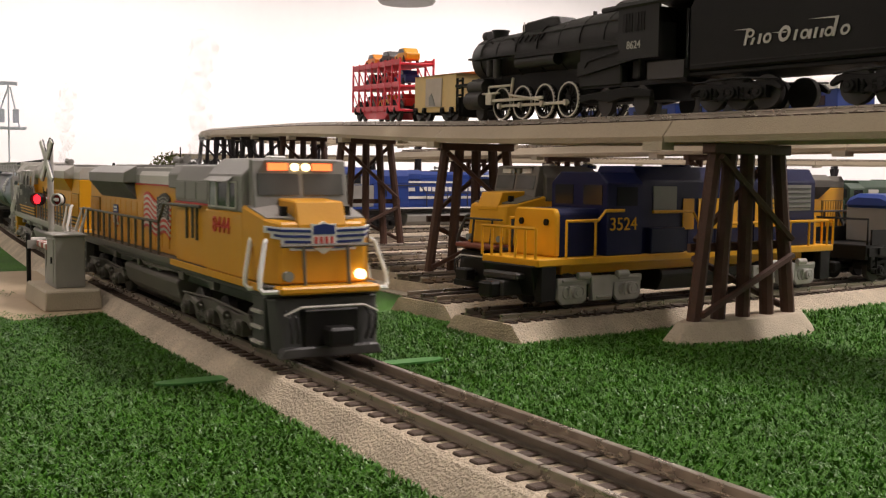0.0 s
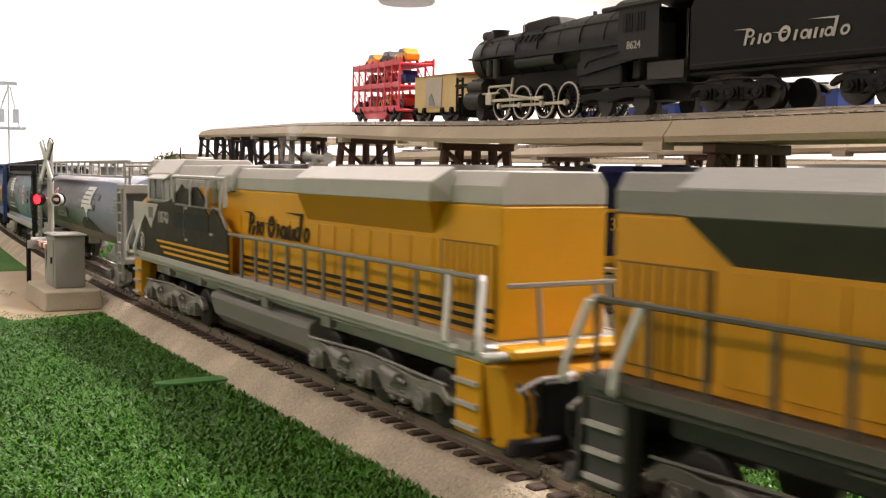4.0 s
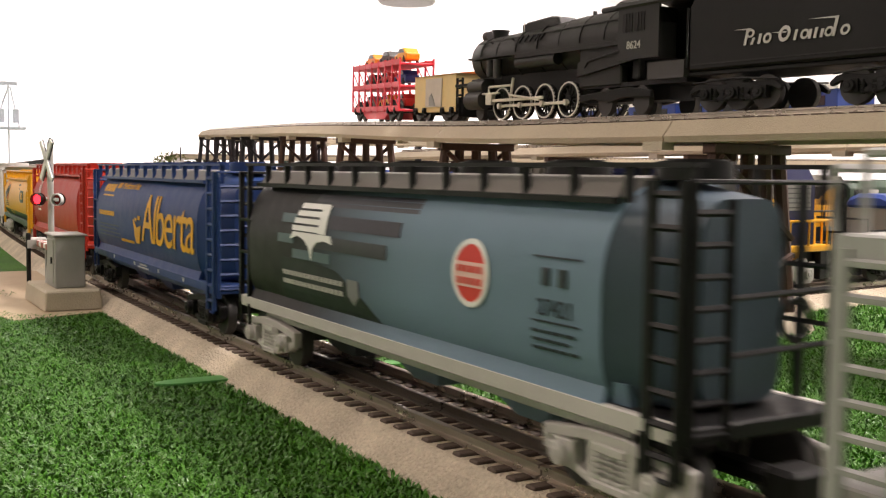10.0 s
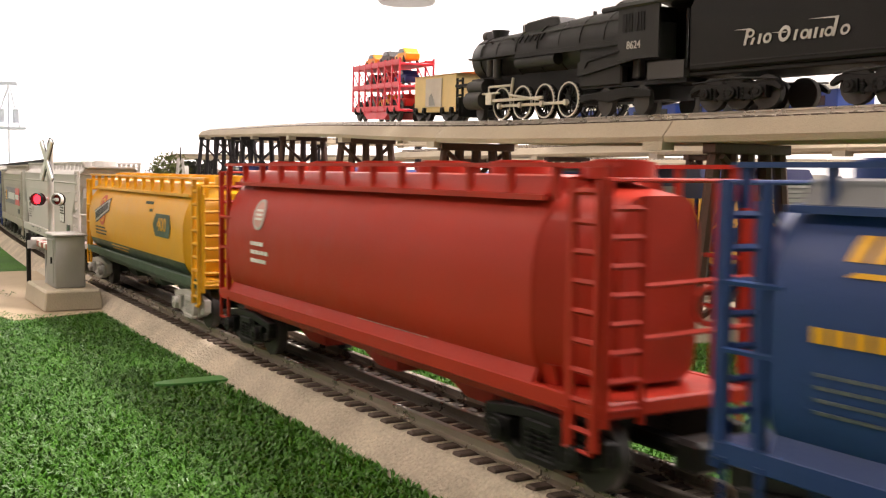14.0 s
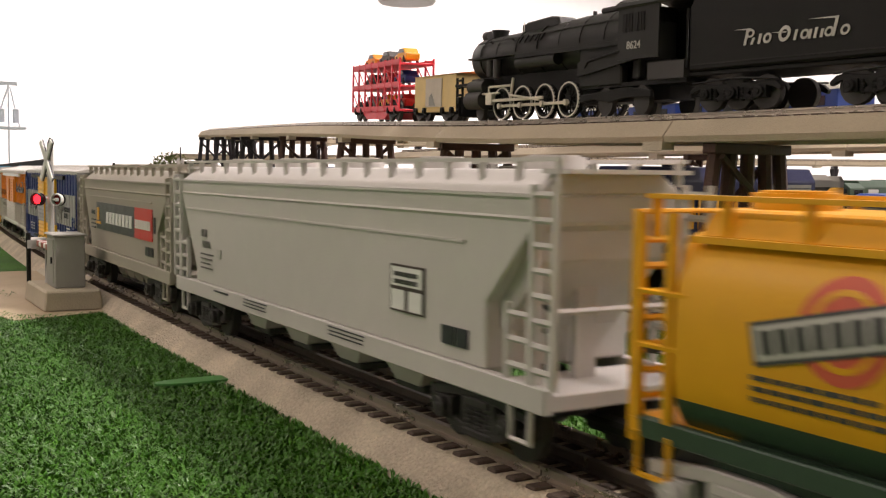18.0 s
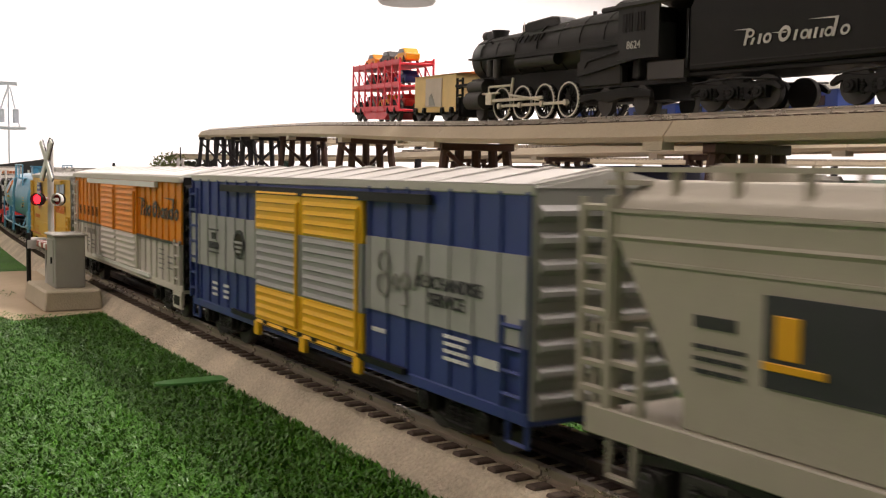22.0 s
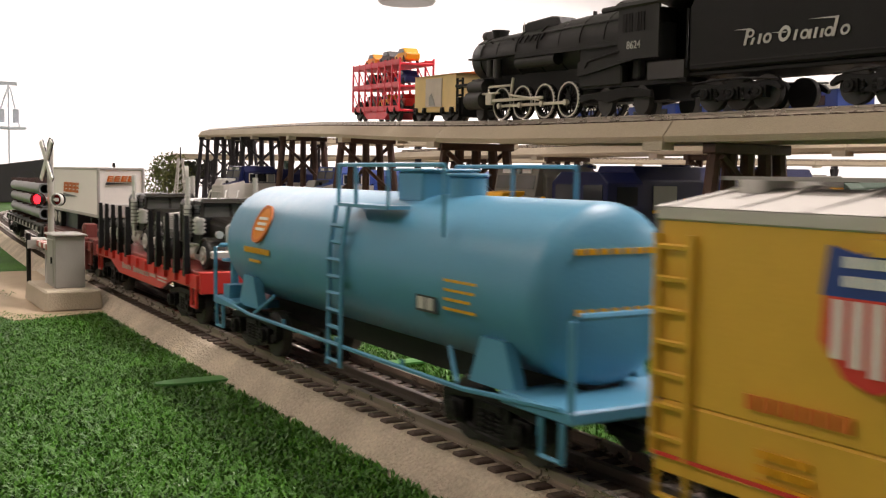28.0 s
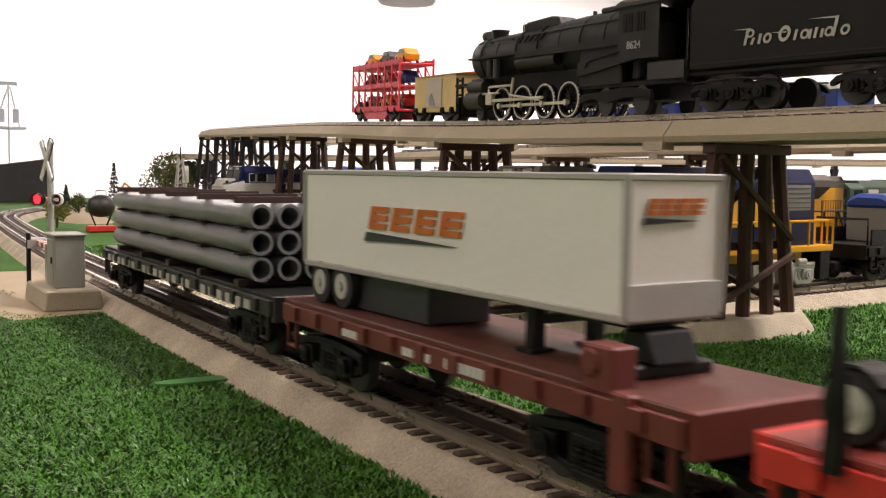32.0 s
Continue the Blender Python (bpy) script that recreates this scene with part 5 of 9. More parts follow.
def speed_script(parent, x0, z0, w, h, material, y, name="script_lettering"):
    """Two words of slanted speed lettering kept as plain bars, with their long flying strokes."""
    u = w / 10.4
    f = Form()

    def stroke(a, b, z0_, z1_, th=0.26):
        f.prism([(x0 + a * u, z0 + h * z0_), (x0 + (a + th) * u, z0 + h * z0_), (x0 + (b + th) * u, z0 + h * z1_), (x0 + b * u, z0 + h * z1_)], y - 0.0002, y + 0.0002, "y")

    def loop(a, zc, rx, rz):
        n, k = 16, 0.55
        ring = [[(x0 + (a + q * rx * math.cos(v) + 0.25 * q * rz * math.sin(v)) * u, z0 + h * (zc + q * rz * math.sin(v))) for v in (2 * math.pi * i / n for i in range(n))] for q in (1.0, k)]
        for i in range(n):
            f.prism([ring[0][i], ring[0][(i + 1) % n], ring[1][(i + 1) % n], ring[1][i]], y - 0.0002, y + 0.0002, "y")
    for a, b, z0_, z1_ in ((0.15, 0.45, 0.0, 0.95), (0.85, 1.10, 0.0, 0.42), (1.60, 1.80, 0.0, 0.62), (5.15, 5.35, 0.0, 0.62), (6.55, 6.70, 0.0, 0.55), (7.05, 7.25, 0.0, 0.62), (7.65, 7.80, 0.0, 0.50), (8.75, 9.10, 0.0, 1.14)):
        stroke(a, b, z0_, z1_)
    for a, zc, rx, rz in ((0.85, 0.70, 0.42, 0.26), (2.60, 0.31, 0.42, 0.32), (4.30, 0.46, 0.58, 0.48), (6.25, 0.30, 0.40, 0.30), (8.50, 0.30, 0.40, 0.30), (9.95, 0.31, 0.42, 0.31)):
        loop(a, zc, rx, rz)
    for a, b, z0_, z1_ in ((-0.9, 0.8, 0.92, 1.02), (2.9, 4.4, 0.50, 0.60), (6.5, 9.25, 1.04, 1.15)):
        f.prism([(x0 + a * u, z0 + h * z1_), (x0 + b * u, z0 + h * z0_), (x0 + (b + 0.1) * u, z0 + h * z1_)], y - 0.0002, y + 0.0002, "y")
    return part(name, f, material, parent)


def shield(parent, x, z, s, y, name="shield_emblem"):
    """A striped shield: blue chief over red and white stripes, kept unlettered."""
    e = part(name, Form().prism([(x - s * 0.42, z + s * 0.5), (x - s * 0.15, z + s * 0.44), (x, z + s * 0.52), (x + s * 0.15, z + s * 0.44), (x + s * 0.42, z + s * 0.5), (x + s * 0.48, z + s * 0.12), (x - s * 0.48, z + s * 0.12)], y - 0.0002, y + 0.0002, "y"), BLUE, parent)
    lo = part("shield_field", Form().prism([(x - s * 0.45, z + s * 0.12), (x + s * 0.45, z + s * 0.12), (x + s * 0.47, z - s * 0.22), (x + s * 0.25, z - s * 0.48), (x, z - s * 0.56), (x - s * 0.25, z - s * 0.48), (x - s * 0.47, z - s * 0.22)], y - 0.0002, y + 0.0002, "y"), RED, e)
    f = Form()
    for i in range(5):
        a = x - s * 0.36 + i * s * 0.17
        f.box(a, a + s * 0.085, y - 0.0005, y + 0.0005, z - s * (0.34 + 0.05 * (i % 3)), z + s * 0.10)
    part("stripes", f, WHITE, e)
    f = Form()
    for zz in (0.34, 0.2):
        for i in range(5):
            f.box(x - s * 0.28 + i * s * 0.115, x - s * 0.20 + i * s * 0.115, y - 0.0005, y + 0.0005, z + s * zz, z + s * (zz + 0.08))
    part("writing", f, WHITE, e)
    return e


def disc(parent, x, z, r, y, material, inner=None, name="round_emblem", n=24, k=1.0):
    e = part(name, Form().cyl((x, y - 0.0002, z), (x, y + 0.0002, z), r, n), inner or material, parent)
    f = Form().ring((x, y, z), (0, 1, 0), r * 0.84, r, 0.0010, n)
    part("rim", f, material, e)
    f = Form()
    for zz in (-0.28, 0.0, 0.28):
        f.box(x - r * 0.55, x + r * 0.55, y - 0.0006, y + 0.0006, z + zz * r - r * 0.07, z + zz * r + r * 0.07)
    part("writing", f, WHITE, e)
    return e


def small_print(parent, x, z, w, lines, material, y=-0.0264, h=0.0011, gap=0.0022, name="small_lettering"):
    """Unreadable stencil lettering as short bars."""
    rng = random.Random(int(abs(x) * 1e5) + lines)
    r = []
    for i in range(lines):
        a = x
        while a < x + w * (0.7 + 0.3 * rng.random()):
            b = a + rng.uniform(0.002, 0.005)
            r.append((a, min(b, x + w), z - i * gap - h, z - i * gap))
            a = b + 0.0008
    return bars(name, r, material, parent, y)


def flying_emblem(parent, x, z, s, y, white=WHITE, name="stepped_emblem", stretch=1.0):
    """A white emblem of stepped bars over an arched, winged foot."""
    f = Form()
    for i in range(4):
        f.box(x - s * (0.40 + 0.05 * i), x + s * 0.42, y - 0.0003, y + 0.0003, z + s * (0.44 - 0.16 * i), z + s * (0.55 - 0.16 * i))
    f.box(x + s * 0.24, x + s * 0.46, y - 0.0003, y + 0.0003, z - s * 0.06, z + s * 0.53)
    f.prism([(x - s * 0.62, z - s * 0.24), (x - s * 0.52, z - s * 0.07), (x + s * 0.60, z - s * 0.07), (x + s * 0.66, z - s * 0.24), (x + s * 0.44, z - s * 0.19), (x + s * 0.22, z - s * 0.24), (x + s * 0.10, z - s * 0.38), (x + s * 0.05, z - s * 0.62), (x - s * 0.01, z - s * 0.38), (x - s * 0.16, z - s * 0.22), (x - s * 0.38, z - s * 0.15)], y - 0.0003, y + 0.0003, "y")
    for v in f.bm.verts:
        v.co.x = x + (v.co.x - x) * stretch
    return part(name, f, white, parent)


def banded_disc(parent, x, z, r, y, field):
    """A red disc with a thin white rim and a white band of writing."""
    e = part("round_emblem", Form().cyl((x, y - 0.0002, z), (x, y + 0.0002, z), r, 28), field, parent, "red round emblem with a white band")
    part("rim", Form().ring((x, y - 0.0002, z), (0, 1, 0), r * 0.86, r * 1.02, 0.0006, 28), WHITE, e)
    part("band", Form().box(x - r * 0.80, x + r * 0.80, y - 0.0006, y, z - r * 0.42, z + r * 0.32), mat("faded_rose_white", (0.72, 0.50, 0.44), 0.5), e)
    bars("writing", [(x - r * 0.70 + i * r * 0.24, x - r * 0.54 + i * r * 0.24, z + q * r, z + q * r + r * 0.20) for q in (0.02, -0.34) for i in range(6)], field, e, y - 0.0008)
    return e


def trailer_letters(parent, x0, z0, w, h, y, material=None, wedge=None, wedge_below=True, axis="y", side=-1):
    """Four heavy slanted letter blocks over a dark wedge, unlettered."""
    material, wedge = material or LOGO_ORANGE, wedge or CHAR
    f = Form()
    u = w / 4.0
    lean = 0.30
    for i in range(4):
        p, q = x0 + i * u, x0 + i * u + u * 0.80
        for a, b2 in ((0.0, 0.26), (0.37, 0.63), (0.74, 1.0)):
            f.prism([(p + lean * h * a, z0 + h * a), (q + lean * h * a, z0 + h * a), (q + lean * h * b2, z0 + h * b2), (p + lean * h * b2, z0 + h * b2)], y - 0.0003, y + 0.0003, axis)
        f.prism([(p, z0), (p + u * 0.26, z0), (p + u * 0.26 + lean * h, z0 + h), (p + lean * h, z0 + h)], y - 0.0003, y + 0.0003, axis)
    e = part("lettering", f, material, parent, "slanted orange letter blocks")
    part("wedge", Form().prism([(x0 - w * 0.05, z0 - h * 0.55), (x0 - w * 0.02, z0 - h * 0.14), (x0 + w * 0.92, z0 - h * 0.36)], y - 0.0003, y + 0.0003, axis), wedge, parent, "dark tapering wedge")
    return e
# ---------------- the moving train ----------------
TRAIN = []          # thing, place of its middle along the line at the start, local offset


def running(ob, front, rear, local=None):
    TRAIN.append((ob, (front + rear) / 2, local or Matrix()))
    return ob


YS = -0.0266
# leading road diesel
STAR_MARK = Form().cyl((0, -0.0002, 0), (0, 0.0001, 0), 0.00062, 5).mesh("star_mark", LGREY)
lead = wide_cab_diesel("diesel_locomotive", "armour yellow and grey six-axle diesel with lit headlights leading the train", None, ARMOUR, GREYP, DGREY, DIRTY, DIRTY, sill=DIRTY, pilot=mat("sooty_pilot_paint", (0.055, 0.054, 0.052), 0.45))
F = 0.2025
letters("road_number", "8444", 0.0105, RED, lead, near_side(0.1370, 0.0535, -0.0259), stretch=1.22)
letters("road_number", "8444", 0.0105, RED, lead, far_side(0.1370, 0.0535, 0.0259), stretch=1.22)
# waving flag: red and white stripes, dark starred corner


def flag_wave(u):
    """Lift of the flag's cloth along its length, 0 at the free end and 1 at the staff."""
    return 0.0022 * math.sin(u * 9.0 + 0.4) - 0.0065 * u ** 1.6 + 0.0035 * u


FLAG_X, FLAG_L, FLAG_H, FLAG_Z = -0.0330, 0.0590, 0.0205, 0.0428


def flag_band(v0, v1, u0, u1, out, n=14):
    us = [u0 + (u1 - u0) * i / n for i in range(n + 1)]
    lo = [(FLAG_X + FLAG_L * u + 0.0015 * v0, FLAG_Z + FLAG_H * v0 + flag_wave(u)) for u in us]
    hi = [(FLAG_X + FLAG_L * u + 0.0015 * v1, FLAG_Z + FLAG_H * v1 + flag_wave(u)) for u in us]
    return Form().prism(lo + hi[::-1], -0.0198 - out, -0.0192, "y")


for i in range(13):
    part("flag_stripe", flag_band(i / 13, (i + 1) / 13, 0.0, 1.0, 0.0), RED if i % 2 == 0 else mat("flag_white_print", (0.66, 0.62, 0.56), 0.5), lead)
part("flag_canton", flag_band(0.44, 1.10, 0.53, 0.97, 0.0003), DGREY, lead, "dark starred flag corner")
for j in range(6):
    for i in range(7):
        u, v = 0.560 + i * 0.056 + (j % 2) * 0.028, 0.49 + j * 0.100
        x, z = FLAG_X + FLAG_L * u + 0.0015 * v, FLAG_Z + FLAG_H * v + flag_wave(u)
        part("star_mark", STAR_MARK, LGREY, lead, m=Matrix.Translation((x, -0.0202, z)))
shield(lead, -0.1080, 0.0480, 0.0150, -0.0197)
pieces("red_line", [(F - 0.150, F - 0.092, -0.0242, -0.0236, 0.0618, 0.0626), (-F + 0.150, F - 0.150, -0.0195, -0.0188, 0.0694, 0.0702)], RED, lead)
# sloped hood corner catches light: its highlight is painted as a pale strip
part("bright_hood_panel", Form().prism([(-0.0190, 0.0704), (-0.0190, 0.0752), (-0.0158, 0.0803), (-0.0156, 0.0801), (-0.0186, 0.0750), (-0.0186, 0.0704)], -0.045, 0.029), mat("hood_highlight_paint", (0.62, 0.60, 0.56), 0.4), lead, "upper hood slope painted pale for its highlight")
# winged emblem across the nose, folded round its corners


def wing_strip(name, side, z0, z1, reach, proud, material, rise=0.0):
    """One feather of the wing: a thin strip along the nose front and its bevelled corner."""
    corner, end = Vector((F - 0.0074, 0.0190)), Vector((F - 0.0141, 0.0240))
    path = [Vector((F - 0.0074, 0.0038)), Vector((F - 0.0074, min(reach, 0.0190)))]
    if reach > 0.0190:
        path.append(corner.lerp(end, (reach - 0.0190) / 0.0050))
    out = [Vector((proud, 0))] * 2 + [Vector((proud * 0.6, proud * 0.8))]
    f = Form()
    for k in range(len(path) - 1):
        a, b, c, d = path[k], path[k + 1], path[k + 1] + out[k + 1], path[k] + out[k]
        za, zb = rise * k / 2, rise * (k + 1) / 2
        f.loft([[(p.x, side * p.y, zz + q) for p, q in ((a, za), (b, zb), (c, zb), (d, za))] for zz in (z0, z1)])
    return part(name, f, material, lead)


DEEP_BLUE = mat("deep_wing_blue", (0.015, 0.03, 0.16), 0.4)
for s in (-1, 1):
    for i, reach in enumerate((0.0236, 0.0216, 0.0188, 0.0150)):
        z = 0.0532 - i * 0.0023
        wing_strip("wing_field", s, z - 0.0009, z + 0.0019, reach, 0.0010, WHITE, 0.0010)
        wing_strip("wing_feather", s, z, z + 0.0011, reach - 0.0012, 0.0013, DEEP_BLUE, 0.0010)
part("shield_rim", Form().prism([(-0.0056, 0.0570), (-0.0024, 0.0567), (0.0, 0.0580), (0.0024, 0.0567), (0.0056, 0.0570), (0.0058, 0.0475), (0.0, 0.0440), (-0.0058, 0.0475)], F - 0.0082, F - 0.0060), WHITE, lead)
part("nose_shield", Form().prism([(-0.0048, 0.0561), (0.0, 0.0570), (0.0048, 0.0561), (0.0050, 0.0525), (-0.0050, 0.0525)], F - 0.0075, F - 0.0057), DEEP_BLUE, lead)
pieces("shield_stripe", [(F - 0.0066, F - 0.0057, y - 0.0006, y + 0.0006, 0.0468, 0.0515) for y in (-0.0036, -0.0012, 0.0012, 0.0036)], RED, lead)
running(lead, -0.404, -0.809)

# second diesel, running long hood first
# truck silver is mottled to stand for highlights and dark recesses of the castings
trail = wide_cab_diesel("diesel_locomotive", "yellow, silver and umber heritage diesel with a dark zigzag cab", None, GOLD, LGREY, SILVER, mat("mottled_truck_silver", (0.30, 0.285, 0.26), 0.42, 0.35, var=0.5, scale=420), GREYP, nose=GOLD, cab_low=UMBER, grille=ARMOUR, lit=False, sill=LGREY, cab_sill=LGREY)
UY = 0.0258
part("umber_panel", Form().prism([(0.1930, 0.0316), (0.0200, 0.0316), (0.0226, 0.0511), (0.0330, 0.0560), (0.0421, 0.0612), (0.0495, 0.0572), (0.0600, 0.0612), (0.0530, 0.0625), (0.0677, 0.0704),
                                  (0.0780, 0.0704), (0.0879, 0.0690), (0.0943, 0.0716), (0.1010, 0.0680), (0.1150, 0.0628), (0.1385, 0.0600), (0.1531, 0.0466), (0.1661, 0.0539), (0.1852, 0.0399), (0.1915, 0.0450)], UY - 0.0002, UY + 0.0003, "y"), UMBER, trail, "umber cab side panel with zigzag edge")
part("grey_zigzag", Form().prism([(0.1915, 0.0600), (0.1915, 0.0446), (0.1852, 0.0395), (0.1661, 0.0535), (0.1531, 0.0462), (0.1380, 0.0600)], UY + 0.0000, UY + 0.0006, "y"), LGREY, trail, "pale grey zigzag band")
part("locker_yellow", Form().prism([(0.0525, 0.0316), (0.0225, 0.0316), (0.0225, 0.0510), (0.0330, 0.0560), (0.0421, 0.0612), (0.0495, 0.0572), (0.0600, 0.0612), (0.0530, 0.0625), (0.0677, 0.0704), (0.0525, 0.0704)], 0.0236, 0.0248, "y"), GOLD, trail, "golden yellow wedge")
for z in (0.0338, 0.0366, 0.0394):
    bars("side_stripe", [(-F + 0.012, 0.022, z, z + 0.0013)], UMBER, trail, 0.0196)
    bars("side_stripe", [(0.020, 0.1270 + (z - 0.0338) * 2.5, z, z + 0.0012)], GOLD, trail, UY + 0.0005)
letters("road_number", "1870", 0.0090, LGREY, trail, far_side(0.1290, 0.0528, UY + 0.0005), stretch=1.18)
bars("cab_initial", [(0.1490, 0.1525, 0.0520, 0.0580), (0.1535, 0.1570, 0.0520, 0.0580)], GREYP, trail, UY + 0.0009)
ce = part("cab_emblem", Form().cyl((0.1736, UY, 0.0375), (0.1736, UY + 0.0006, 0.0375), 0.0054, 22), LGREY, trail, "round grey cab emblem")
part("emblem_ring", Form().ring((0.1736, UY + 0.0007, 0.0375), (0, 1, 0), 0.0036, 0.0042, 0.0004, 20), UMBER, ce)
rail_run(trail, SILVER, [(0.1050, 0.0268, 0.0620), (0.1044, 0.0268, 0.0754), (0.0237, 0.0268, 0.0750), (0.0225, 0.0268, 0.0620)], [(x, 0.0268, 0.0610, 0.0752) for x in (0.0761, 0.0495, 0.0295)], 0.0010)
dv = part("dark_vent", Form().box(0.0495, 0.1077, UY, UY + 0.0005, 0.0490, 0.0572), SOOT, trail)
pieces("notice_plate", [(x, x + 0.004, UY + 0.0003, UY + 0.0007, z, z + 0.0012) for x, z in ((0.1210, 0.0515), (0.0840, 0.0590), (0.0840, 0.0430), (0.0430, 0.0480))], LGREY, trail)
sc = speed_script(trail, 0.0, 0.0508, 0.0705, 0.0098, UMBER, 0.0)
sc.matrix_basis = Matrix.Translation((0.0130, 0.0197, 0)) @ Matrix.Rotation(math.pi, 4, "Z")
running(trail, -0.837, -1.242, Matrix.Rotation(math.pi, 4, "Z"))

# long round-bodied car with a railed walkway
FOG = mat("fog_grey_paint", (0.34, 0.335, 0.32), 0.45, var=0.1)
L = 0.370
F = L / 2
tank = thing("hopper_car", "slate grey round-bodied car with a railed roof walkway", "hopper car", group="cars of the moving train")
b = F - 0.0200
SLATEFADE = fade("airbrushed_slate_paint", (0.014, 0.013, 0.019), (0.20, 0.232, 0.30), -0.020, 0.075, 0.36)
SLATEFADE.node_tree.nodes["Principled BSDF"].inputs["Specular IOR Level"].default_value = 0.55
part("body", Form().loft([oval(-F + 0.0155, 0.0236, 0.0260, 0.0720, sq=2.1), oval(-F + 0.0162, 0.0248, 0.0247, 0.0733, sq=2.1), oval(-b, 0.0255, 0.0240, 0.0740, sq=2.1), oval(b, 0.0255, 0.0240, 0.0740, sq=2.1), oval(F - 0.0162, 0.0248, 0.0247, 0.0733, sq=2.1), oval(F - 0.0155, 0.0236, 0.0260, 0.0720, sq=2.1)]), SLATEFADE, tank, smooth=True)
part("belly_sheet", Form().loft([[(x, y * 1.004, z - 0.0001) for x, y, z in oval(xx, 0.0256, 0.0240, 0.0741, sq=2.1) if z < 0.0362] for xx in (-b + 0.004, b - 0.004)]), mat("dusty_belly_grey", (0.20, 0.19, 0.165), 0.5), tank, "dusty grey lower belly sheet", smooth=True)
part("belly_panel", Form().prism([(0.030, 0.0345), (0.036, 0.0390), (0.048, 0.0430), (0.060, 0.0440), (0.075, 0.0425), (0.090, 0.0385), (0.101, 0.0345)], -0.0266, -0.0262, "y"), mat("dark_hill_paint", (0.012, 0.017, 0.016), 0.5), tank, "dark curved hill panel")
for i, (a, c) in enumerate(((0.028, 0.120), (0.006, 0.104), (0.020, 0.092))):
    z = 0.0640 - 0.0075 * i
    bars("trailing_stripe", [(a, c, z, z + 0.0045)], CHAR, tank, -0.0245 if i == 0 else -0.0262)
flying_emblem(tank, 0.062, 0.0545, 0.020, -0.0268, stretch=1.7)
banded_disc(tank, -0.0824, 0.0547, 0.0079, -0.0268, mat("emblem_vermilion", (0.70, 0.09, 0.03), 0.45))
part("shield_emblem", Form().prism([(-0.0345, 0.0475), (-0.0259, 0.0475), (-0.0255, 0.0425), (-0.0302, 0.0385), (-0.0349, 0.0425)], -0.0268, -0.0263, "y"), mat("pale_shield_print", (0.30, 0.27, 0.27), 0.5), tank)
part("shield_field", Form().box(-0.0345, -0.0259, -0.0271, -0.0267, 0.0435, 0.0475), mat("shield_blue_print", (0.10, 0.11, 0.16), 0.5), tank)
part("placard", Form().prism([(-0.036, 0.0330), (-0.033, 0.0305), (-0.030, 0.0330), (-0.033, 0.0355)], -0.0270, -0.0264, "y"), mat("placard_red_print", (0.35, 0.12, 0.10), 0.5), tank)
for zz in (0.0375, 0.0345):
    wordbars("lettering", -0.0704, zz + 0.0055, 0.036, 0.0020, 14, GREYP, tank, -0.0264)
small_print(tank, 0.148, 0.0600, 0.018, 5, FOG, -0.0264)
f = Form()
for s in (-1, 1):
    f.box(-b, b, s * 0.0185 - 0.0030, s * 0.0185 + 0.0030, 0.0730, 0.0742)
part("walkway", f, FOG, tank)
for s in (-1, 1):
    xs = [-b + i * 2 * b / 12 for i in range(13)]
    rail_run(tank, FOG, [(-F + 0.004, s * 0.0205, 0.0838), (F - 0.004, s * 0.0205, 0.0838)], [(x, s * 0.0205, 0.0730, 0.0838) for x in xs] + [(-F + 0.004, s * 0.0205, 0.066, 0.0838), (F - 0.004, s * 0.0205, 0.066, 0.0838)], 0.0009)
for x in (0.022,):
    part("manway", Form().cyl((x, 0, 0.0730), (x, 0, 0.0790), 0.0080, 16).cyl((x, 0, 0.0790), (x, 0, 0.0802), 0.0092, 16), GREYP, tank, smooth=True)
for e in (-1, 1):
    part("end_platform", Form().box(min(e * F, e * (F - 0.045)), max(e * F, e * (F - 0.045)), -0.0248, 0.0248, 0.0195, 0.0232), GREYP, tank, bevel=0.0005)
    part("top_platform", Form().box(min(e * (F - 0.002), e * (F - 0.022)), max(e * (F - 0.002), e * (F - 0.022)), -0.0248, 0.0248, 0.0635, 0.0692), FOG, tank, bevel=0.0005)
    for s in (-1, 1):
        part("saddle", Form().prism([(e * (F - 0.028), 0.0195), (e * (F - 0.070), 0.0195), (e * (F - 0.066), 0.0215), (e * (F - 0.046), 0.0235), (e * (F - 0.036), 0.0290), (e * (F - 0.030), 0.0300)], s * 0.0235 - 0.0012, s * 0.0235 + 0.0012, "y"), FOG, tank)
        ladder(tank, FOG, e * (F - 0.004), e * (F - 0.016), s * 0.0252, 0.0095, 0.0665, 9, r=0.0009)
        part("corner_post", Form().box(e * (F - 0.002) - 0.0012, e * (F - 0.002) + 0.0012, s * 0.0242 - 0.0008, s * 0.0242 + 0.0008, 0.0195, 0.0690), FOG, tank)
    part("end_rail", Form().tube([(e * F, -0.024, 0.0695), (e * F, -0.024, 0.081), (e * F, 0.024, 0.081), (e * F, 0.024, 0.0695)], 0.0009, 5), FOG, tank)
    truck(tank, e * (F - 0.031), 2, 0.036, GREYP, 0.0215)
for x in (-0.05, 0.06):
    part("drain_valve", Form().cyl((x, 0, 0.0172), (x, 0, 0.0250), 0.0045, 14), FOG, tank, smooth=True)
couplers(tank, F)
wrap_print(tank, 0.0258, 0.0240, 0.0741, 2.1, -0.0262)
running(tank, -1.262, -1.632)

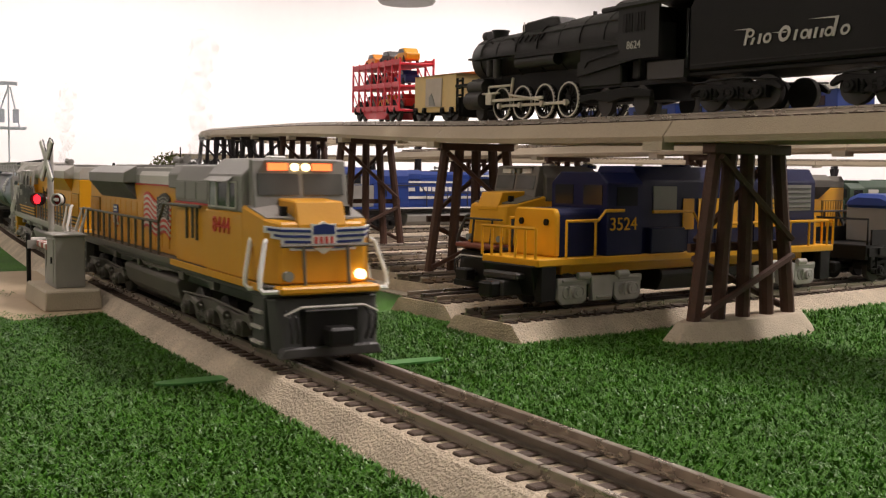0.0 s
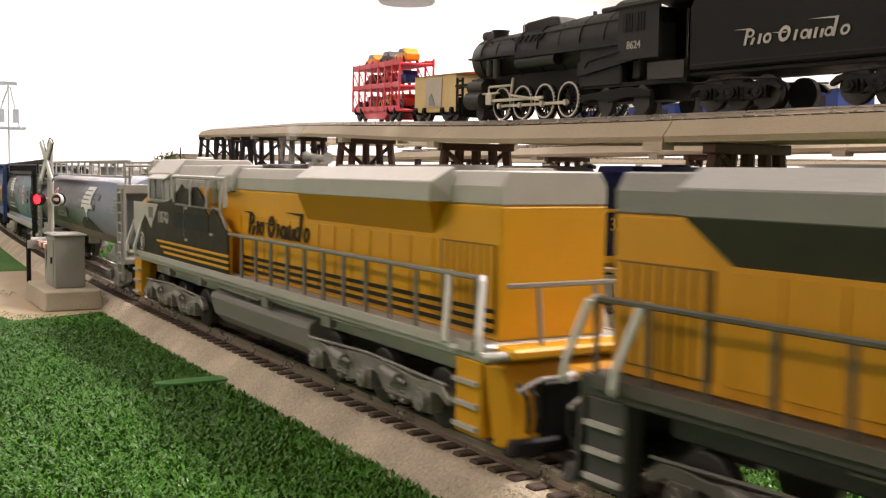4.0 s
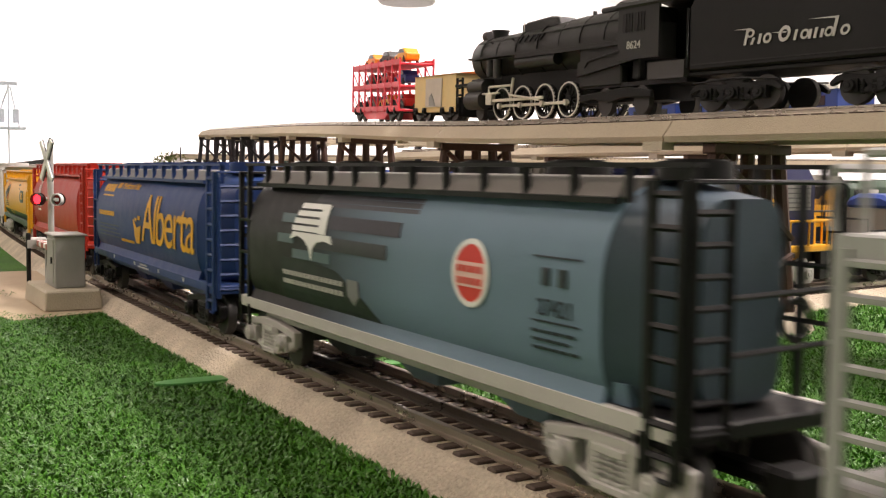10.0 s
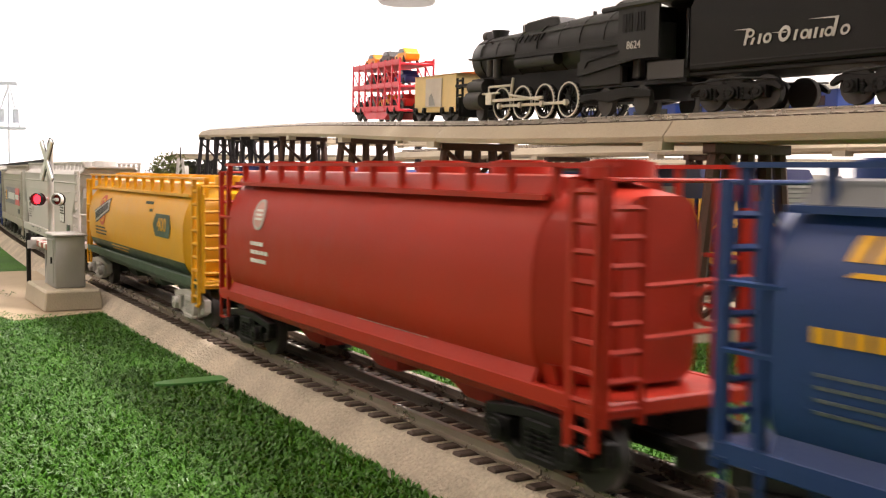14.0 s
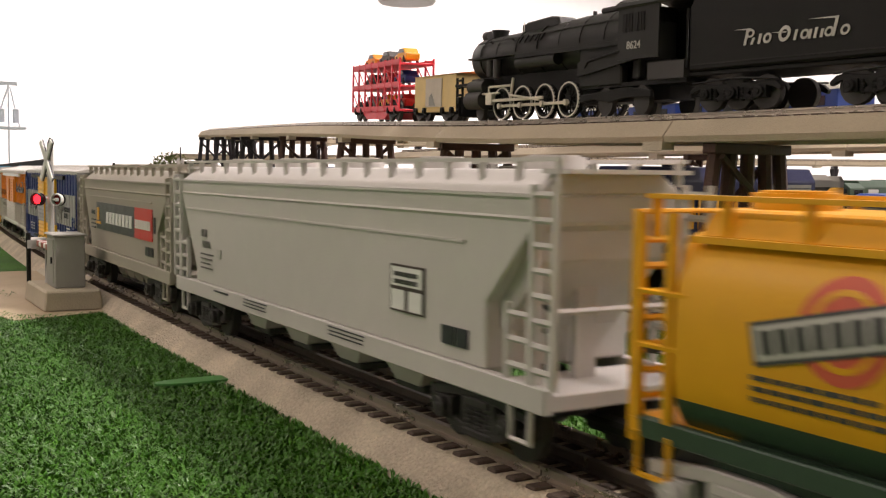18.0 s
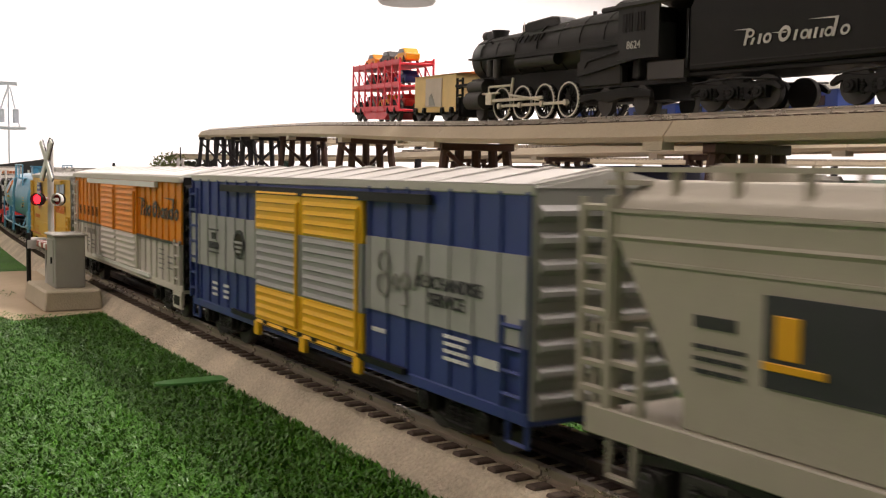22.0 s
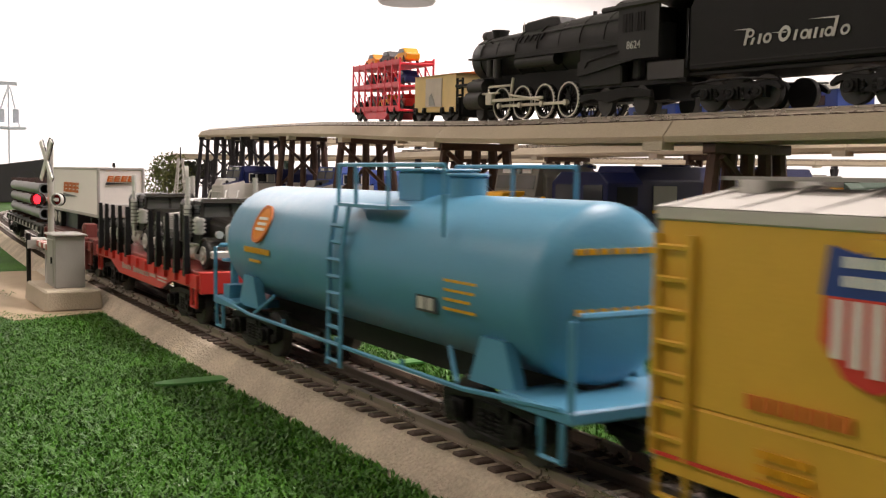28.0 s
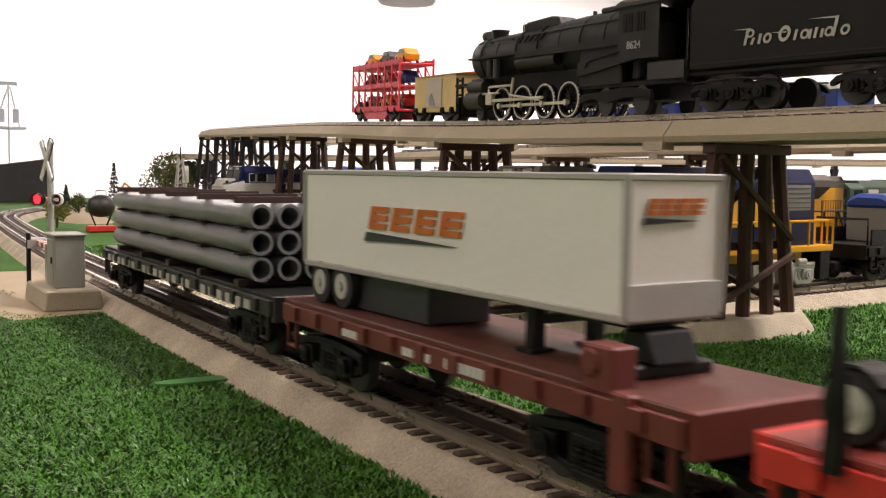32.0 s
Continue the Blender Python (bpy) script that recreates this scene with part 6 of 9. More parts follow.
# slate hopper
# roof band in pale taupe: overhead light on the body paint, put into colour
# sheet makes the tapered ends a darker slate than the teal side
c = cylinder_hopper("hopper_car", "slate teal round-sided covered hopper with black end ladders", 0.281, fade("airbrushed_teal_paint", (0.016, 0.015, 0.016), (0.138, 0.208, 0.272), -0.080, 0.03, 0.42), BLACK, LGREY, LGREY, roof=mat("lit_taupe_roof", (0.15, 0.135, 0.12), 0.55), sheet=mat("darker_slate_end", (0.045, 0.070, 0.095), 0.45))
part("sweep_panel", Form().prism([(-0.097, 0.0255), (-0.008, 0.0255), (-0.022, 0.0345), (-0.045, 0.0435), (-0.070, 0.0455), (-0.097, 0.0450)], -0.0262, -0.0258, "y"), mat("dark_hill_green", (0.012, 0.020, 0.017), 0.5), c, "dark green swept panel")
part("shield_emblem", Form().prism([(-0.0350, 0.0415), (-0.0265, 0.0415), (-0.0260, 0.0360), (-0.0307, 0.0325), (-0.0354, 0.0360)], -0.0268, -0.0264, "y"), mat("dull_shield_print", (0.20, 0.20, 0.20), 0.5), c)
bars("trailing_stripe", [(-0.097, -0.082, 0.0590, 0.0625), (-0.100, -0.084, 0.0510, 0.0545), (-0.085, -0.050, 0.0455, 0.0490)], mat("pale_teal_stripe", (0.085, 0.13, 0.145), 0.45), c, -0.0263)
for i, (a, d) in enumerate(((-0.070, 0.010), (-0.070, 0.002), (-0.070, -0.006))):
    z = 0.0660 - 0.0078 * i
    bars("trailing_stripe", [(a, d, z, z + 0.0048)], CHAR, c, -0.0256 if i == 0 else -0.0263)
flying_emblem(c, -0.068, 0.0570, 0.018, -0.0268, stretch=1.7)
banded_disc(c, 0.0460, 0.0510, 0.0096, -0.0266, RED)
for zz in (0.0385, 0.0350):
    wordbars("lettering", -0.094, zz, 0.056, 0.0018, 14, LGREY, c, -0.0268)
DT = mat("dim_teal_print", (0.022, 0.030, 0.038), 0.5)
letters("number", "27421", 0.0062, DT, c, near_side(0.0860, 0.0452, -0.0266), stretch=1.0)
bars("lettering", [(0.0800, 0.0835, 0.0510, 0.0555), (0.0870, 0.0905, 0.0510, 0.0555)], DT, c, -0.0266)
bars("lettering", [(0.0760, 0.0960, 0.0580, 0.0585), (0.0760, 0.0960, 0.0415, 0.0420)], DT, c, -0.0266)
small_print(c, 0.076, 0.0395, 0.020, 3, DT, -0.0266, 0.0008, 0.0022)
wrap_print(c, 0.0258, 0.0215, 0.0785, 2.4, -0.0262, 0.0085, low=4.0)
running(c, -1.670, -1.945)

# blue grain hopper
# roof has the same blue paint; its grey is overhead light painted in
c = cylinder_hopper("hopper_car", "deep blue round-sided grain hopper with yellow lettering", 0.281, CARBLUE, CARBLUE, CARBLUE, SOOT, roof=mat("lit_blue_grey_roof", (0.20, 0.195, 0.20), 0.55))
letters("side_lettering", "Alberta", 0.0395, GOLD, c, near_side(0.0460, 0.0490, -0.0268), stretch=1.03, spacing=0.875, shear=0.12)
part("wheat_emblem", Form().prism([(-0.022, 0.0350), (-0.013, 0.0350), (-0.009, 0.0460), (-0.020, 0.0440), (-0.028, 0.0490)], -0.0270, -0.0264, "y").box(-0.024, -0.020, -0.0269, -0.0264, 0.0480, 0.0500).box(-0.017, -0.012, -0.0269, -0.0264, 0.0490, 0.0515), GOLD, c, "yellow wheat-sheaf emblem")
wordbars("script_lettering", -0.118, 0.0640, 0.030, 0.0048, 6, GOLD, c, -0.0262, 0.3)
wordbars("script_lettering", -0.084, 0.0665, 0.010, 0.0034, 3, GOLD, c, -0.0262, 0.1)
letters("script_lettering", "Medicine Hat", 0.0058, GOLD, c, near_side(-0.0475, 0.0682, -0.0270), stretch=1.40, shear=0.08)
bars("underline_stroke", [(-0.117, -0.086, 0.0612, 0.0622)], GOLD, c, -0.0264, lean=2.0)
wordbars("lettering", -0.124, 0.0485, 0.045, 0.0030, 10, GOLD, c, -0.0266)
small_print(c, -0.123, 0.0430, 0.062, 4, mat("faint_yellow_print", (0.10, 0.11, 0.12), 0.5), -0.0264, 0.0007, 0.0024)
wordbars("lettering", -0.062, 0.0340, 0.034, 0.0016, 14, GOLD, c, -0.0262)
for x in (-0.076, -0.021, 0.035, 0.085):
    bars("rivet_plate", [(x, x + 0.0025, 0.0215, 0.0235)], LGREY, c, -0.0253)
bars("side_notice", [(-0.010, 0.014, 0.0210, 0.0217), (-0.006, 0.010, 0.0226, 0.0233)], LGREY, c, -0.0253)
wrap_print(c, 0.0258, 0.0215, 0.0785, 2.4, -0.0262, 0.0095, low=4.0)
running(c, -1.9825, -2.2575)

# red hopper
c = cylinder_hopper("hopper_car", "plain red round-sided grain hopper with red ladders", 0.281, BRICKRED, BRICKRED, BRICKRED, SOOT)
e = disc(c, -0.092, 0.0605, 0.0065, -0.0262, LGREY, mat("faded_pink_paint", (0.62, 0.34, 0.30), 0.6))
small_print(c, -0.100, 0.0490, 0.020, 3, WHITE, -0.0264, 0.0016, 0.0036)
small_print(c, 0.0, 0.0285, 0.06, 1, LGREY, -0.0262, 0.0008)
wrap_print(c, 0.0258, 0.0215, 0.0785, 2.4, -0.0262, 0.005, low=4.0)
running(c, -2.299, -2.572)

# yellow hopper
c = cylinder_hopper("hopper_car", "golden yellow round-sided hopper with a green lower stripe", 0.283, GOLD, GOLD, GREENP, LGREY, top=0.0715, band=0.066, lower=GREENP)
e = part("round_emblem", Form().cyl((-0.0830, -0.0262, 0.0512), (-0.0830, -0.0266, 0.0512), 0.0102, 24), mat("emblem_red", (0.60, 0.10, 0.05), 0.5), c, "faded red ball crossed by a slanted pale bar")
part("emblem_rim", Form().ring((-0.0830, -0.0266, 0.0512), (0, 1, 0), 0.0066, 0.0078, 0.0008, 24), GOLD, e)
BAR = Matrix.Translation((-0.0830, 0, 0.0508)) @ Matrix.Rotation(radians(-13), 4, "Y") @ Matrix.Translation((0.0830, 0, -0.0508))
part("emblem_bar", Form().box(-0.1045, -0.0615, -0.0271, -0.0267, 0.0464, 0.0552), DGREY, e, m=BAR)
part("emblem_bar_field", Form().box(-0.1035, -0.0625, -0.0273, -0.0270, 0.0473, 0.0543), LGREY, e, m=BAR)
wordbars("writing", -0.1020, 0.0484, 0.038, 0.0048, 9, DGREY, e, -0.0275).matrix_basis = BAR
part("number_panel", Form().prism([(0.0530, 0.0480), (0.0580, 0.0420), (0.0860, 0.0420), (0.0900, 0.0480), (0.0860, 0.0545), (0.0580, 0.0545)], -0.0268, -0.0263, "y"), GREENP, c, "green six-sided number panel")
letters("number", "400", 0.0105, GOLD, c, near_side(0.0720, 0.0484, -0.0270), stretch=1.2)
wordbars("lettering", 0.028, 0.0590, 0.018, 0.0016, 6, GREENP, c, -0.0264)
wordbars("lettering", 0.042, 0.0550, 0.007, 0.0016, 3, GREENP, c, -0.0265)
small_print(c, -0.104, 0.0400, 0.034, 3, DGREY, -0.0266, 0.0010)
small_print(c, -0.060, 0.0300, 0.05, 2, GOLD, -0.0266, 0.0008)
wrap_print(c, 0.0258, 0.0215, 0.0715, 2.4, -0.0264, low=4.0)
running(c, -2.612, -2.878)

# long grey centre hopper
c = centre_hopper("hopper_car", "light grey flat-sided covered hopper with sloped ends", 0.329, mat("pale_hopper_grey", (0.56, 0.53, 0.50), 0.55, var=0.06), GUN)
p = part("square_herald", Form().box(0.0765, 0.0985, -0.0262, -0.0257, 0.0350, 0.0500), mat("dark_umber_print", (0.06, 0.045, 0.035), 0.6), c, "dark square herald with pale bands")
pieces("herald_field", [(0.0775, 0.0975, -0.0264, -0.0260, 0.0432, 0.0493), (0.0775, 0.0865, -0.0264, -0.0260, 0.0357, 0.0420), (0.0890, 0.0975, -0.0264, -0.0260, 0.0357, 0.0420)], WHITE, p)
small_print(p, 0.080, 0.0478, 0.015, 2, DGREY, -0.0266, 0.0014, 0.0024)
bars("data_panel", [(0.1094, 0.1165, 0.0290, 0.0345), (0.1175, 0.1241, 0.0290, 0.0345)], CHAR, c, -0.0260)
FP = mat("faint_grey_print", (0.16, 0.15, 0.14), 0.6)
letters("number", "11804", 0.0048, FP, c, near_side(-0.1150, 0.0432, -0.0260))
bars("lettering", [(-0.1220, -0.1190, 0.0470, 0.0505), (-0.1175, -0.1145, 0.0470, 0.0505)], FP, c, -0.0260)
small_print(c, -0.123, 0.0390, 0.018, 4, FP, -0.0260, 0.0007, 0.0022)
bars("lube_panel", [(-0.098, -0.093, 0.0380, 0.0420)], LGREY, c, -0.0260)
small_print(c, -0.10, 0.0232, 0.02, 1, CHAR, -0.0270, 0.0008)
small_print(c, -0.06, 0.0236, 0.03, 3, CHAR, -0.0270, 0.0004, 0.0014)
small_print(c, 0.03, 0.0236, 0.03, 3, CHAR, -0.0270, 0.0004, 0.0014)
running(c, -2.923, -3.232)

# short grey centre hopper with a banner
c = centre_hopper("hopper_car", "drab grey covered hopper with a black and red banner", 0.250, mat("drab_hopper_grey", (0.37, 0.335, 0.275), 0.6, var=0.08), GUN, top=0.0780, ends=0.030)
bars("black_banner", [(-0.069, 0.042, 0.0380, 0.0562)], CHAR, c, -0.0260)
bars("red_banner", [(0.042, 0.0845, 0.0380, 0.0562)], RED, c, -0.0260)
wordbars("white_lettering", -0.036, 0.0430, 0.075, 0.0075, 8, WHITE, c, -0.0265, 0.15)
wordbars("white_lettering", 0.045, 0.0440, 0.037, 0.0052, 7, WHITE, c, -0.0265)
part("yellow_emblem", Form().box(-0.069, -0.054, -0.0267, -0.0261, 0.0415, 0.0432).box(-0.066, -0.060, -0.0267, -0.0261, 0.0440, 0.0525), GOLD, c, "small yellow figure-like emblem", bevel=0.0002)
bars("data_panel", [(0.0680, 0.0760, 0.0295, 0.0345), (0.0775, 0.0855, 0.0295, 0.0345)], CHAR, c, -0.0260)
wordbars("lettering", -0.088, 0.0475, 0.012, 0.0026, 4, CHAR, c, -0.0260)
small_print(c, -0.088, 0.0440, 0.014, 3, CHAR, -0.0260, 0.0009, 0.0026)
bars("end_mark", [(0.0880, 0.0905, 0.0430, 0.0520)], CHAR, c, -0.0260)
running(c, -3.256, -3.498)

# blue, grey and yellow double-door box car
GB = mat("boxcar_blue_paint", (0.030, 0.050, 0.200), 0.42)
DY = mat("door_yellow_paint", (0.84, 0.47, 0.010), 0.4, var=0.08)
GG = mat("boxcar_grey_paint", (0.36, 0.36, 0.35), 0.5)
c = box_car("box_car", "blue and grey double-door box car with yellow louvred doors", 0.297, GB, LGREY, GREYP, SOOT, z0=0.0125, z1=0.0765, split=0.0565, lower=GB,
            doors=((-0.0525, -0.003), (-0.003, 0.0500)), door=DY, doorbands=((0.0150, 0.0312, DY), (0.0312, 0.0548, mat("door_grey_paint", (0.33, 0.33, 0.33), 0.5)), (0.0548, 0.0722, DY)))
for x in (-0.0520, -0.0030, 0.0445):
    part("door_foot", Form().box(x, x + 0.0050, -0.0280, -0.0262, 0.0105, 0.0160), DY, c)
for a in (-0.040, -0.018, 0.010, 0.032):
    part("door_slot", Form().box(a, a + 0.004, -0.0287, -0.0283, 0.0165, 0.0178), SOOT, c)
pieces("grey_band", [(a, b, s * 0.0256 - 0.0007, s * 0.0256 + 0.0007, 0.0335, 0.0578) for a, b in ((-0.144, -0.0535), (0.0515, 0.144)) for s in (-1, 1)], GG, c)
for s in (-1, 1):
    for a, d in ((-0.1445, -0.055), (0.053, 0.1445)):
        pieces("band_rib", [(a + (d - a) * i / 7 - 0.0009, a + (d - a) * i / 7 + 0.0009, s * 0.0265 - 0.0004, s * 0.0265 + 0.0004, 0.0335, 0.0578) for i in range(8)], GG, c)
e = part("round_herald", Form().ring((-0.0729, -0.0272, 0.0466), (0, 1, 0), 0.0052, 0.0064, 0.0008, 22), CHAR, c)
part("herald_disc", Form().cyl((-0.0729, -0.0270, 0.0466), (-0.0729, -0.0274, 0.0466), 0.0049, 22), UMBER, e)
pieces("herald_bar", [(-0.0729 - w, -0.0729 + w, -0.0277, -0.0273, z, z + 0.0010) for w, z in ((0.0050, 0.0470), (0.0040, 0.0449), (0.0030, 0.0430))], GG, e)
letters("lettering", "MERCHANDISE", 0.0056, CHAR, c, near_side(0.1055, 0.0462, -0.0271))
letters("lettering", "SERVICE", 0.0056, CHAR, c, near_side(0.1050, 0.0412, -0.0271))
bird = Form()
for x, z, r in ((0.0655, 0.0500, 0.0040), (0.0650, 0.0430, 0.0042), (0.0735, 0.0445, 0.0026), (0.0800, 0.0455, 0.0026), (0.0935, 0.0470, 0.0022)):
    bird.ring((x, -0.0272, z), (0, 1, 0), r - 0.0010, r, 0.0005, 18)
bird.tube([(0.0790, -0.0272, 0.0440), (0.0815, -0.0272, 0.0380), (0.0780, -0.0272, 0.0375)], 0.0004, 5).tube([(0.0860, -0.0272, 0.0430), (0.0895, -0.0272, 0.0540)], 0.0005, 5)
part("bird_emblem", bird, GREYP, c, "grey looped bird emblem")
bars("data_line", [(-0.115, -0.101, 0.0510, 0.0517), (-0.115, -0.101, 0.0405, 0.0412)], CHAR, c, -0.0271)
wordbars("lettering", -0.111, 0.0470, 0.006, 0.0030, 2, CHAR, c, -0.0271)
wordbars("lettering", -0.1145, 0.0425, 0.0135, 0.0032, 6, CHAR, c, -0.0271)
small_print(c, -0.112, 0.0270, 0.007, 3, WHITE, -0.0263, 0.0012, 0.0026)
small_print(c, -0.096, 0.0270, 0.007, 3, WHITE, -0.0263, 0.0012, 0.0026)
small_print(c, 0.103, 0.0318, 0.014, 4, WHITE, -0.0263, 0.0010, 0.0022)
wordbars("lettering", 0.121, 0.0255, 0.012, 0.0026, 5, WHITE, c, -0.0263)
wordbars("lettering", 0.056, 0.0265, 0.010, 0.0014, 4, WHITE, c, -0.0263)
running(c, -3.521, -3.818)

# orange over silver double-door box car
SL = mat("boxcar_silver_paint", (0.56, 0.515, 0.46), 0.45, var=0.08)
c = box_car("box_car", "orange over silver double-door box car with a white roof", 0.298, ORANGE, WHITE, SOOT, SOOT, z0=0.0150, z1=0.0760, split=0.0405, lower=SL, doors=((-0.0465, -0.002), (-0.002, 0.0530)))
bars("black_line", [(-0.146, 0.146, 0.0398, 0.0412)], CHAR, c, -0.0268)
speed_script(c, 0.0620, 0.0525, 0.0815, 0.0098, CHAR, -0.0268)
FU = mat("faded_umber_print", (0.17, 0.062, 0.014), 0.6)
for x in (-0.1240, -0.1095, -0.0950, -0.0805, -0.0665):
    bars("lettering", [(x, x + 0.0016, 0.0460, 0.0525), (x + 0.0016, x + 0.0050, 0.0460, 0.0468), (x + 0.0016, x + 0.0050, 0.0517, 0.0525), (x + 0.0042, x + 0.0052, 0.0468, 0.0517)], FU, c, -0.0268)
for x in (-0.1080, -0.0980, -0.0925, -0.0820, -0.0765):
    bars("lettering", [(x, x + 0.0042, 0.0335, 0.0370)], mat("dim_car_print", (0.30, 0.27, 0.235), 0.6), c, -0.0268)
small_print(c, -0.0960, 0.0305, 0.008, 3, GREYP, -0.0268, 0.0008, 0.0026)
small_print(c, -0.0820, 0.0295, 0.010, 3, GREYP, -0.0268, 0.0008, 0.0026)
pieces("eave_band", [(-0.1475, 0.1475, s * 0.0262 - 0.0010, s * 0.0262 + 0.0010, 0.0722, 0.0752) for s in (-1, 1)], SL, c, 0.0002)
small_print(c, 0.104, 0.0360, 0.010, 5, GREYP, -0.0268, 0.0006, 0.0026)
small_print(c, 0.122, 0.0330, 0.016, 3, GREYP, -0.0268, 0.0008, 0.0030)
for e in (-1, 1):
    p = part("sill_step", Form().box(e * 0.138 - 0.008, e * 0.138 + 0.008, -0.0262, -0.0250, 0.0070, 0.0160), SL, c)
    part("step_opening", Form().box(e * 0.138 - 0.005, e * 0.138 + 0.005, -0.0266, -0.0258, 0.0088, 0.0135), SOOT, p)
running(c, -3.830, -4.128)

# short yellow box car
YB = mat("reefer_yellow_paint", (0.66, 0.38, 0.04), 0.42, var=0.1)
c = box_car("box_car", "short yellow box car with a shield emblem and pale roof", 0.228, YB, LGREY, GREYP, SOOT, z0=0.0140, z1=0.0725, split=0.0300, doors=((-0.011, 0.034),), door=YB, louvre=False, ribbed=False, trackm=YB)
shield(c, -0.0545, 0.0548, 0.0245, -0.0268)
wordbars("lettering", -0.084, 0.0330, 0.026, 0.0030, 7, LOGO_ORANGE, c, -0.0262)
bars("red_line", [(-0.111, -0.012, 0.0180, 0.0188), (0.036, 0.111, 0.0180, 0.0188)], RED, c, -0.0268)
small_print(c, -0.081, 0.0255, 0.016, 3, ARMOUR, -0.0262, 0.0016, 0.0030)
bars("blue_panel", [(0.048, 0.060, 0.0560, 0.0650), (0.066, 0.088, 0.0580, 0.0660)], mat("pale_blue_print", (0.35, 0.42, 0.55), 0.6), c, -0.0262)
wordbars("script_lettering", 0.044, 0.0420, 0.046, 0.0060, 6, LOGO_ORANGE, c, -0.0263, 0.5)
dr = Form()
for i in range(6):
    dr.box(-0.009, 0.032, -0.0282, -0.0272, 0.022 + i * 0.008, 0.0228 + i * 0.008)
part("door_rib", dr, YB, c)
pieces("roof_walk_saddle", [(x - 0.001, x + 0.001, -0.012, 0.012, 0.0755, 0.0785) for x in (-0.10, -0.05, 0.0, 0.05, 0.10)], LGREY, c)
part("roof_walk", Form().box(-0.112, 0.112, -0.0055, 0.0055, 0.0783, 0.0792), GREYP, c)
running(c, -4.152, -4.380)

# aqua tank car
L = 0.275
F = L / 2
c = thing("tank_car", "glossy aqua blue tank car with dome platform and ladder", "tank car", group="cars of the moving train")
R, ZC = 0.0255, 0.0465
rings = []
for x, k in [(-F + 0.0085 + 0.0105 * (1 - math.sin(q)), max(0.02, math.cos(q) ** 0.8)) for q in (radians(88 - 11 * i) for i in range(9))] + [(F - 0.0145 - 0.0075 * (1 - math.sin(q)), max(0.02, math.cos(q) ** 0.62)) for q in (radians(11 * i) for i in range(9))]:
    rings.append([(x, R * k * math.cos(a), ZC + R * k * math.sin(a)) for a in (2 * math.pi * i / 36 for i in range(36))])
part("tank", Form().loft(rings), SKY, c, smooth=True)
part("dome", Form().box(0.016, 0.034, -0.0105, 0.0105, 0.0690, 0.0795).cyl((0.046, 0, 0.0705), (0.046, 0, 0.0780), 0.0062, 16), SKY, c, bevel=0.0008)
part("dome_lid", Form().box(0.015, 0.035, -0.0115, 0.0115, 0.0795, 0.0805).cyl((0.046, 0, 0.0780), (0.046, 0, 0.0790), 0.0070, 16), SKY, c, bevel=0.0003)
for s in (-1, 1):
    part("dome_platform", Form().box(-0.002, 0.036, s * 0.0205 - 0.0045, s * 0.0205 + 0.0045, 0.0668, 0.0680), SKY, c)
    rail_run(c, SKY, [(-0.002, s * 0.0245, 0.0815), (0.072, s * 0.0245, 0.0815)], [(x, s * 0.0245, 0.0672, 0.0815) for x in (-0.002, 0.012, 0.036)] + [(0.072, s * 0.0245, 0.0600, 0.0815)], 0.0007)
    f = Form()
    f.tube([(0.0065, s * 0.0245, 0.067), (0.0065, s * 0.0272, 0.052), (0.0065, s * 0.0278, 0.010)], 0.0009, 5)
    f.tube([(-0.0038, s * 0.0245, 0.067), (-0.0038, s * 0.0272, 0.052), (-0.0038, s * 0.0278, 0.010)], 0.0009, 5)
    for i in range(9):
        z = 0.012 + i * 0.006
        f.tube([(0.0065, s * (0.0278 - (0.0015 if z > 0.05 else 0)), z), (-0.0038, s * (0.0278 - (0.0015 if z > 0.05 else 0)), z)], 0.0008, 5)
    part("ladder", f, SKY, c)
    rail_run(c, SKY, [(-F + 0.004, s * 0.0262, 0.0205), (-F + 0.05, s * 0.0268, 0.0175), (F - 0.05, s * 0.0268, 0.0175), (F - 0.004, s * 0.0262, 0.0205)], [(x, s * 0.0262, 0.0175, 0.0200) for x in (-0.05, 0.0, 0.05)], 0.0008, "side_rail")
    for x in (-F + 0.040, F - 0.040):
        part("saddle", Form().prism([(x - 0.012, 0.0195), (x + 0.012, 0.0195), (x + 0.006, 0.0330), (x - 0.006, 0.0330)], s * 0.0215 - 0.002, s * 0.0215 + 0.002, "y"), SKY, c)
        part("strut", Form().tube([(x + (0.014 if x < 0 else -0.014), s * 0.0262, 0.0185), (x + (0.026 if x < 0 else -0.026), s * 0.0215, 0.0270)], 0.0008, 5), SKY, c)
for e in (-1, 1):
    part("end_platform", Form().box(min(e * F, e * (F - 0.032)), max(e * F, e * (F - 0.032)), -0.0262, 0.0262, 0.0170, 0.0205), SKY, c, bevel=0.0005)
    rail_run(c, SKY, [(e * (F - 0.001), -0.0255, 0.0205), (e * (F - 0.001), -0.0255, 0.0430), (e * (F - 0.001), -0.023, 0.0440), (e * (F - 0.001), 0.023, 0.0440), (e * (F - 0.001), 0.0255, 0.0430), (e * (F - 0.001), 0.0255, 0.0205)], [], 0.0010, "end_rail")
    for s in (-1, 1):
        part("stirrup", Form().tube([(e * (F - 0.004), s * 0.0258, 0.017), (e * (F - 0.004), s * 0.0258, 0.0070), (e * (F - 0.013), s * 0.0258, 0.0070), (e * (F - 0.013), s * 0.0258, 0.017)], 0.0010, 5), SKY, c)
    truck(c, e * (F - 0.042), 2, 0.034, SOOT, 0.0205)
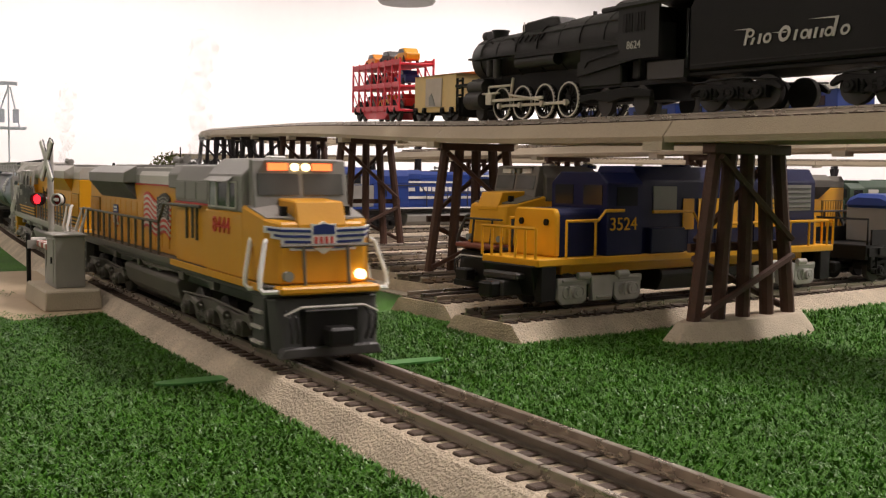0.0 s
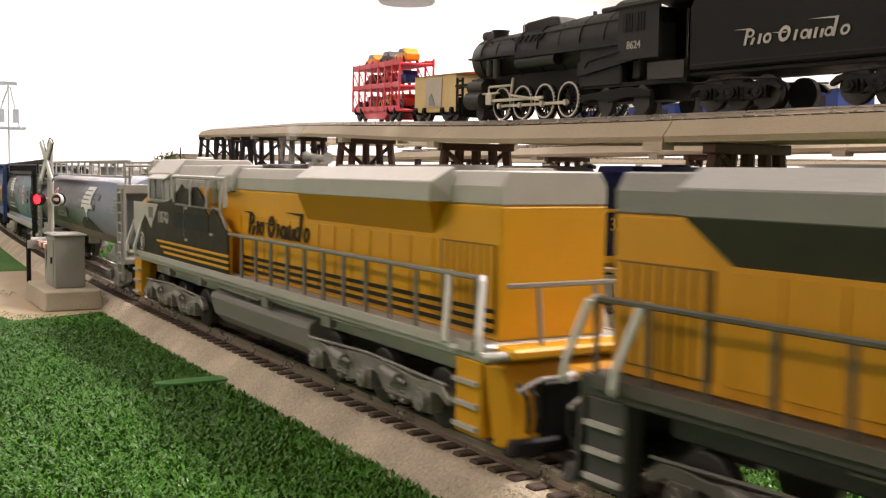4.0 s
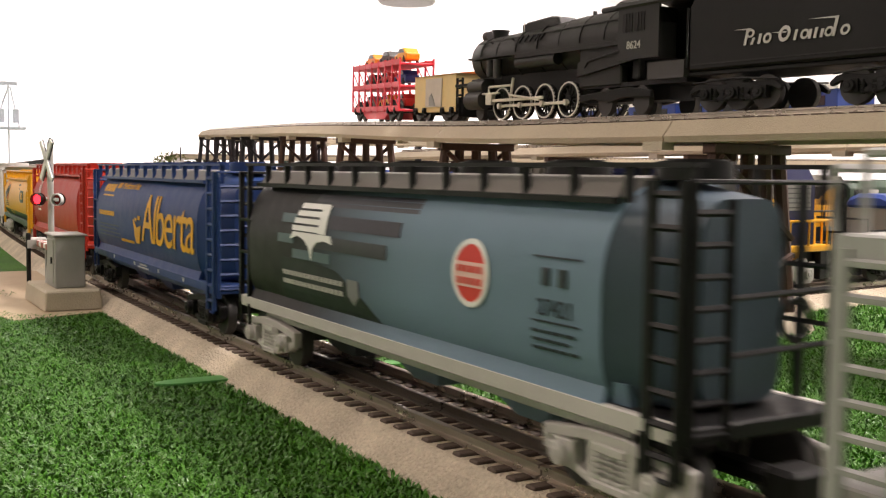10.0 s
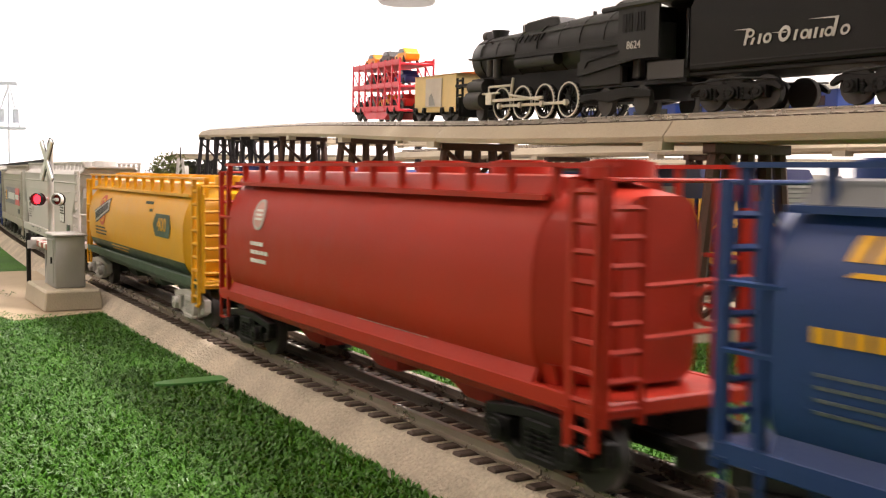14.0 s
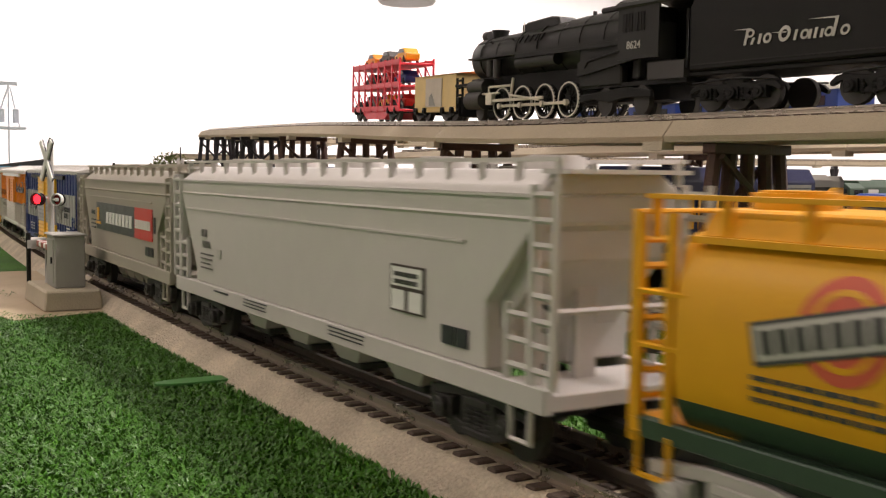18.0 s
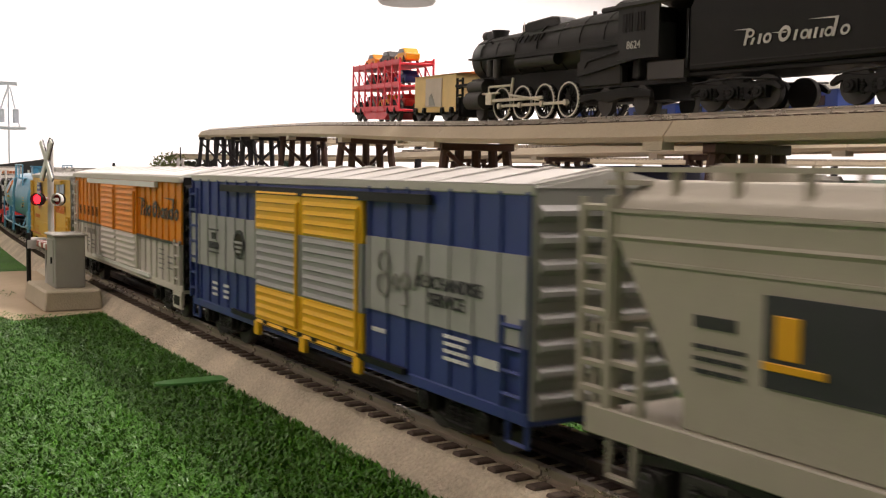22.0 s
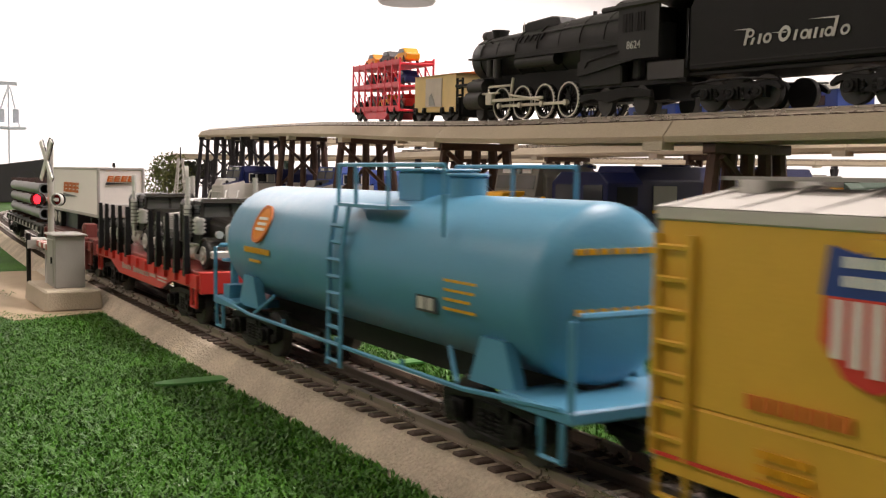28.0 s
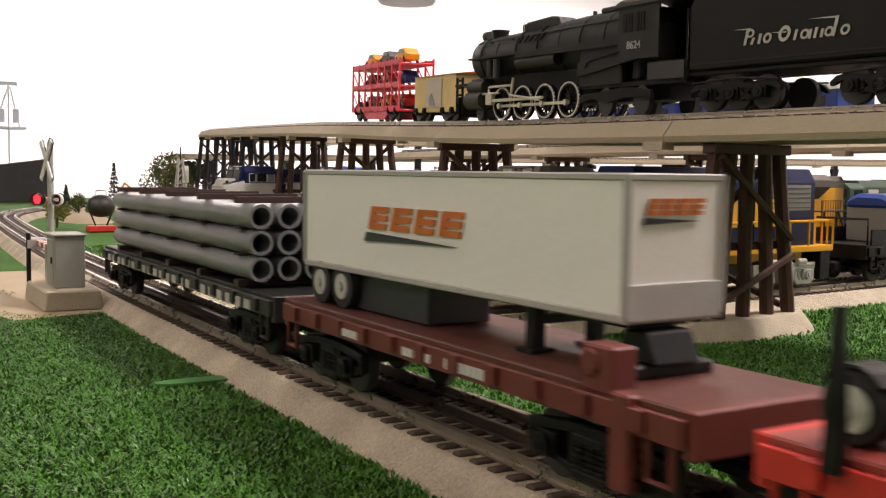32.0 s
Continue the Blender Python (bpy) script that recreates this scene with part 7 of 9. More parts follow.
part("brake_gear", Form().cyl((-F + 0.006, -0.018, 0.0205), (-F + 0.006, -0.018, 0.036), 0.002, 8).ring((-F + 0.003, -0.018, 0.037), (0, 0, 1), 0.0035, 0.005, 0.001, 14).box(-F + 0.008, -F + 0.016, -0.024, -0.016, 0.0205, 0.0265), SKY, c)
part("centre_sill", Form().box(-F + 0.02, F - 0.02, -0.006, 0.006, 0.0140, 0.0225), SOOT, c)
e = disc(c, -0.0800, 0.0565, 0.0085, -0.0248, LOGO_ORANGE, ORANGE, name="orange_emblem")
e.matrix_basis = Matrix.Translation((0, -0.0237, 0.0565)) @ Matrix.Rotation(radians(-23), 4, "X") @ Matrix.Translation((0, 0.0248, -0.0565))
p = bars("data_panel", [(0.0560, 0.0690, 0.0365, 0.0418)], CHAR, c, -0.0248)
bars("panel_mark", [(0.0578, 0.0617, 0.0374, 0.0410), (0.0632, 0.0672, 0.0374, 0.0410)], LGREY, p, -0.0252)
small_print(c, 0.074, 0.0480, 0.018, 4, GOLD, -0.0254, 0.0008, 0.0028)
wordbars("lettering", -0.096, 0.0440, 0.030, 0.0024, 8, GOLD, c, -0.0259)
wordbars("lettering", -0.092, 0.0400, 0.014, 0.0012, 6, GOLD, c, -0.0252)
f = Form()
for z in (0.0580, 0.0420):
    for i in range(7):
        f.box(F - 0.0156, F - 0.0144, -0.014 + i * 0.004, -0.0115 + i * 0.004, z, z + 0.0016)
part("end_lettering", f, GOLD, c)
couplers(c, F)
running(c, -4.405, -4.680)

# red flat car with two truck tractors
L = 0.239
c = flat_car("flat_car", "bright red flat car with black side stakes", L, RED, mat("red_deck", (0.30, 0.05, 0.04), 0.4), SOOT, stakes=True)
PALEPRINT = mat("worn_white_print", (0.62, 0.55, 0.50), 0.5)
for x0, n, step in ((-0.0385, 5, 0.0049), (-0.0095, 8, 0.0047)):
    bars("white_lettering", [(x0, x0 + 0.0008, 0.0176, 0.0212), (x0 + 0.0022, x0 + 0.0030, 0.0176, 0.0212)], PALEPRINT, c, -0.0266)
    for k in range(1, n):
        x = x0 + k * step
        bars("white_lettering", [(x, x + 0.0007, 0.0178, 0.0203), (x + 0.0018, x + 0.0025, 0.0178, 0.0203)], PALEPRINT, c, -0.0266)
bars("white_lettering", [(0.0298 + k * 0.0022, 0.0312 + k * 0.0022, 0.0186, 0.0204) for k in range(6)], PALEPRINT, c, -0.0266)
small_print(c, 0.0470, 0.0205, 0.020, 2, PALEPRINT, -0.0266, 0.0009, 0.0018)
running(c, -4.708, -4.947)


def tractor(label, m=None):
    """A long highway tractor with a sleeper; x forward from the front axle, wheels on z = 0."""
    paint = mat("tractor_black_paint", (0.0105, 0.0082, 0.0060), 0.30, spec=0.42)
    bright = mat("tractor_bright_trim", (0.72, 0.70, 0.67), 0.30, 0.35, var=0.1)
    pale = mat("tractor_chassis_grey", (0.52, 0.50, 0.46), 0.5, var=0.12)
    t = thing("truck_tractor", label, "truck", m, group="truck tractors")
    part("chassis", Form().box(-0.100, 0.007, -0.0062, -0.0035, 0.0080, 0.0120).box(-0.100, 0.007, 0.0035, 0.0062, 0.0080, 0.0120).box(-0.100, -0.097, -0.0062, 0.0062, 0.0070, 0.0120).box(-0.066, -0.062, -0.0062, 0.0062, 0.0085, 0.0120), pale, t, bevel=0.0004)
    part("rear_deck", Form().box(-0.0680, -0.0520, -0.0130, 0.0130, 0.0105, 0.0135), pale, t, bevel=0.0006)
    part("fifth_wheel", Form().cyl((-0.0780, 0, 0.0120), (-0.0780, 0, 0.0150), 0.0085, 20).box(-0.0900, -0.0780, -0.0060, 0.0060, 0.0120, 0.0142), pale, t, "pale grey fifth wheel plate", bevel=0.0004)
    part("sleeper", Form().prism([(-0.0168, 0.0110), (-0.0168, 0.0318), (-0.0150, 0.0350), (0.0150, 0.0350), (0.0168, 0.0318), (0.0168, 0.0110)], -0.0515, -0.0285), paint, t, "black ribbed sleeper box", bevel=0.0010)
    pieces("sleeper_rib", [(-0.0480 + k * 0.0052, -0.0474 + k * 0.0052, s * 0.0168 - 0.0004, s * 0.0168 + 0.0004, 0.0120, 0.0310) for k in range(4) for s in (-1, 1)], paint, t)
    part("cab", Form().loft([[(-0.0285, -0.0160, 0.0110), (-0.0135, -0.0160, 0.0110), (-0.0135, 0.0160, 0.0110), (-0.0285, 0.0160, 0.0110)], [(-0.0285, -0.0160, 0.0255), (-0.0135, -0.0160, 0.0255), (-0.0135, 0.0160, 0.0255), (-0.0285, 0.0160, 0.0255)],
                             [(-0.0285, -0.0150, 0.0352), (-0.0160, -0.0150, 0.0348), (-0.0160, 0.0150, 0.0348), (-0.0285, 0.0150, 0.0352)]]), paint, t, bevel=0.0010)
    for s in (-1, 1):
        part("windscreen", Form().loft([[(-0.0130, s * 0.0008, 0.0260), (-0.0134, s * 0.0142, 0.0260), (-0.0154, s * 0.0132, 0.0330), (-0.0150, s * 0.0008, 0.0330)], [(-0.0142, s * 0.0008, 0.0260), (-0.0142, s * 0.0142, 0.0260), (-0.0162, s * 0.0132, 0.0330), (-0.0162, s * 0.0008, 0.0330)]]), SCREEN, t, "dusky split windscreen pane")
        part("side_window", Form().box(-0.0262, -0.0162, s * 0.0155 - 0.0006, s * 0.0155 + 0.0006, 0.0258, 0.0320), GLASS, t)
        part("exhaust_pipe", Form().cyl((-0.0285, s * 0.0186, 0.0080), (-0.0285, s * 0.0186, 0.0465), 0.0014, 12), bright, t, "plated exhaust stack", smooth=True)
        sh = part("heat_shield", Form().cyl((-0.0285, s * 0.0186, 0.0150), (-0.0285, s * 0.0186, 0.0318), 0.0021, 14), bright, t, smooth=True)
        for k in range(7):
            part("shield_slot", Form().cyl((-0.0285, s * 0.0186, 0.0160 + k * 0.0022), (-0.0285, s * 0.0186, 0.0166 + k * 0.0022), 0.0022, 14), GREYP, sh)
        ac = part("air_cleaner", Form().cyl((-0.0125, s * 0.0172, 0.0172), (-0.0125, s * 0.0172, 0.0256), 0.0024, 14, 0.0026), bright, t, "plated ribbed air cleaner", smooth=True)
        for k in range(4):
            part("cleaner_rib", Form().cyl((-0.0125, s * 0.0172, 0.0180 + k * 0.0020), (-0.0125, s * 0.0172, 0.0190 + k * 0.0020), 0.0034, 16), bright, ac, smooth=True)
        part("mirror", Form().box(-0.0150, -0.0142, s * 0.0178 - 0.0011, s * 0.0178 + 0.0011, 0.0225, 0.0262), bright, t)
        part("fuel_tank", Form().cyl((-0.0370, s * 0.0140, 0.0072), (-0.0180, s * 0.0140, 0.0072), 0.0044, 16), bright, t, smooth=True)
        part("step_plate", Form().box(-0.0300, -0.0180, s * 0.0172 - 0.0018, s * 0.0172 + 0.0018, 0.0112, 0.0120), bright, t)
        # swept front fender with a flat tail
        arch = [(0.0095 * math.cos(a), 0.0068 + 0.0095 * math.sin(a)) for a in (radians(-5 + 20 * i) for i in range(9))]
        inner = [(0.0084 * math.cos(a), 0.0068 + 0.0084 * math.sin(a)) for a in (radians(155 - 20 * i) for i in range(9))]
        part("fender", Form().prism(arch + [(-0.0125, 0.0085), (-0.0135, 0.0072), (-0.0128, 0.0068), (-0.0100, 0.0090)] + inner, s * 0.0140 - 0.0046, s * 0.0140 + 0.0046, "y"), paint, t, bevel=0.0003)
        part("headlight", Form().cyl((0.0050, s * 0.0125, 0.0180), (0.0078, s * 0.0125, 0.0180), 0.0019, 14), bright, t, smooth=True)
        for x, w in ((0.0, 0.0045), (-0.0717, 0.0085), (-0.0918, 0.0085)):
            y = s * (0.0187 - w / 2)
            wh = part("wheel", Form().cyl((x, y - w / 2, 0.0073), (x, y + w / 2, 0.0073), 0.0073, 24), RUBBER, t, bevel=0.0008, smooth=True)
            rim = Form().ring((x, y + s * (w / 2), 0.0073), (0, 1, 0), 0.0036, 0.0046, 0.0014, 20)
            rim.cyl((x, y + s * (w / 2 - 0.0004), 0.0073), (x, y + s * (w / 2 + 0.0002), 0.0073), 0.0038, 18)
            rim.cyl((x, y + s * w / 2, 0.0073), (x, y + s * (w / 2 + 0.0012), 0.0073), 0.0017, 12)
            for k in range(8):
                a = k * math.pi / 4
                rim.cyl((x + 0.0027 * math.cos(a), y + s * w / 2, 0.0073 + 0.0027 * math.sin(a)), (x + 0.0027 * math.cos(a), y + s * (w / 2 + 0.0006), 0.0073 + 0.0027 * math.sin(a)), 0.0004, 6)
            part("rim", rim, bright, wh, "bright plated wheel rim")
            if w > 0.005:
                flap = [(x + 0.0086 * math.cos(a), 0.0073 + 0.0086 * math.sin(a)) for a in (radians(35 + 22 * i) for i in range(6))] + [(x + 0.0079 * math.cos(a), 0.0073 + 0.0079 * math.sin(a)) for a in (radians(145 - 22 * i) for i in range(6))]
                part("rear_fender", Form().prism(flap, s * 0.0145 - 0.0042, s * 0.0145 + 0.0042, "y"), paint, t)
    part("bonnet", Form().loft([[(-0.0140, -0.0120, 0.0110), (-0.0140, 0.0120, 0.0110), (-0.0140, 0.0120, 0.0238), (-0.0140, 0.0092, 0.0262), (-0.0140, -0.0092, 0.0262), (-0.0140, -0.0120, 0.0238)],
                                [(0.0062, -0.0094, 0.0110), (0.0062, 0.0094, 0.0110), (0.0062, 0.0094, 0.0216), (0.0062, 0.0070, 0.0236), (0.0062, -0.0070, 0.0236), (0.0062, -0.0094, 0.0216)]]), paint, t, bevel=0.0008)
    g = part("grille", Form().prism([(-0.0094, 0.0098), (-0.0094, 0.0220), (-0.0062, 0.0242), (0.0, 0.0248), (0.0062, 0.0242), (0.0094, 0.0220), (0.0094, 0.0098)], 0.0060, 0.0078), bright, t, "plated radiator grille", bevel=0.0005)
    pieces("grille_slat", [(0.0077, 0.0083, -0.0080, 0.0080, 0.0106 + k * 0.00125, 0.0111 + k * 0.00125) for k in range(10)], GREYP, g)
    part("bumper", Form().box(0.0082, 0.0106, -0.0180, 0.0180, 0.0062, 0.0100), bright, t, "bright plated bumper", bevel=0.0006)
    for y in (-0.010, -0.005, 0.0, 0.005, 0.010):
        part("roof_light", Form().cyl((-0.0185, y, 0.0348), (-0.0185, y, 0.0360), 0.0008, 8), CHROME, t)
    part("roof_visor", Form().prism([(-0.0165, 0.0346), (-0.0120, 0.0328), (-0.0120, 0.0334), (-0.0165, 0.0354)], -0.0150, 0.0150, "y"), paint, t)
    for s in (-1, 1):
        part("door_line", Form().box(-0.0278, -0.0274, s * 0.0161 - 0.0002, s * 0.0161 + 0.0002, 0.0120, 0.0250), DGREY, t)
    return t


for dx in (0.1075, -0.0120):
    running(tractor("black long-nosed truck tractor with plated stacks on a flat car"), -4.708, -4.947, Matrix.Translation((dx, 0, 0.0285)))

# brown flat car with a white trailer
c = flat_car("flat_car", "oxide brown flat car with a tall trailer hitch", 0.226, OXIDE, mat("brown_deck", (0.105, 0.033, 0.024), 0.4), SOOT, fish=False)
part("hitch", Form().box(0.066, 0.082, -0.014, 0.014, 0.0285, 0.0320).prism([(0.068, 0.0320), (0.084, 0.0320), (0.080, 0.0400), (0.072, 0.0400)], -0.008, 0.008, "y"), BLACK, c, "black trailer hitch stand", bevel=0.0006)
part("hitch_winch", Form().box(0.076, 0.088, -0.0250, -0.0170, 0.0270, 0.0385).cyl((0.080, -0.026, 0.034), (0.080, -0.016, 0.034), 0.0036, 12), OXIDE, c, bevel=0.0006)
part("bridge_plate", Form().box(0.090, 0.097, -0.0275, -0.0235, 0.0060, 0.0290), OXIDE, c, bevel=0.0005)
wordbars("lettering", -0.060, 0.0215, 0.022, 0.0026, 6, WHITE, c, -0.0266)
wordbars("lettering", -0.012, 0.0215, 0.018, 0.0026, 5, WHITE, c, -0.0266)
wordbars("lettering", 0.014, 0.0215, 0.026, 0.0030, 7, WHITE, c, -0.0266)
running(c, -4.967, -5.193)

t = thing("trailer", "white box trailer with orange letter blocks on the brown flat car", "trailer")
TW = mat("trailer_white", (0.86, 0.83, 0.79), 0.5, var=0.04, scale=300)
part("box", Form().box(-0.0930, 0.0930, -0.0163, 0.0163, 0.0150, 0.0505), TW, t, bevel=0.0006)
part("top_rail", Form().box(-0.0937, 0.0937, -0.0168, 0.0168, 0.0490, 0.0510), mat("trailer_rail_grey", (0.42, 0.40, 0.38), 0.45), t, bevel=0.0004)
part("bottom_rail", Form().box(-0.0937, 0.0937, -0.0168, 0.0168, 0.0135, 0.0158), MATS["trailer_rail_grey"], t, bevel=0.0004)
part("front_panel", Form().box(0.0930, 0.0940, -0.0160, 0.0160, 0.0140, 0.0235), MATS["trailer_rail_grey"], t, bevel=0.0003)
for y in (-0.0163, 0.0163):
    for x in (-0.0930, 0.0930):
        part("corner_post", Form().cyl((x, y, 0.0150), (x, y, 0.0505), 0.0012, 8), MATS["trailer_rail_grey"], t)
trailer_letters(t, -0.0400, 0.0305, 0.062, 0.0080, -0.0167)
e = trailer_letters(t, -0.0105, 0.0405, 0.020, 0.0042, 0.0937, axis="x")
part("landing_gear", Form().box(0.048, 0.052, -0.013, -0.009, 0.0, 0.0150).box(0.048, 0.052, 0.009, 0.013, 0.0, 0.0150).box(0.0485, 0.0515, -0.013, 0.013, 0.0080, 0.0105).box(0.046, 0.054, -0.015, -0.007, 0.0, 0.0012).box(0.046, 0.054, 0.007, 0.015, 0.0, 0.0012), BLACK, t)
part("kingpin_plate", Form().box(0.060, 0.088, -0.010, 0.010, 0.0115, 0.0140), BLACK, t)
part("underframe", Form().box(-0.058, -0.006, -0.0125, 0.0125, 0.0, 0.0138), CHAR, t, "dark wheel chock box", bevel=0.0005)
for x in (-0.0790, -0.0610):
    for s in (-1, 1):
        wh = part("wheel", Form().cyl((x, s * 0.0085, 0.0080), (x, s * 0.0165, 0.0080), 0.0080, 22), RUBBER, t, smooth=True)
        part("rim", Form().cyl((x, s * 0.0163, 0.0080), (x, s * 0.0170, 0.0080), 0.0048, 16).cyl((x, s * 0.0165, 0.0080), (x, s * 0.0178, 0.0080), 0.0018, 10), LGREY, wh, smooth=True)
running(t, -4.967, -5.193, Matrix.Translation((-0.0140, -0.0003, 0.0287)) @ Matrix.Rotation(radians(1.5), 4, "Z"))

# black flat car with a load of pipes
c = flat_car("flat_car", "dark grey depressed flat car loaded with pipes", 0.316, GUN, BLACK, SOOT, z=0.0275, fish=False)
f = Form()
for i in range(22):
    x = -0.140 + i * 0.0128
    f.box(x, x + 0.007, -0.0268, -0.0262, 0.0195, 0.0235)
part("pocket_shadow", f, LGREY, c, "pale painted side panels")
running(c, -5.207, -5.523)
p = thing("pipe_load", "bundle of twelve dark grey plastic pipes with cross timbers", "pipes")
PIPE = mat("grey_pvc_pipe", (0.19, 0.19, 0.195), 0.35, var=0.1)
for r in range(3):
    for k in range(4):
        y, z = -0.0195 + k * 0.0130, 0.0085 + r * 0.0115
        f = Form().ring((0, y, z), (1, 0, 0), 0.0041, 0.0055, 0.262, 18)
        part("pipe", f, PIPE, p, smooth=True)
tb = mat("dark_timber", (0.05, 0.022, 0.018), 0.7)
for z in (0.0, 0.0136, 0.0252, 0.0368):
    for x in (-0.115, -0.058, 0.0, 0.058, 0.115):
        part("cross_timber", Form().box(x - 0.0028, x + 0.0028, -0.0255, 0.0255, z + 0.0002, z + 0.0030 if z in (0.0, 0.0368) else z + 0.0014), tb, p)
running(p, -5.207, -5.523, Matrix.Translation((0.0, 0, 0.0275)))

# ---------------- standing trains on the elevated line ----------------


def on_high(s):
    """Pose on the rails of the elevated line; local x points along rising s."""
    x, y, h = high(s)
    slope = (high_level(s + 0.05) - high_level(s - 0.05)) / 0.1
    return Matrix.Translation((x, y, high_level(s) + 0.018)) @ Matrix.Rotation(h, 4, "Z") @ Matrix.Rotation(-math.atan(slope), 4, "Y")


def driver_mesh(r, rim):
    f = Form().ring((0, 0, 0), (0, 1, 0), r * 0.80, r, 0.0040, 28)
    return f.mesh("driving_wheel", SOOT, 0, True)


def steam_locomotive(m):
    t = thing("steam_locomotive", "sooty black steam locomotive with white-rimmed driving wheels on the elevated track", "locomotive", m, group="model locomotives")
    Z0 = 0.0472

    def barrel(pts, name, mm, n=28):
        f = Form().loft([[(x, r * math.cos(a), Z0 + dz + r * math.sin(a)) for a in (2 * math.pi * i / n for i in range(n))] for x, r, dz in pts])
        return part(name, f, mm, t, smooth=True)
    barrel([(0.148, 0.0120, 0), (0.150, 0.0150, 0), (0.146, 0.0160, 0), (0.120, 0.0162, 0), (0.040, 0.0175, 0.0008), (-0.010, 0.0190, 0.0015), (-0.084, 0.0190, 0.0015)], "boiler", BOILER)
    part("smokebox_front", Form().cyl((0.149, 0, Z0), (0.153, 0, Z0), 0.0115, 24, 0.009).cyl((0.153, 0, Z0), (0.156, 0, Z0), 0.0030, 14), GUN, t, smooth=True)
    part("headlight", Form().cyl((0.146, 0, Z0 + 0.0185), (0.154, 0, Z0 + 0.0185), 0.0038, 14).box(0.144, 0.152, -0.003, 0.003, Z0 + 0.013, Z0 + 0.016), GUN, t, smooth=True)
    for x in (0.132, 0.105, 0.072, 0.038, 0.006, -0.024, -0.055):
        r = 0.0164 if x > 0.1 else 0.0178 + (0.07 - x) * 0.012 if x > 0 else 0.0194
        part("boiler_band", Form().ring((x, 0, Z0 + (0.0010 if x < 0.05 else 0)), (1, 0, 0), r - 0.0006, r + 0.0004, 0.0014, 28), BOILER, t)
    part("smokestack", Form().cyl((0.128, 0, Z0 + 0.0150), (0.128, 0, Z0 + 0.0205), 0.0060, 18, 0.0068).cyl((0.128, 0, Z0 + 0.0205), (0.128, 0, Z0 + 0.0215), 0.0074, 18), SOOT, t, smooth=True)
    part("sand_dome", Form().prism([(0.020, Z0 + 0.0160), (0.072, Z0 + 0.0140), (0.072, Z0 + 0.0222), (0.034, Z0 + 0.0236), (0.024, Z0 + 0.0226)], -0.0085, 0.0085, "y"), BOILER, t, bevel=0.0012)
    part("dome_ladder", Form().tube([(0.0735, 0.0088, Z0 + 0.0130), (0.0735, 0.0090, Z0 + 0.0225)], 0.0005, 5), LGREY, t)
    for k in range(5):
        part("sand_pipe", Form().tube([(0.030 + k * 0.008, 0.0150, Z0 + 0.0120), (0.033 + k * 0.008, 0.0178, Z0 + 0.0068)], 0.0008, 5), SOOT, t)
    part("steam_dome", Form().box(0.073, 0.082, -0.0060, 0.0060, Z0 + 0.0140, Z0 + 0.0218), BOILER, t, bevel=0.0010)
    part("turret", Form().box(-0.052, -0.030, -0.006, 0.006, Z0 + 0.0190, Z0 + 0.0232), BOILER, t, bevel=0.0012)
    part("safety_valve", Form().cyl((-0.020, 0.004, Z0 + 0.019), (-0.020, 0.004, Z0 + 0.0222), 0.0015, 10), GUN, t)
    f = Form()
    for s in (-1, 1):
        f.tube([(0.140, s * 0.0140, Z0 + 0.0110), (0.030, s * 0.0155, Z0 + 0.0118), (-0.080, s * 0.0165, Z0 + 0.0125)], 0.0006, 5)
        for x in (0.115, 0.080, 0.045, 0.010, -0.030, -0.060):
            f.tube([(x, s * 0.0135, Z0 + 0.0098), (x, s * 0.0160, Z0 + 0.0115)], 0.0007, 5)
    part("boiler_handrail", f, GUN, t)
    f = Form()
    for x in (0.128, 0.100, 0.066, 0.030, -0.010, -0.045):
        f.tube([(x, -0.0125, Z0 + 0.0125), (x - 0.006, -0.0175, Z0 + 0.0020), (x - 0.004, -0.0190, Z0 - 0.0060)], 0.0006, 5)
    part("boiler_piping", f, GUN, t)
    for s in (-1, 1):
        part("running_board", Form().box(-0.080, 0.138, s * 0.0205 - 0.0040, s * 0.0205 + 0.0040, 0.0452, 0.0466), BOILER, t)
        part("board_valance", Form().box(-0.080, 0.060, s * 0.0236 - 0.0006, s * 0.0236 + 0.0006, 0.0425, 0.0468), BOILER, t)
        part("air_reservoir", Form().cyl((0.002, s * 0.0205, 0.0392), (0.060, s * 0.0205, 0.0392), 0.0042, 14), BOILER, t, smooth=True)
        part("air_pump", Form().cyl((0.094, s * 0.0205, 0.0300), (0.094, s * 0.0205, 0.0440), 0.0036, 12).cyl((0.106, s * 0.0205, 0.0320), (0.106, s * 0.0205, 0.0440), 0.0030, 12), GUN, t, smooth=True)
        part("cylinder", Form().cyl((0.112, s * 0.0215, 0.0150), (0.138, s * 0.0215, 0.0150), 0.0068, 18).cyl((0.112, s * 0.0205, 0.0250), (0.138, s * 0.0205, 0.0250), 0.0048, 16).box(0.115, 0.135, s * 0.0170 - 0.005, s * 0.0170 + 0.005, 0.010, 0.031), GUN, t, smooth=True)
        rim = mat("white_tyre_paint", (0.55, 0.52, 0.46), 0.4)
        for x in (0.0835, 0.0510, 0.0180, -0.0155):
            w = part("driving_wheel", DRIVER, SOOT, t, m=Matrix.Translation((x, s * 0.0195, 0.0117)) @ Matrix.Diagonal((1.10, 1.0, 0.90, 1.0)))
            part("hub", HUB, SOOT, w)
            for i in range(12):
                part("spoke", SPOKE, SOOT, w, m=Matrix.Rotation(math.pi * i / 6, 4, "Y"))
            part("tyre", Form().ring((0, s * 0.0016, 0), (0, 1, 0), 0.0118, 0.0130, 0.0014, 30), rim, w, "white painted wheel rim", smooth=True)
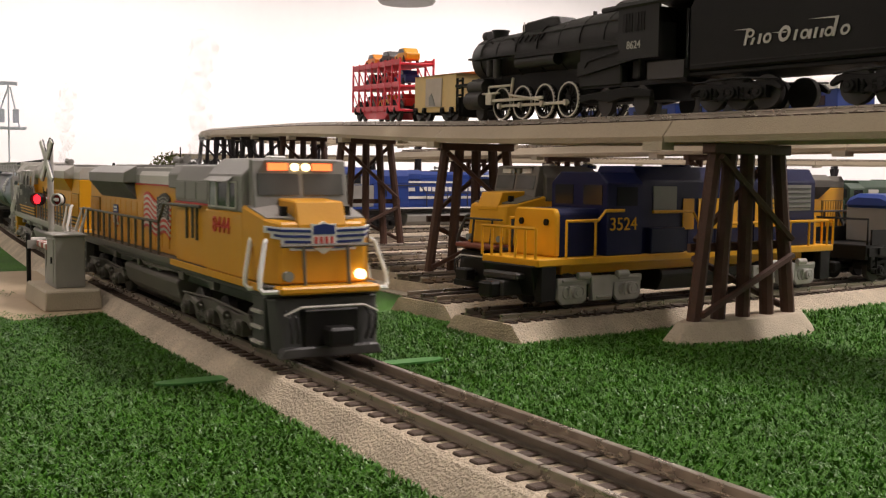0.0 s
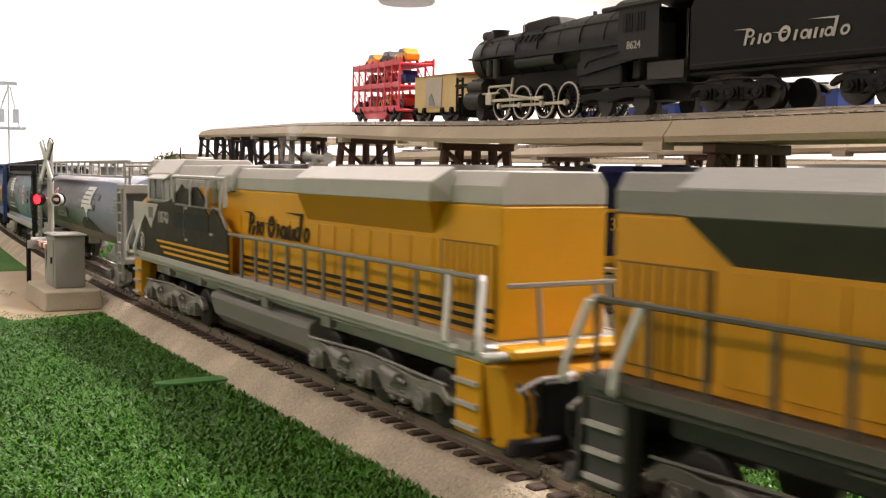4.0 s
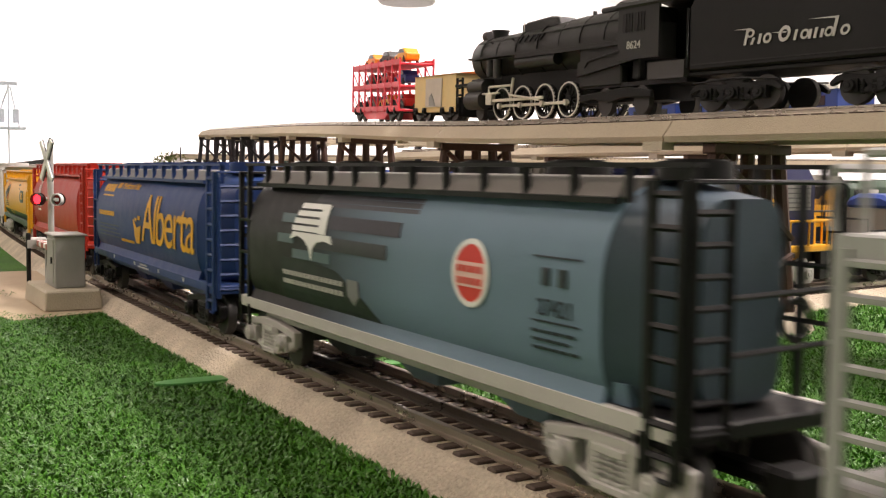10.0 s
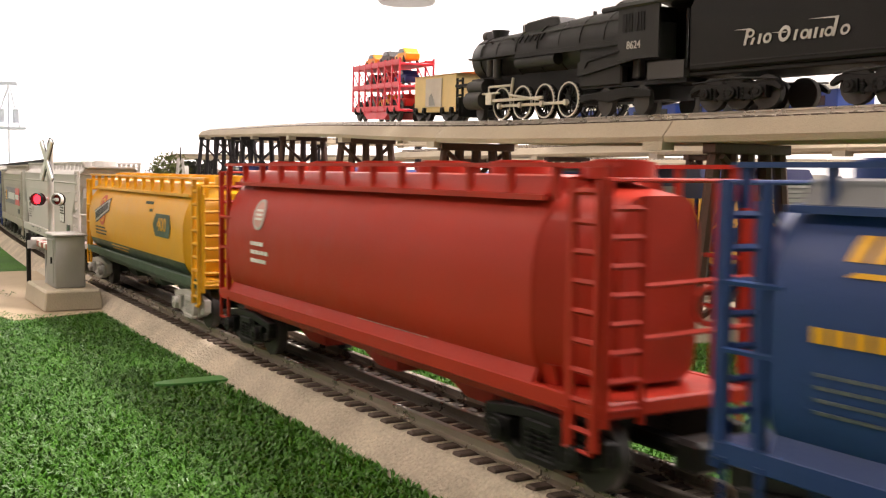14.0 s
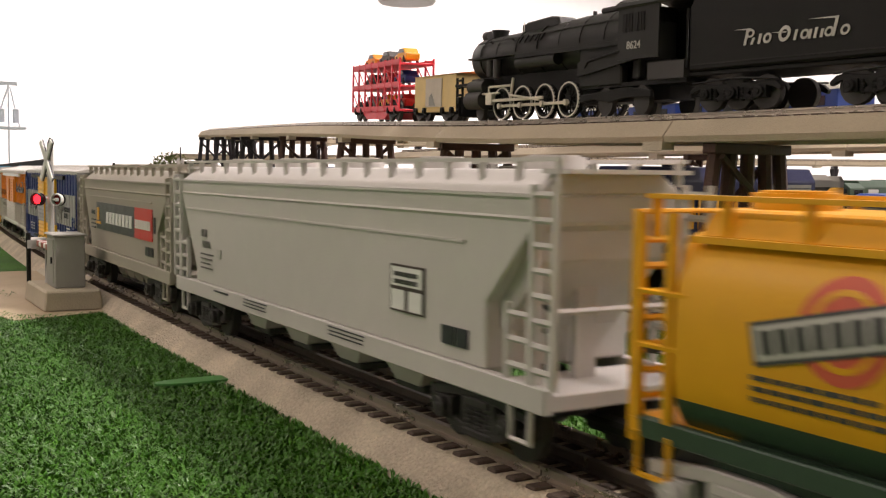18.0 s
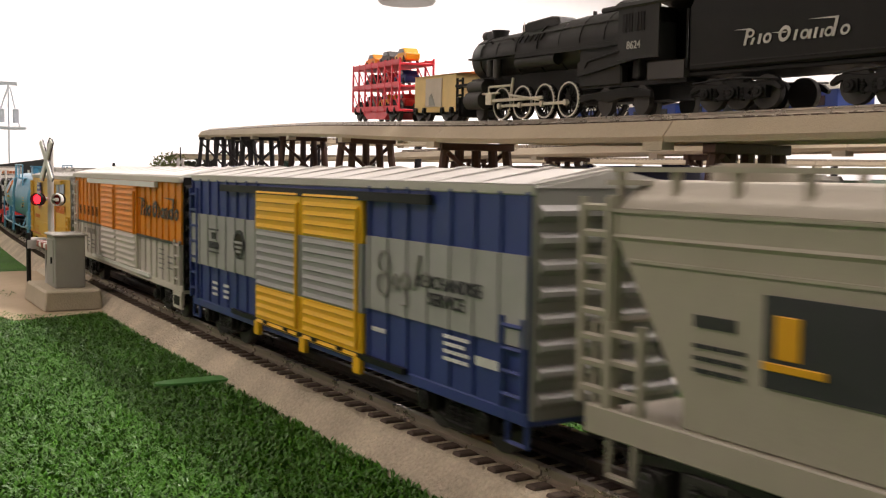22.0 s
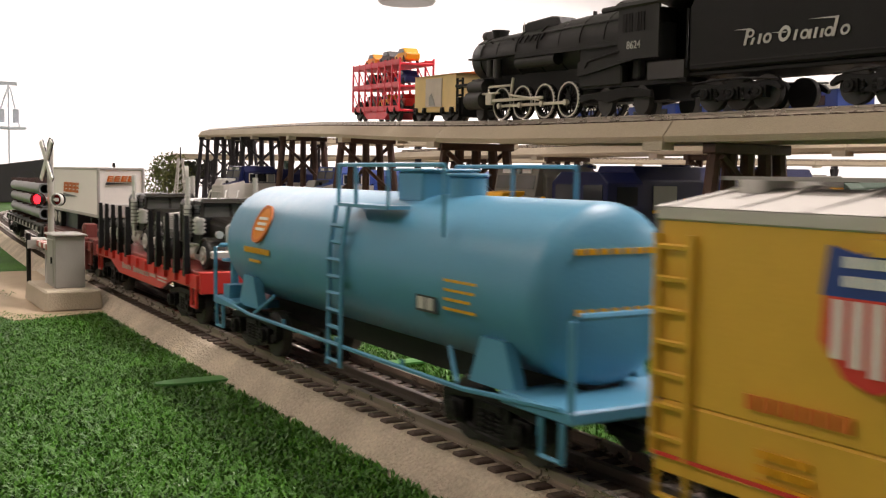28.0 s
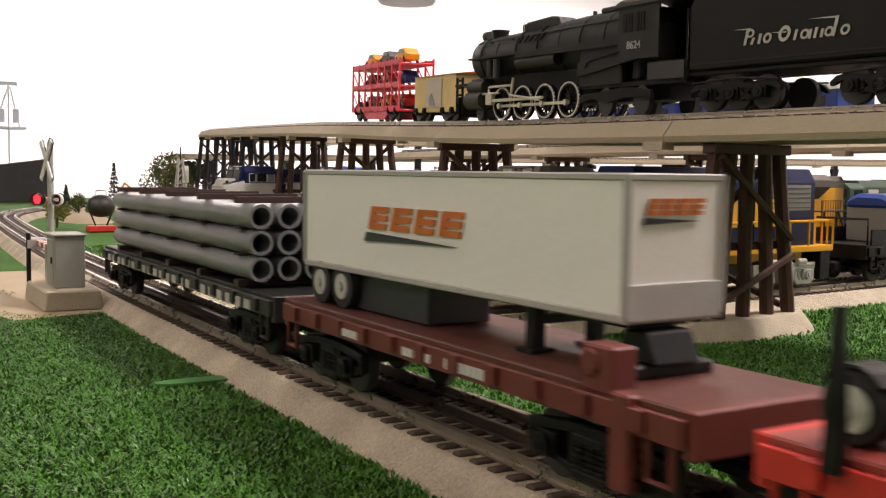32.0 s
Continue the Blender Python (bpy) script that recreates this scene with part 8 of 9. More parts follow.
        part("main_rod", Form().box(0.0160, 0.102, s * 0.0238 - 0.0008, s * 0.0238 + 0.0008, 0.0128, 0.0150), RODM, t, "bright steel main rod", bevel=0.0003)
        part("side_rod", Form().box(-0.0180, 0.0860, s * 0.0226 - 0.0008, s * 0.0226 + 0.0008, 0.0088, 0.0108), RODM, t, "bright steel side rod", bevel=0.0003)
        part("crosshead", Form().box(0.094, 0.104, s * 0.0236 - 0.002, s * 0.0236 + 0.002, 0.0110, 0.0195).box(0.084, 0.114, s * 0.0236 - 0.001, s * 0.0236 + 0.001, 0.0185, 0.0200), RODM, t, bevel=0.0005)
        f = Form()
        f.tube([(0.062, s * 0.0236, 0.0290), (0.066, s * 0.0236, 0.0150)], 0.0012, 6)
        f.tube([(0.066, s * 0.0238, 0.0240), (0.100, s * 0.0238, 0.0240)], 0.0009, 6)
        f.tube([(0.020, s * 0.0246, 0.0125), (0.064, s * 0.0246, 0.0170)], 0.0009, 6)
        f.tube([(0.100, s * 0.0240, 0.0120), (0.101, s * 0.0240, 0.0240)], 0.0009, 6)
        part("valve_gear", f, RODM, t)
        for x in (0.0835, 0.0510, 0.0180, -0.0155):
            part("crank_pin", Form().cyl((x, s * 0.0222, 0.0098), (x, s * 0.0248, 0.0098), 0.0021, 12), RODM, t)
        part("cab_side", Form().box(-0.125, -0.080, s * 0.0235 - 0.0008, s * 0.0235 + 0.0008, 0.0330, 0.0655), BOILER, t)
        for a in (-0.110, -0.0965):
            part("cab_window", Form().box(a, a + 0.011, s * 0.0244 - 0.0003, s * 0.0244 + 0.0003, 0.0490, 0.0600), SOOT, t, "dark cab window")
            pieces("window_bar", [(a + d, a + d + 0.0006, s * 0.0249 - 0.0002, s * 0.0249 + 0.0002, 0.0490, 0.0600) for d in (0.0034, 0.0068)], BOILER, t)
        part("firebox", Form().box(-0.080, -0.028, s * 0.0180 - 0.003, s * 0.0180 + 0.003, 0.0185, 0.0450), BOILER, t, bevel=0.001)
        f = Form()
        f.tube([(-0.040, s * 0.0238, 0.0310), (-0.044, s * 0.0240, 0.0345), (-0.082, s * 0.0240, 0.0385)], 0.0008, 6)
        part("injector_pipe", f, SOOT, t)
        part("firebox_slope", Form().prism([(-0.030, 0.0255), (-0.100, 0.0330), (-0.100, 0.0355), (-0.030, 0.0345)], s * 0.0225 - 0.0012, s * 0.0225 + 0.0012, "y"), BOILER, t)
        ladder(t, SOOT, 0.1600, 0.1700, s * 0.0180, 0.006, 0.034, 5, r=0.0009, name="pilot_ladder")
        for x in (-0.062, -0.104):
            part("trailing_wheel", Form().cyl((x, s * 0.0185 - 0.002, 0.0088), (x, s * 0.0185 + 0.002, 0.0088), 0.0088, 20), GUN, t, smooth=True)
        part("trailing_frame", Form().prism([(-0.118, 0.0100), (-0.118, 0.0140), (-0.090, 0.0170), (-0.060, 0.0150), (-0.034, 0.0135), (-0.034, 0.0085), (-0.050, 0.0105), (-0.070, 0.0080), (-0.090, 0.0105)], s * 0.0222 - 0.0014, s * 0.0222 + 0.0014, "y"), SOOT, t, bevel=0.0005)
        part("pilot_wheel", Form().cyl((0.126, s * 0.0165 - 0.002, 0.0068), (0.126, s * 0.0165 + 0.002, 0.0068), 0.0066, 18), GUN, t, smooth=True)
        letters("road_number", "8624", 0.0066, LGREY, t, far_side(-0.0985, 0.0410, 0.0246) if s > 0 else near_side(-0.0985, 0.0410, -0.0246), stretch=1.2)
    part("cab_front", Form().box(-0.082, -0.080, -0.0235, 0.0235, 0.0300, 0.0680), SOOT, t)
    rf = [(0.0262 * math.sin(a), 0.0640 + 0.0085 * math.cos(a)) for a in (radians(-88 + 16 * i) for i in range(12))]
    part("cab_roof", Form().prism(rf + [(y * 0.96, z - 0.0012) for y, z in rf[::-1]], -0.143, -0.078), BOILER, t)
    part("cab_deck_plate", Form().box(-0.150, -0.112, -0.0225, 0.0225, 0.0200, 0.0300), GUN, t, "grey steel apron behind the cab")
    part("cab_floor", Form().box(-0.150, -0.030, -0.020, 0.020, 0.0175, 0.0200), SOOT, t)
    part("backhead", Form().box(-0.092, -0.084, -0.0150, 0.0150, 0.022, 0.058), GUN, t, bevel=0.001)
    part("main_frame", Form().box(-0.120, 0.150, -0.010, 0.010, 0.0090, 0.0330), SOOT, t)
    part("pilot_deck", Form().box(0.138, 0.166, -0.0220, 0.0220, 0.0265, 0.0285), SOOT, t)
    part("cowcatcher", Form().loft([[(0.160, -0.0215, 0.0190), (0.160, 0.0215, 0.0190), (0.160, 0.0215, 0.0040), (0.160, -0.0215, 0.0040)], [(0.166, -0.0215, 0.0190), (0.166, 0.0215, 0.0190), (0.178, 0.0060, 0.0040), (0.178, -0.0060, 0.0040)]]), SOOT, t, bevel=0.0006)
    part("coupler", COUPLER, SOOT, t, m=Matrix.Translation((0.172, 0, 0)))
    return t


DRIVER = driver_mesh(0.0130, None)
SPOKE = Form().tube([(0.002, 0, 0), (0.0107, 0, 0)], 0.0006, 5).mesh("spoke", SOOT)
HUB = Form().cyl((0, -0.002, 0), (0, 0.002, 0), 0.0031, 14).mesh("hub", SOOT, 0, True)
steam_locomotive(on_high(0.5964) @ Matrix.Diagonal((0.86, 1.0, 1.04, 1.0)))

tn = thing("tender", "black tender with grey speed lettering behind the steam locomotive", "tender", on_high(0.371))
part("tank", Form().prism([(-0.105, 0.0235), (0.098, 0.0235), (0.0985, 0.0600), (0.0955, 0.0650), (0.0900, 0.0672), (-0.105, 0.0665)], -0.0240, 0.0240, "y"), SOOT, tn, bevel=0.0012)
for s in (-1, 1):
    part("tank_seam", Form().box(-0.104, 0.097, s * 0.0241 - 0.0003, s * 0.0241 + 0.0003, 0.0268, 0.0275), BOILER, tn)
part("coal_bunker", Form().prism([(0.098, 0.0665), (0.030, 0.0665), (0.020, 0.0725), (0.092, 0.0765), (0.098, 0.0740)], -0.0235, 0.0235, "y"), SOOT, tn, bevel=0.0008)
part("frame", Form().box(-0.109, 0.102, -0.0215, 0.0215, 0.0205, 0.0235), SOOT, tn, bevel=0.0006)
sc = speed_script(tn, 0.0, 0.0350, 0.066, 0.0088, LGREY, 0.0, "speed_lettering")
sc.matrix_basis = Matrix.Translation((0.060, 0.0246, 0)) @ Matrix.Rotation(math.pi, 4, "Z")
for x in (-0.0255, 0.066):
    truck(tn, x, 3, 0.0185, SOOT, 0.0215)
part("grab_rail", Form().tube([(0.099, 0.0245, 0.026), (0.099, 0.0245, 0.060)], 0.0007, 5), SOOT, tn)
part("drawbar", Form().box(0.100, 0.112, -0.004, 0.004, 0.010, 0.013), SOOT, tn)
part("coupler", COUPLER, SOOT, tn, m=Matrix.Translation((-0.107, 0, 0)) @ Matrix.Rotation(math.pi, 4, "Z"))

# small pale yellow reefer and a red auto carrier ahead of it
PY = mat("pale_yellow_paint", (0.70, 0.51, 0.22), 0.55)
rf = thing("reefer_car", "small pale yellow reefer car with an orange roof", "reefer car", on_high(0.7985) @ Matrix.Diagonal((0.93, 1.0, 0.93, 1.0)))
part("body", Form().box(-0.052, 0.052, -0.0210, 0.0210, 0.0080, 0.0420), PY, rf, bevel=0.0006)
part("roof", Form().prism([(-0.0225, 0.0420), (0, 0.0450), (0.0225, 0.0420)], -0.054, 0.054), LOGO_ORANGE, rf)
for s in (-1, 1):
    part("door", Form().box(-0.020, 0.020, s * 0.0214 - 0.0006, s * 0.0214 + 0.0006, 0.0130, 0.0390), mat("grey_door_paint", (0.52, 0.45, 0.38), 0.6), rf)
    part("door_emblem", Form().prism([(-0.006, 0.0140), (0.010, 0.0140), (0.010, 0.022), (0.004, 0.0255), (-0.002, 0.0190)], s * 0.0222 - 0.0003, s * 0.0222 + 0.0003, "y"), GREYP, rf)
for x in (-0.034, 0.034):
    truck(rf, x, 2, 0.022, SOOT, 0.0180)
part("underframe", Form().box(-0.05, 0.05, -0.010, 0.010, 0.0060, 0.0080), SOOT, rf)
couplers(rf, 0.052)

CARRIER = on_high(0.9640) @ Matrix.Translation((0, 0.006, 0)) @ Matrix.Diagonal((0.78, 0.74, 1.10, 1.0))
ac = thing("auto_carrier", "red three-level auto carrier loaded with toy cars", "auto carrier", CARRIER)
HOT = mat("hot_red_paint", (0.72, 0.03, 0.05), 0.4)
for z in (0.0085, 0.0290, 0.0480):
    part("deck", Form().box(-0.104, 0.104, -0.0225, 0.0225, z, z + 0.0022), HOT, ac, bevel=0.0004)
    for s in (-1, 1):
        part("side_rail", Form().box(-0.104, 0.104, s * 0.0228 - 0.0007, s * 0.0228 + 0.0007, z + 0.001, z + 0.0050), HOT, ac)
part("fishbelly_sill", Form().prism([(-0.060, 0.0085), (0.060, 0.0085), (0.040, 0.0020), (-0.040, 0.0020)], -0.021, 0.021, "y"), HOT, ac)
for i in range(8):
    x = -0.1035 + i * 0.02957
    for s in (-1, 1):
        part("post", Form().box(x - 0.0016, x + 0.0016, s * 0.0228 - 0.0010, s * 0.0228 + 0.0010, 0.0085, 0.0540), HOT, ac)
        if i < 7:
            part("diagonal_brace", Form().tube([(x, s * 0.0232, 0.012), (x + 0.0296, s * 0.0232, 0.0285)], 0.0008, 5).tube([(x, s * 0.0232, 0.032), (x + 0.0296, s * 0.0232, 0.0480)], 0.0008, 5), HOT, ac)
for x in (-0.074, 0.074):
    truck(ac, x, 2, 0.028, SOOT, 0.0190)
couplers(ac, 0.104)


def toy_car(m, colour):
    t = thing("toy_car", "small plastic toy car on the red auto carrier", "toy car", m, group="toy cars on the carrier")
    part("body", Form().prism([(-0.023, 0.003), (0.023, 0.003), (0.024, 0.008), (0.012, 0.0092), (0.006, 0.0135), (-0.012, 0.0135), (-0.018, 0.0095), (-0.024, 0.009)], -0.0095, 0.0095, "y"), colour, t, bevel=0.001)
    part("glazing", Form().prism([(-0.0155, 0.0096), (0.0098, 0.0096), (0.0052, 0.0130), (-0.0113, 0.0130)], -0.0098, 0.0098, "y"), GLASS, t)
    for x in (-0.014, 0.014):
        for s in (-1, 1):
            part("wheel", Form().cyl((x, s * 0.0080, 0.0035), (x, s * 0.0100, 0.0035), 0.0035, 14), RUBBER, t)


for k, z in enumerate((0.0107, 0.0312, 0.0502)):
    for i, cc in enumerate(((RED, GOLD, GREYP), (BLUE, RED, DGREY), (GOLD, DGREY, ORANGE))[k]):
        toy_car(CARRIER @ Matrix.Translation((-0.066 + i * 0.066, 0, z)), cc)

# blue coaches with white roofs stand on the second elevated line
for s0 in (1.275, 1.52):
    x, y, h = at2(s0)
    co = thing("coach", "blue coach with a white ribbed roof on the second elevated track", "coach", Matrix.Translation((x, y, 0.1165 + 0.018)) @ Matrix.Rotation(h, 4, "Z"), group="elevated coaches")
    part("body", Form().box(-0.115, 0.115, -0.0230, 0.0230, 0.0130, 0.0400), BLUE, co, bevel=0.0010)
    pr = [(0.0245 * math.sin(a), 0.0395 + 0.0150 * math.cos(a)) for a in (radians(-90 + 18 * i) for i in range(11))]
    part("roof", Form().prism(pr, -0.117, 0.117), WHITE, co)
    pieces("window", [(-0.100 + i * 0.026, -0.084 + i * 0.026, s * 0.0232 - 0.0003, s * 0.0232 + 0.0003, 0.0250, 0.0340) for i in range(8) for s in (-1, 1)], GLASS, co)
    for x in (-0.080, 0.080):
        truck(co, x, 2, 0.034, SOOT, 0.0205)
    couplers(co, 0.115)

# ---------------- locomotives on the yard sidings ----------------
g = low_nose_diesel("diesel_locomotive", "dark navy diesel with yellow nose, frame and railings on a siding", on_siding(S1, 0.300) @ Matrix.Diagonal((0.97, 1.0, 1.12, 1.0)), NAVY, GOLD, GOLD, SILVER)
letters("road_number", "3524", 0.0098, GOLD, g, far_side(0.076, 0.0440, 0.0250), stretch=1.25)
wordbars("yellow_lettering", -0.085, 0.0400, 0.105, 0.0175, 7, GOLD, g, 0.0202)
wide_cab_diesel("diesel_locomotive", "yellow diesel with grey cab roof waiting on a siding", on_siding(S2, 0.398), GOLD, mat("olive_grey_paint", (0.13, 0.12, 0.10), 0.5), mat("rust_red_frame", (0.20, 0.05, 0.03), 0.5), SOOT, GUN, lit=False, pilot=SOOT, grab=GUN)
e = wide_cab_diesel("diesel_locomotive", "blue diesel with white side stripes parked in the yard", on_siding(-1.26, 0.555), BLUE, BLUE, GUN, SOOT, GUN, nose=GREYP, cab_low=GREYP, lit=False, grille=SOOT)
for z, h, a, b2 in ((0.0640, 0.0024, -0.04, 0.10), (0.0420, 0.0036, -0.17, 0.10), (0.0285, 0.0020, -0.18, 0.10)):
    bars("white_stripe", [(a, b2, z, z + h)], WHITE, e, 0.0268 if z < 0.03 else 0.0200)
bars("white_block", [(-0.17, -0.072, 0.0525, 0.0575), (0.040, 0.10, 0.0525, 0.0575)], WHITE, e, 0.0201)
bars("white_roof_stripe", [(-0.17, -0.06, 0.0735, 0.0758)], WHITE, e, 0.0270)
wordbars("white_lettering", -0.066, 0.0525, 0.100, 0.0060, 14, WHITE, e, 0.0202)
e = wide_cab_diesel("diesel_locomotive", "white, black and blue diesel parked in the yard", on_siding(S4, 0.480), NAVY, NAVY, GUN, LGREY, LGREY, nose=LGREY, cab_low=LGREY, lit=False)
bars("white_panel", [(0.02, 0.10, 0.034, 0.060)], LGREY, e, 0.0240)
low_nose_diesel("diesel_locomotive", "dark green diesel with yellow ends parked in the yard", on_siding(-0.79, 0.97), GREENP, GOLD, SOOT, SOOT, L=0.32, panel=LGREY)
low_nose_diesel("diesel_locomotive", "dark green diesel with a pale stripe parked in the yard", on_siding(-0.70, 1.12), GREENP, GOLD, SOOT, SOOT, L=0.32, panel=LGREY)
low_nose_diesel("diesel_locomotive", "dark blue diesel parked behind in the yard", on_siding(-0.88, 0.62), BLUE, BLUE, LGREY, SOOT, L=0.32, panel=LGREY)
gd = flat_car("gondola_car", "black gondola with a blue tarpaulin load", 0.20, SOOT, BLACK, SOOT, fish=False)
gd.matrix_basis = on_siding(S1, 0.585)
tagged(gd, category="gondola", group="yard cars")
part("side_wall", Form().box(-0.095, 0.095, -0.0250, -0.0235, 0.0285, 0.0400).box(-0.095, 0.095, 0.0235, 0.0250, 0.0285, 0.0400), SOOT, gd)
part("end_rail", Form().tube([(0.098, -0.023, 0.0285), (0.098, -0.023, 0.048), (0.098, 0.023, 0.048), (0.098, 0.023, 0.0285)], 0.0009, 5), SOOT, gd)
part("crate", Form().box(-0.06, 0.06, -0.020, 0.020, 0.0287, 0.0560), GREYP, gd, bevel=0.001)
part("tarpaulin", Form().prism([(-0.0215, 0.0545), (-0.020, 0.0620), (-0.010, 0.0665), (0.010, 0.0660), (0.020, 0.0625), (0.0215, 0.0545)], -0.062, 0.062), BLUE, gd, bevel=0.003)

# ---------------- road crossing ----------------
f = Form()
f.prism([(-0.672, -0.088), (-0.700, -0.095), (-0.74, -0.088), (-0.80, -0.096), (-0.99, -0.075), (-0.99, -0.003), (-0.735, -0.027), (-0.690, -0.030)], 0.0006, 0.0020, "z")
tagged(part("road", f, ROADM), "sand coloured model road beside the track", "road", kind="structure")
f = Form()
f.prism([(-0.68, 0.042), (-0.99, 0.050), (-0.99, 0.115), (-0.66, 0.100)], 0.0006, 0.0018, "z")
tagged(part("road_far_side", f, ROADM), "sand coloured model road beyond the track", "road", kind="structure")
for s in (-1, 1):
    f = Form()
    sweep(f, lambda q: line(q), -0.985, -0.80, 0.04, [(s * 0.036, 0.001), (s * 0.0195, 0.0128), (s * 0.0195, 0.001)])
    tagged(part("crossing_ramp", f, PAD), "pale plastic crossing ramp against the rails", "ramp", kind="structure")

sg = thing("crossing_signal", "grey crossing signal cabinet with crossbuck mast and red lamp", "signal", Matrix.Translation((-0.700, -0.048, 0)))
part("base", Form().loft([[(-0.078, -0.0185, 0.0018), (0, -0.0185, 0.0018), (0, 0.0185, 0.0018), (-0.078, 0.0185, 0.0018)], [(-0.076, -0.0172, 0.0150), (-0.0015, -0.0172, 0.0150), (-0.0015, 0.0172, 0.0150), (-0.076, 0.0172, 0.0150)]]), PAD, sg, "cream moulded base", bevel=0.0012)
CAB = mat("cabinet_grey", (0.34, 0.33, 0.30), 0.6, var=0.1)
cb = part("cabinet", Form().box(-0.046, -0.0165, -0.0085, 0.0105, 0.0150, 0.0490), CAB, sg, bevel=0.0006)
part("cabinet_lid", Form().prism([(-0.0102, 0.0490), (0.0122, 0.0490), (0.0115, 0.0504), (-0.0095, 0.0504)], -0.048, -0.0145), CAB, cb, bevel=0.0004)
part("cabinet_door", Form().box(-0.042, -0.0205, -0.0092, -0.0082, 0.0180, 0.0465), CAB, cb, bevel=0.0003)
part("door_handle", Form().box(-0.0240, -0.0225, -0.0102, -0.0090, 0.0310, 0.0350), SOOT, cb)
MX, MY = -0.058, -0.0035
HEAD = Matrix.Translation((MX, MY, 0)) @ Matrix.Rotation(radians(-80), 4, "Z") @ Matrix.Translation((-MX, -MY, 0))
LAMPS = Matrix.Translation((MX, MY, 0)) @ Matrix.Rotation(radians(-38), 4, "Z") @ Matrix.Translation((-MX, -MY, 0))
ms = part("mast", Form().cyl((MX, MY, 0.0150), (MX, MY, 0.1100), 0.0021, 12).cyl((MX, MY, 0.0150), (MX, MY, 0.0300), 0.0045, 12, 0.0030), LGREY, sg, "silver mast", smooth=True)
part("mast_cap", Form().cyl((MX, MY, 0.1095), (MX, MY, 0.1140), 0.0020, 10, 0.0004), SOOT, ms)
for k in (-1, 1):
    part("crossbuck_board", Form().prism([(-0.0165, -0.0020), (0.0165, -0.0020), (0.0165, 0.0020), (-0.0165, 0.0020)], -0.0005, 0.0005, "x"), WHITE, ms, m=HEAD @ Matrix.Translation((MX + 0.0028, MY, 0.0985)) @ Matrix.Rotation(radians(k * 52), 4, "X"))
    part("crossbuck_back", Form().box(-0.0004, 0.0004, -0.0165, 0.0165, -0.0021, 0.0021), CHAR, ms, m=HEAD @ Matrix.Translation((MX + 0.0018, MY, 0.0985)) @ Matrix.Rotation(radians(k * 52), 4, "X"))
part("lamp_arm", Form().cyl((MX, MY - 0.0125, 0.0720), (MX, MY + 0.0125, 0.0720), 0.0012, 8), LGREY, ms, m=HEAD)
for y, mm in ((-0.0072, REDLAMP), (0.0072, mat("unlit_red_lens", (0.25, 0.01, 0.01), 0.2))):
    part("lamp_hood", Form().ring((MX + 0.005, MY + y, 0.0720), (1, 0, 0), 0.0036, 0.0042, 0.0035, 16), WHITE if y > 0 else SOOT, ms, m=LAMPS)
    part("lamp_target", Form().cyl((MX + 0.0012, MY + y, 0.0720), (MX + 0.0020, MY + y, 0.0720), 0.0044, 18), SOOT, ms, m=LAMPS)
    part("lamp_lens", Form().cyl((MX + 0.0022, MY + y, 0.0720), (MX + 0.0040, MY + y, 0.0720), 0.0033, 14), mm, ms, "red warning lamp", m=LAMPS)
gb = thing("crossing_gate", "white crossing gate mechanism with a raised arm", "gate", Matrix.Translation((-0.800, -0.052, 0.0018)))
part("post", Form().cyl((0, -0.008, 0), (0, -0.008, 0.045), 0.0016, 10), SOOT, gb)
part("arm", Form().box(-0.010, 0.055, -0.0030, 0.0030, 0.036, 0.0395), WHITE, gb, bevel=0.0006)
for x in (0.004, 0.022, 0.040):
    part("arm_stripe", Form().box(x, x + 0.008, -0.0032, 0.0032, 0.0358, 0.0397), mat("faded_red_stripe", (0.35, 0.10, 0.07), 0.6), gb)
part("counterweight", Form().box(-0.014, -0.006, -0.006, 0.006, 0.033, 0.041), LGREY, gb, bevel=0.001)
part("gate_leg", Form().box(0.030, 0.034, -0.002, 0.002, 0.0, 0.036).box(-0.002, 0.002, -0.009, -0.002, 0.034, 0.040), CAB, gb)

gs = thing("green_plastic_strip", "light green plastic strip lying across under the track", "plastic strip")
o = [(-0.0085 * math.cos(a), 0.066 + 0.012 * math.sin(a)) for a in (math.pi * i / 10 for i in range(11))] + [(0.0085 * math.cos(a), -0.052 - 0.012 * math.sin(a)) for a in (math.pi * i / 10 for i in range(11))]
part("strip", Form().prism([(x * 0.6 - 0.4450, y) for x, y in o], 0.0016, 0.0026, "z"), PADGREEN, gs)

# ---------------- trees and scenery at the far end ----------------


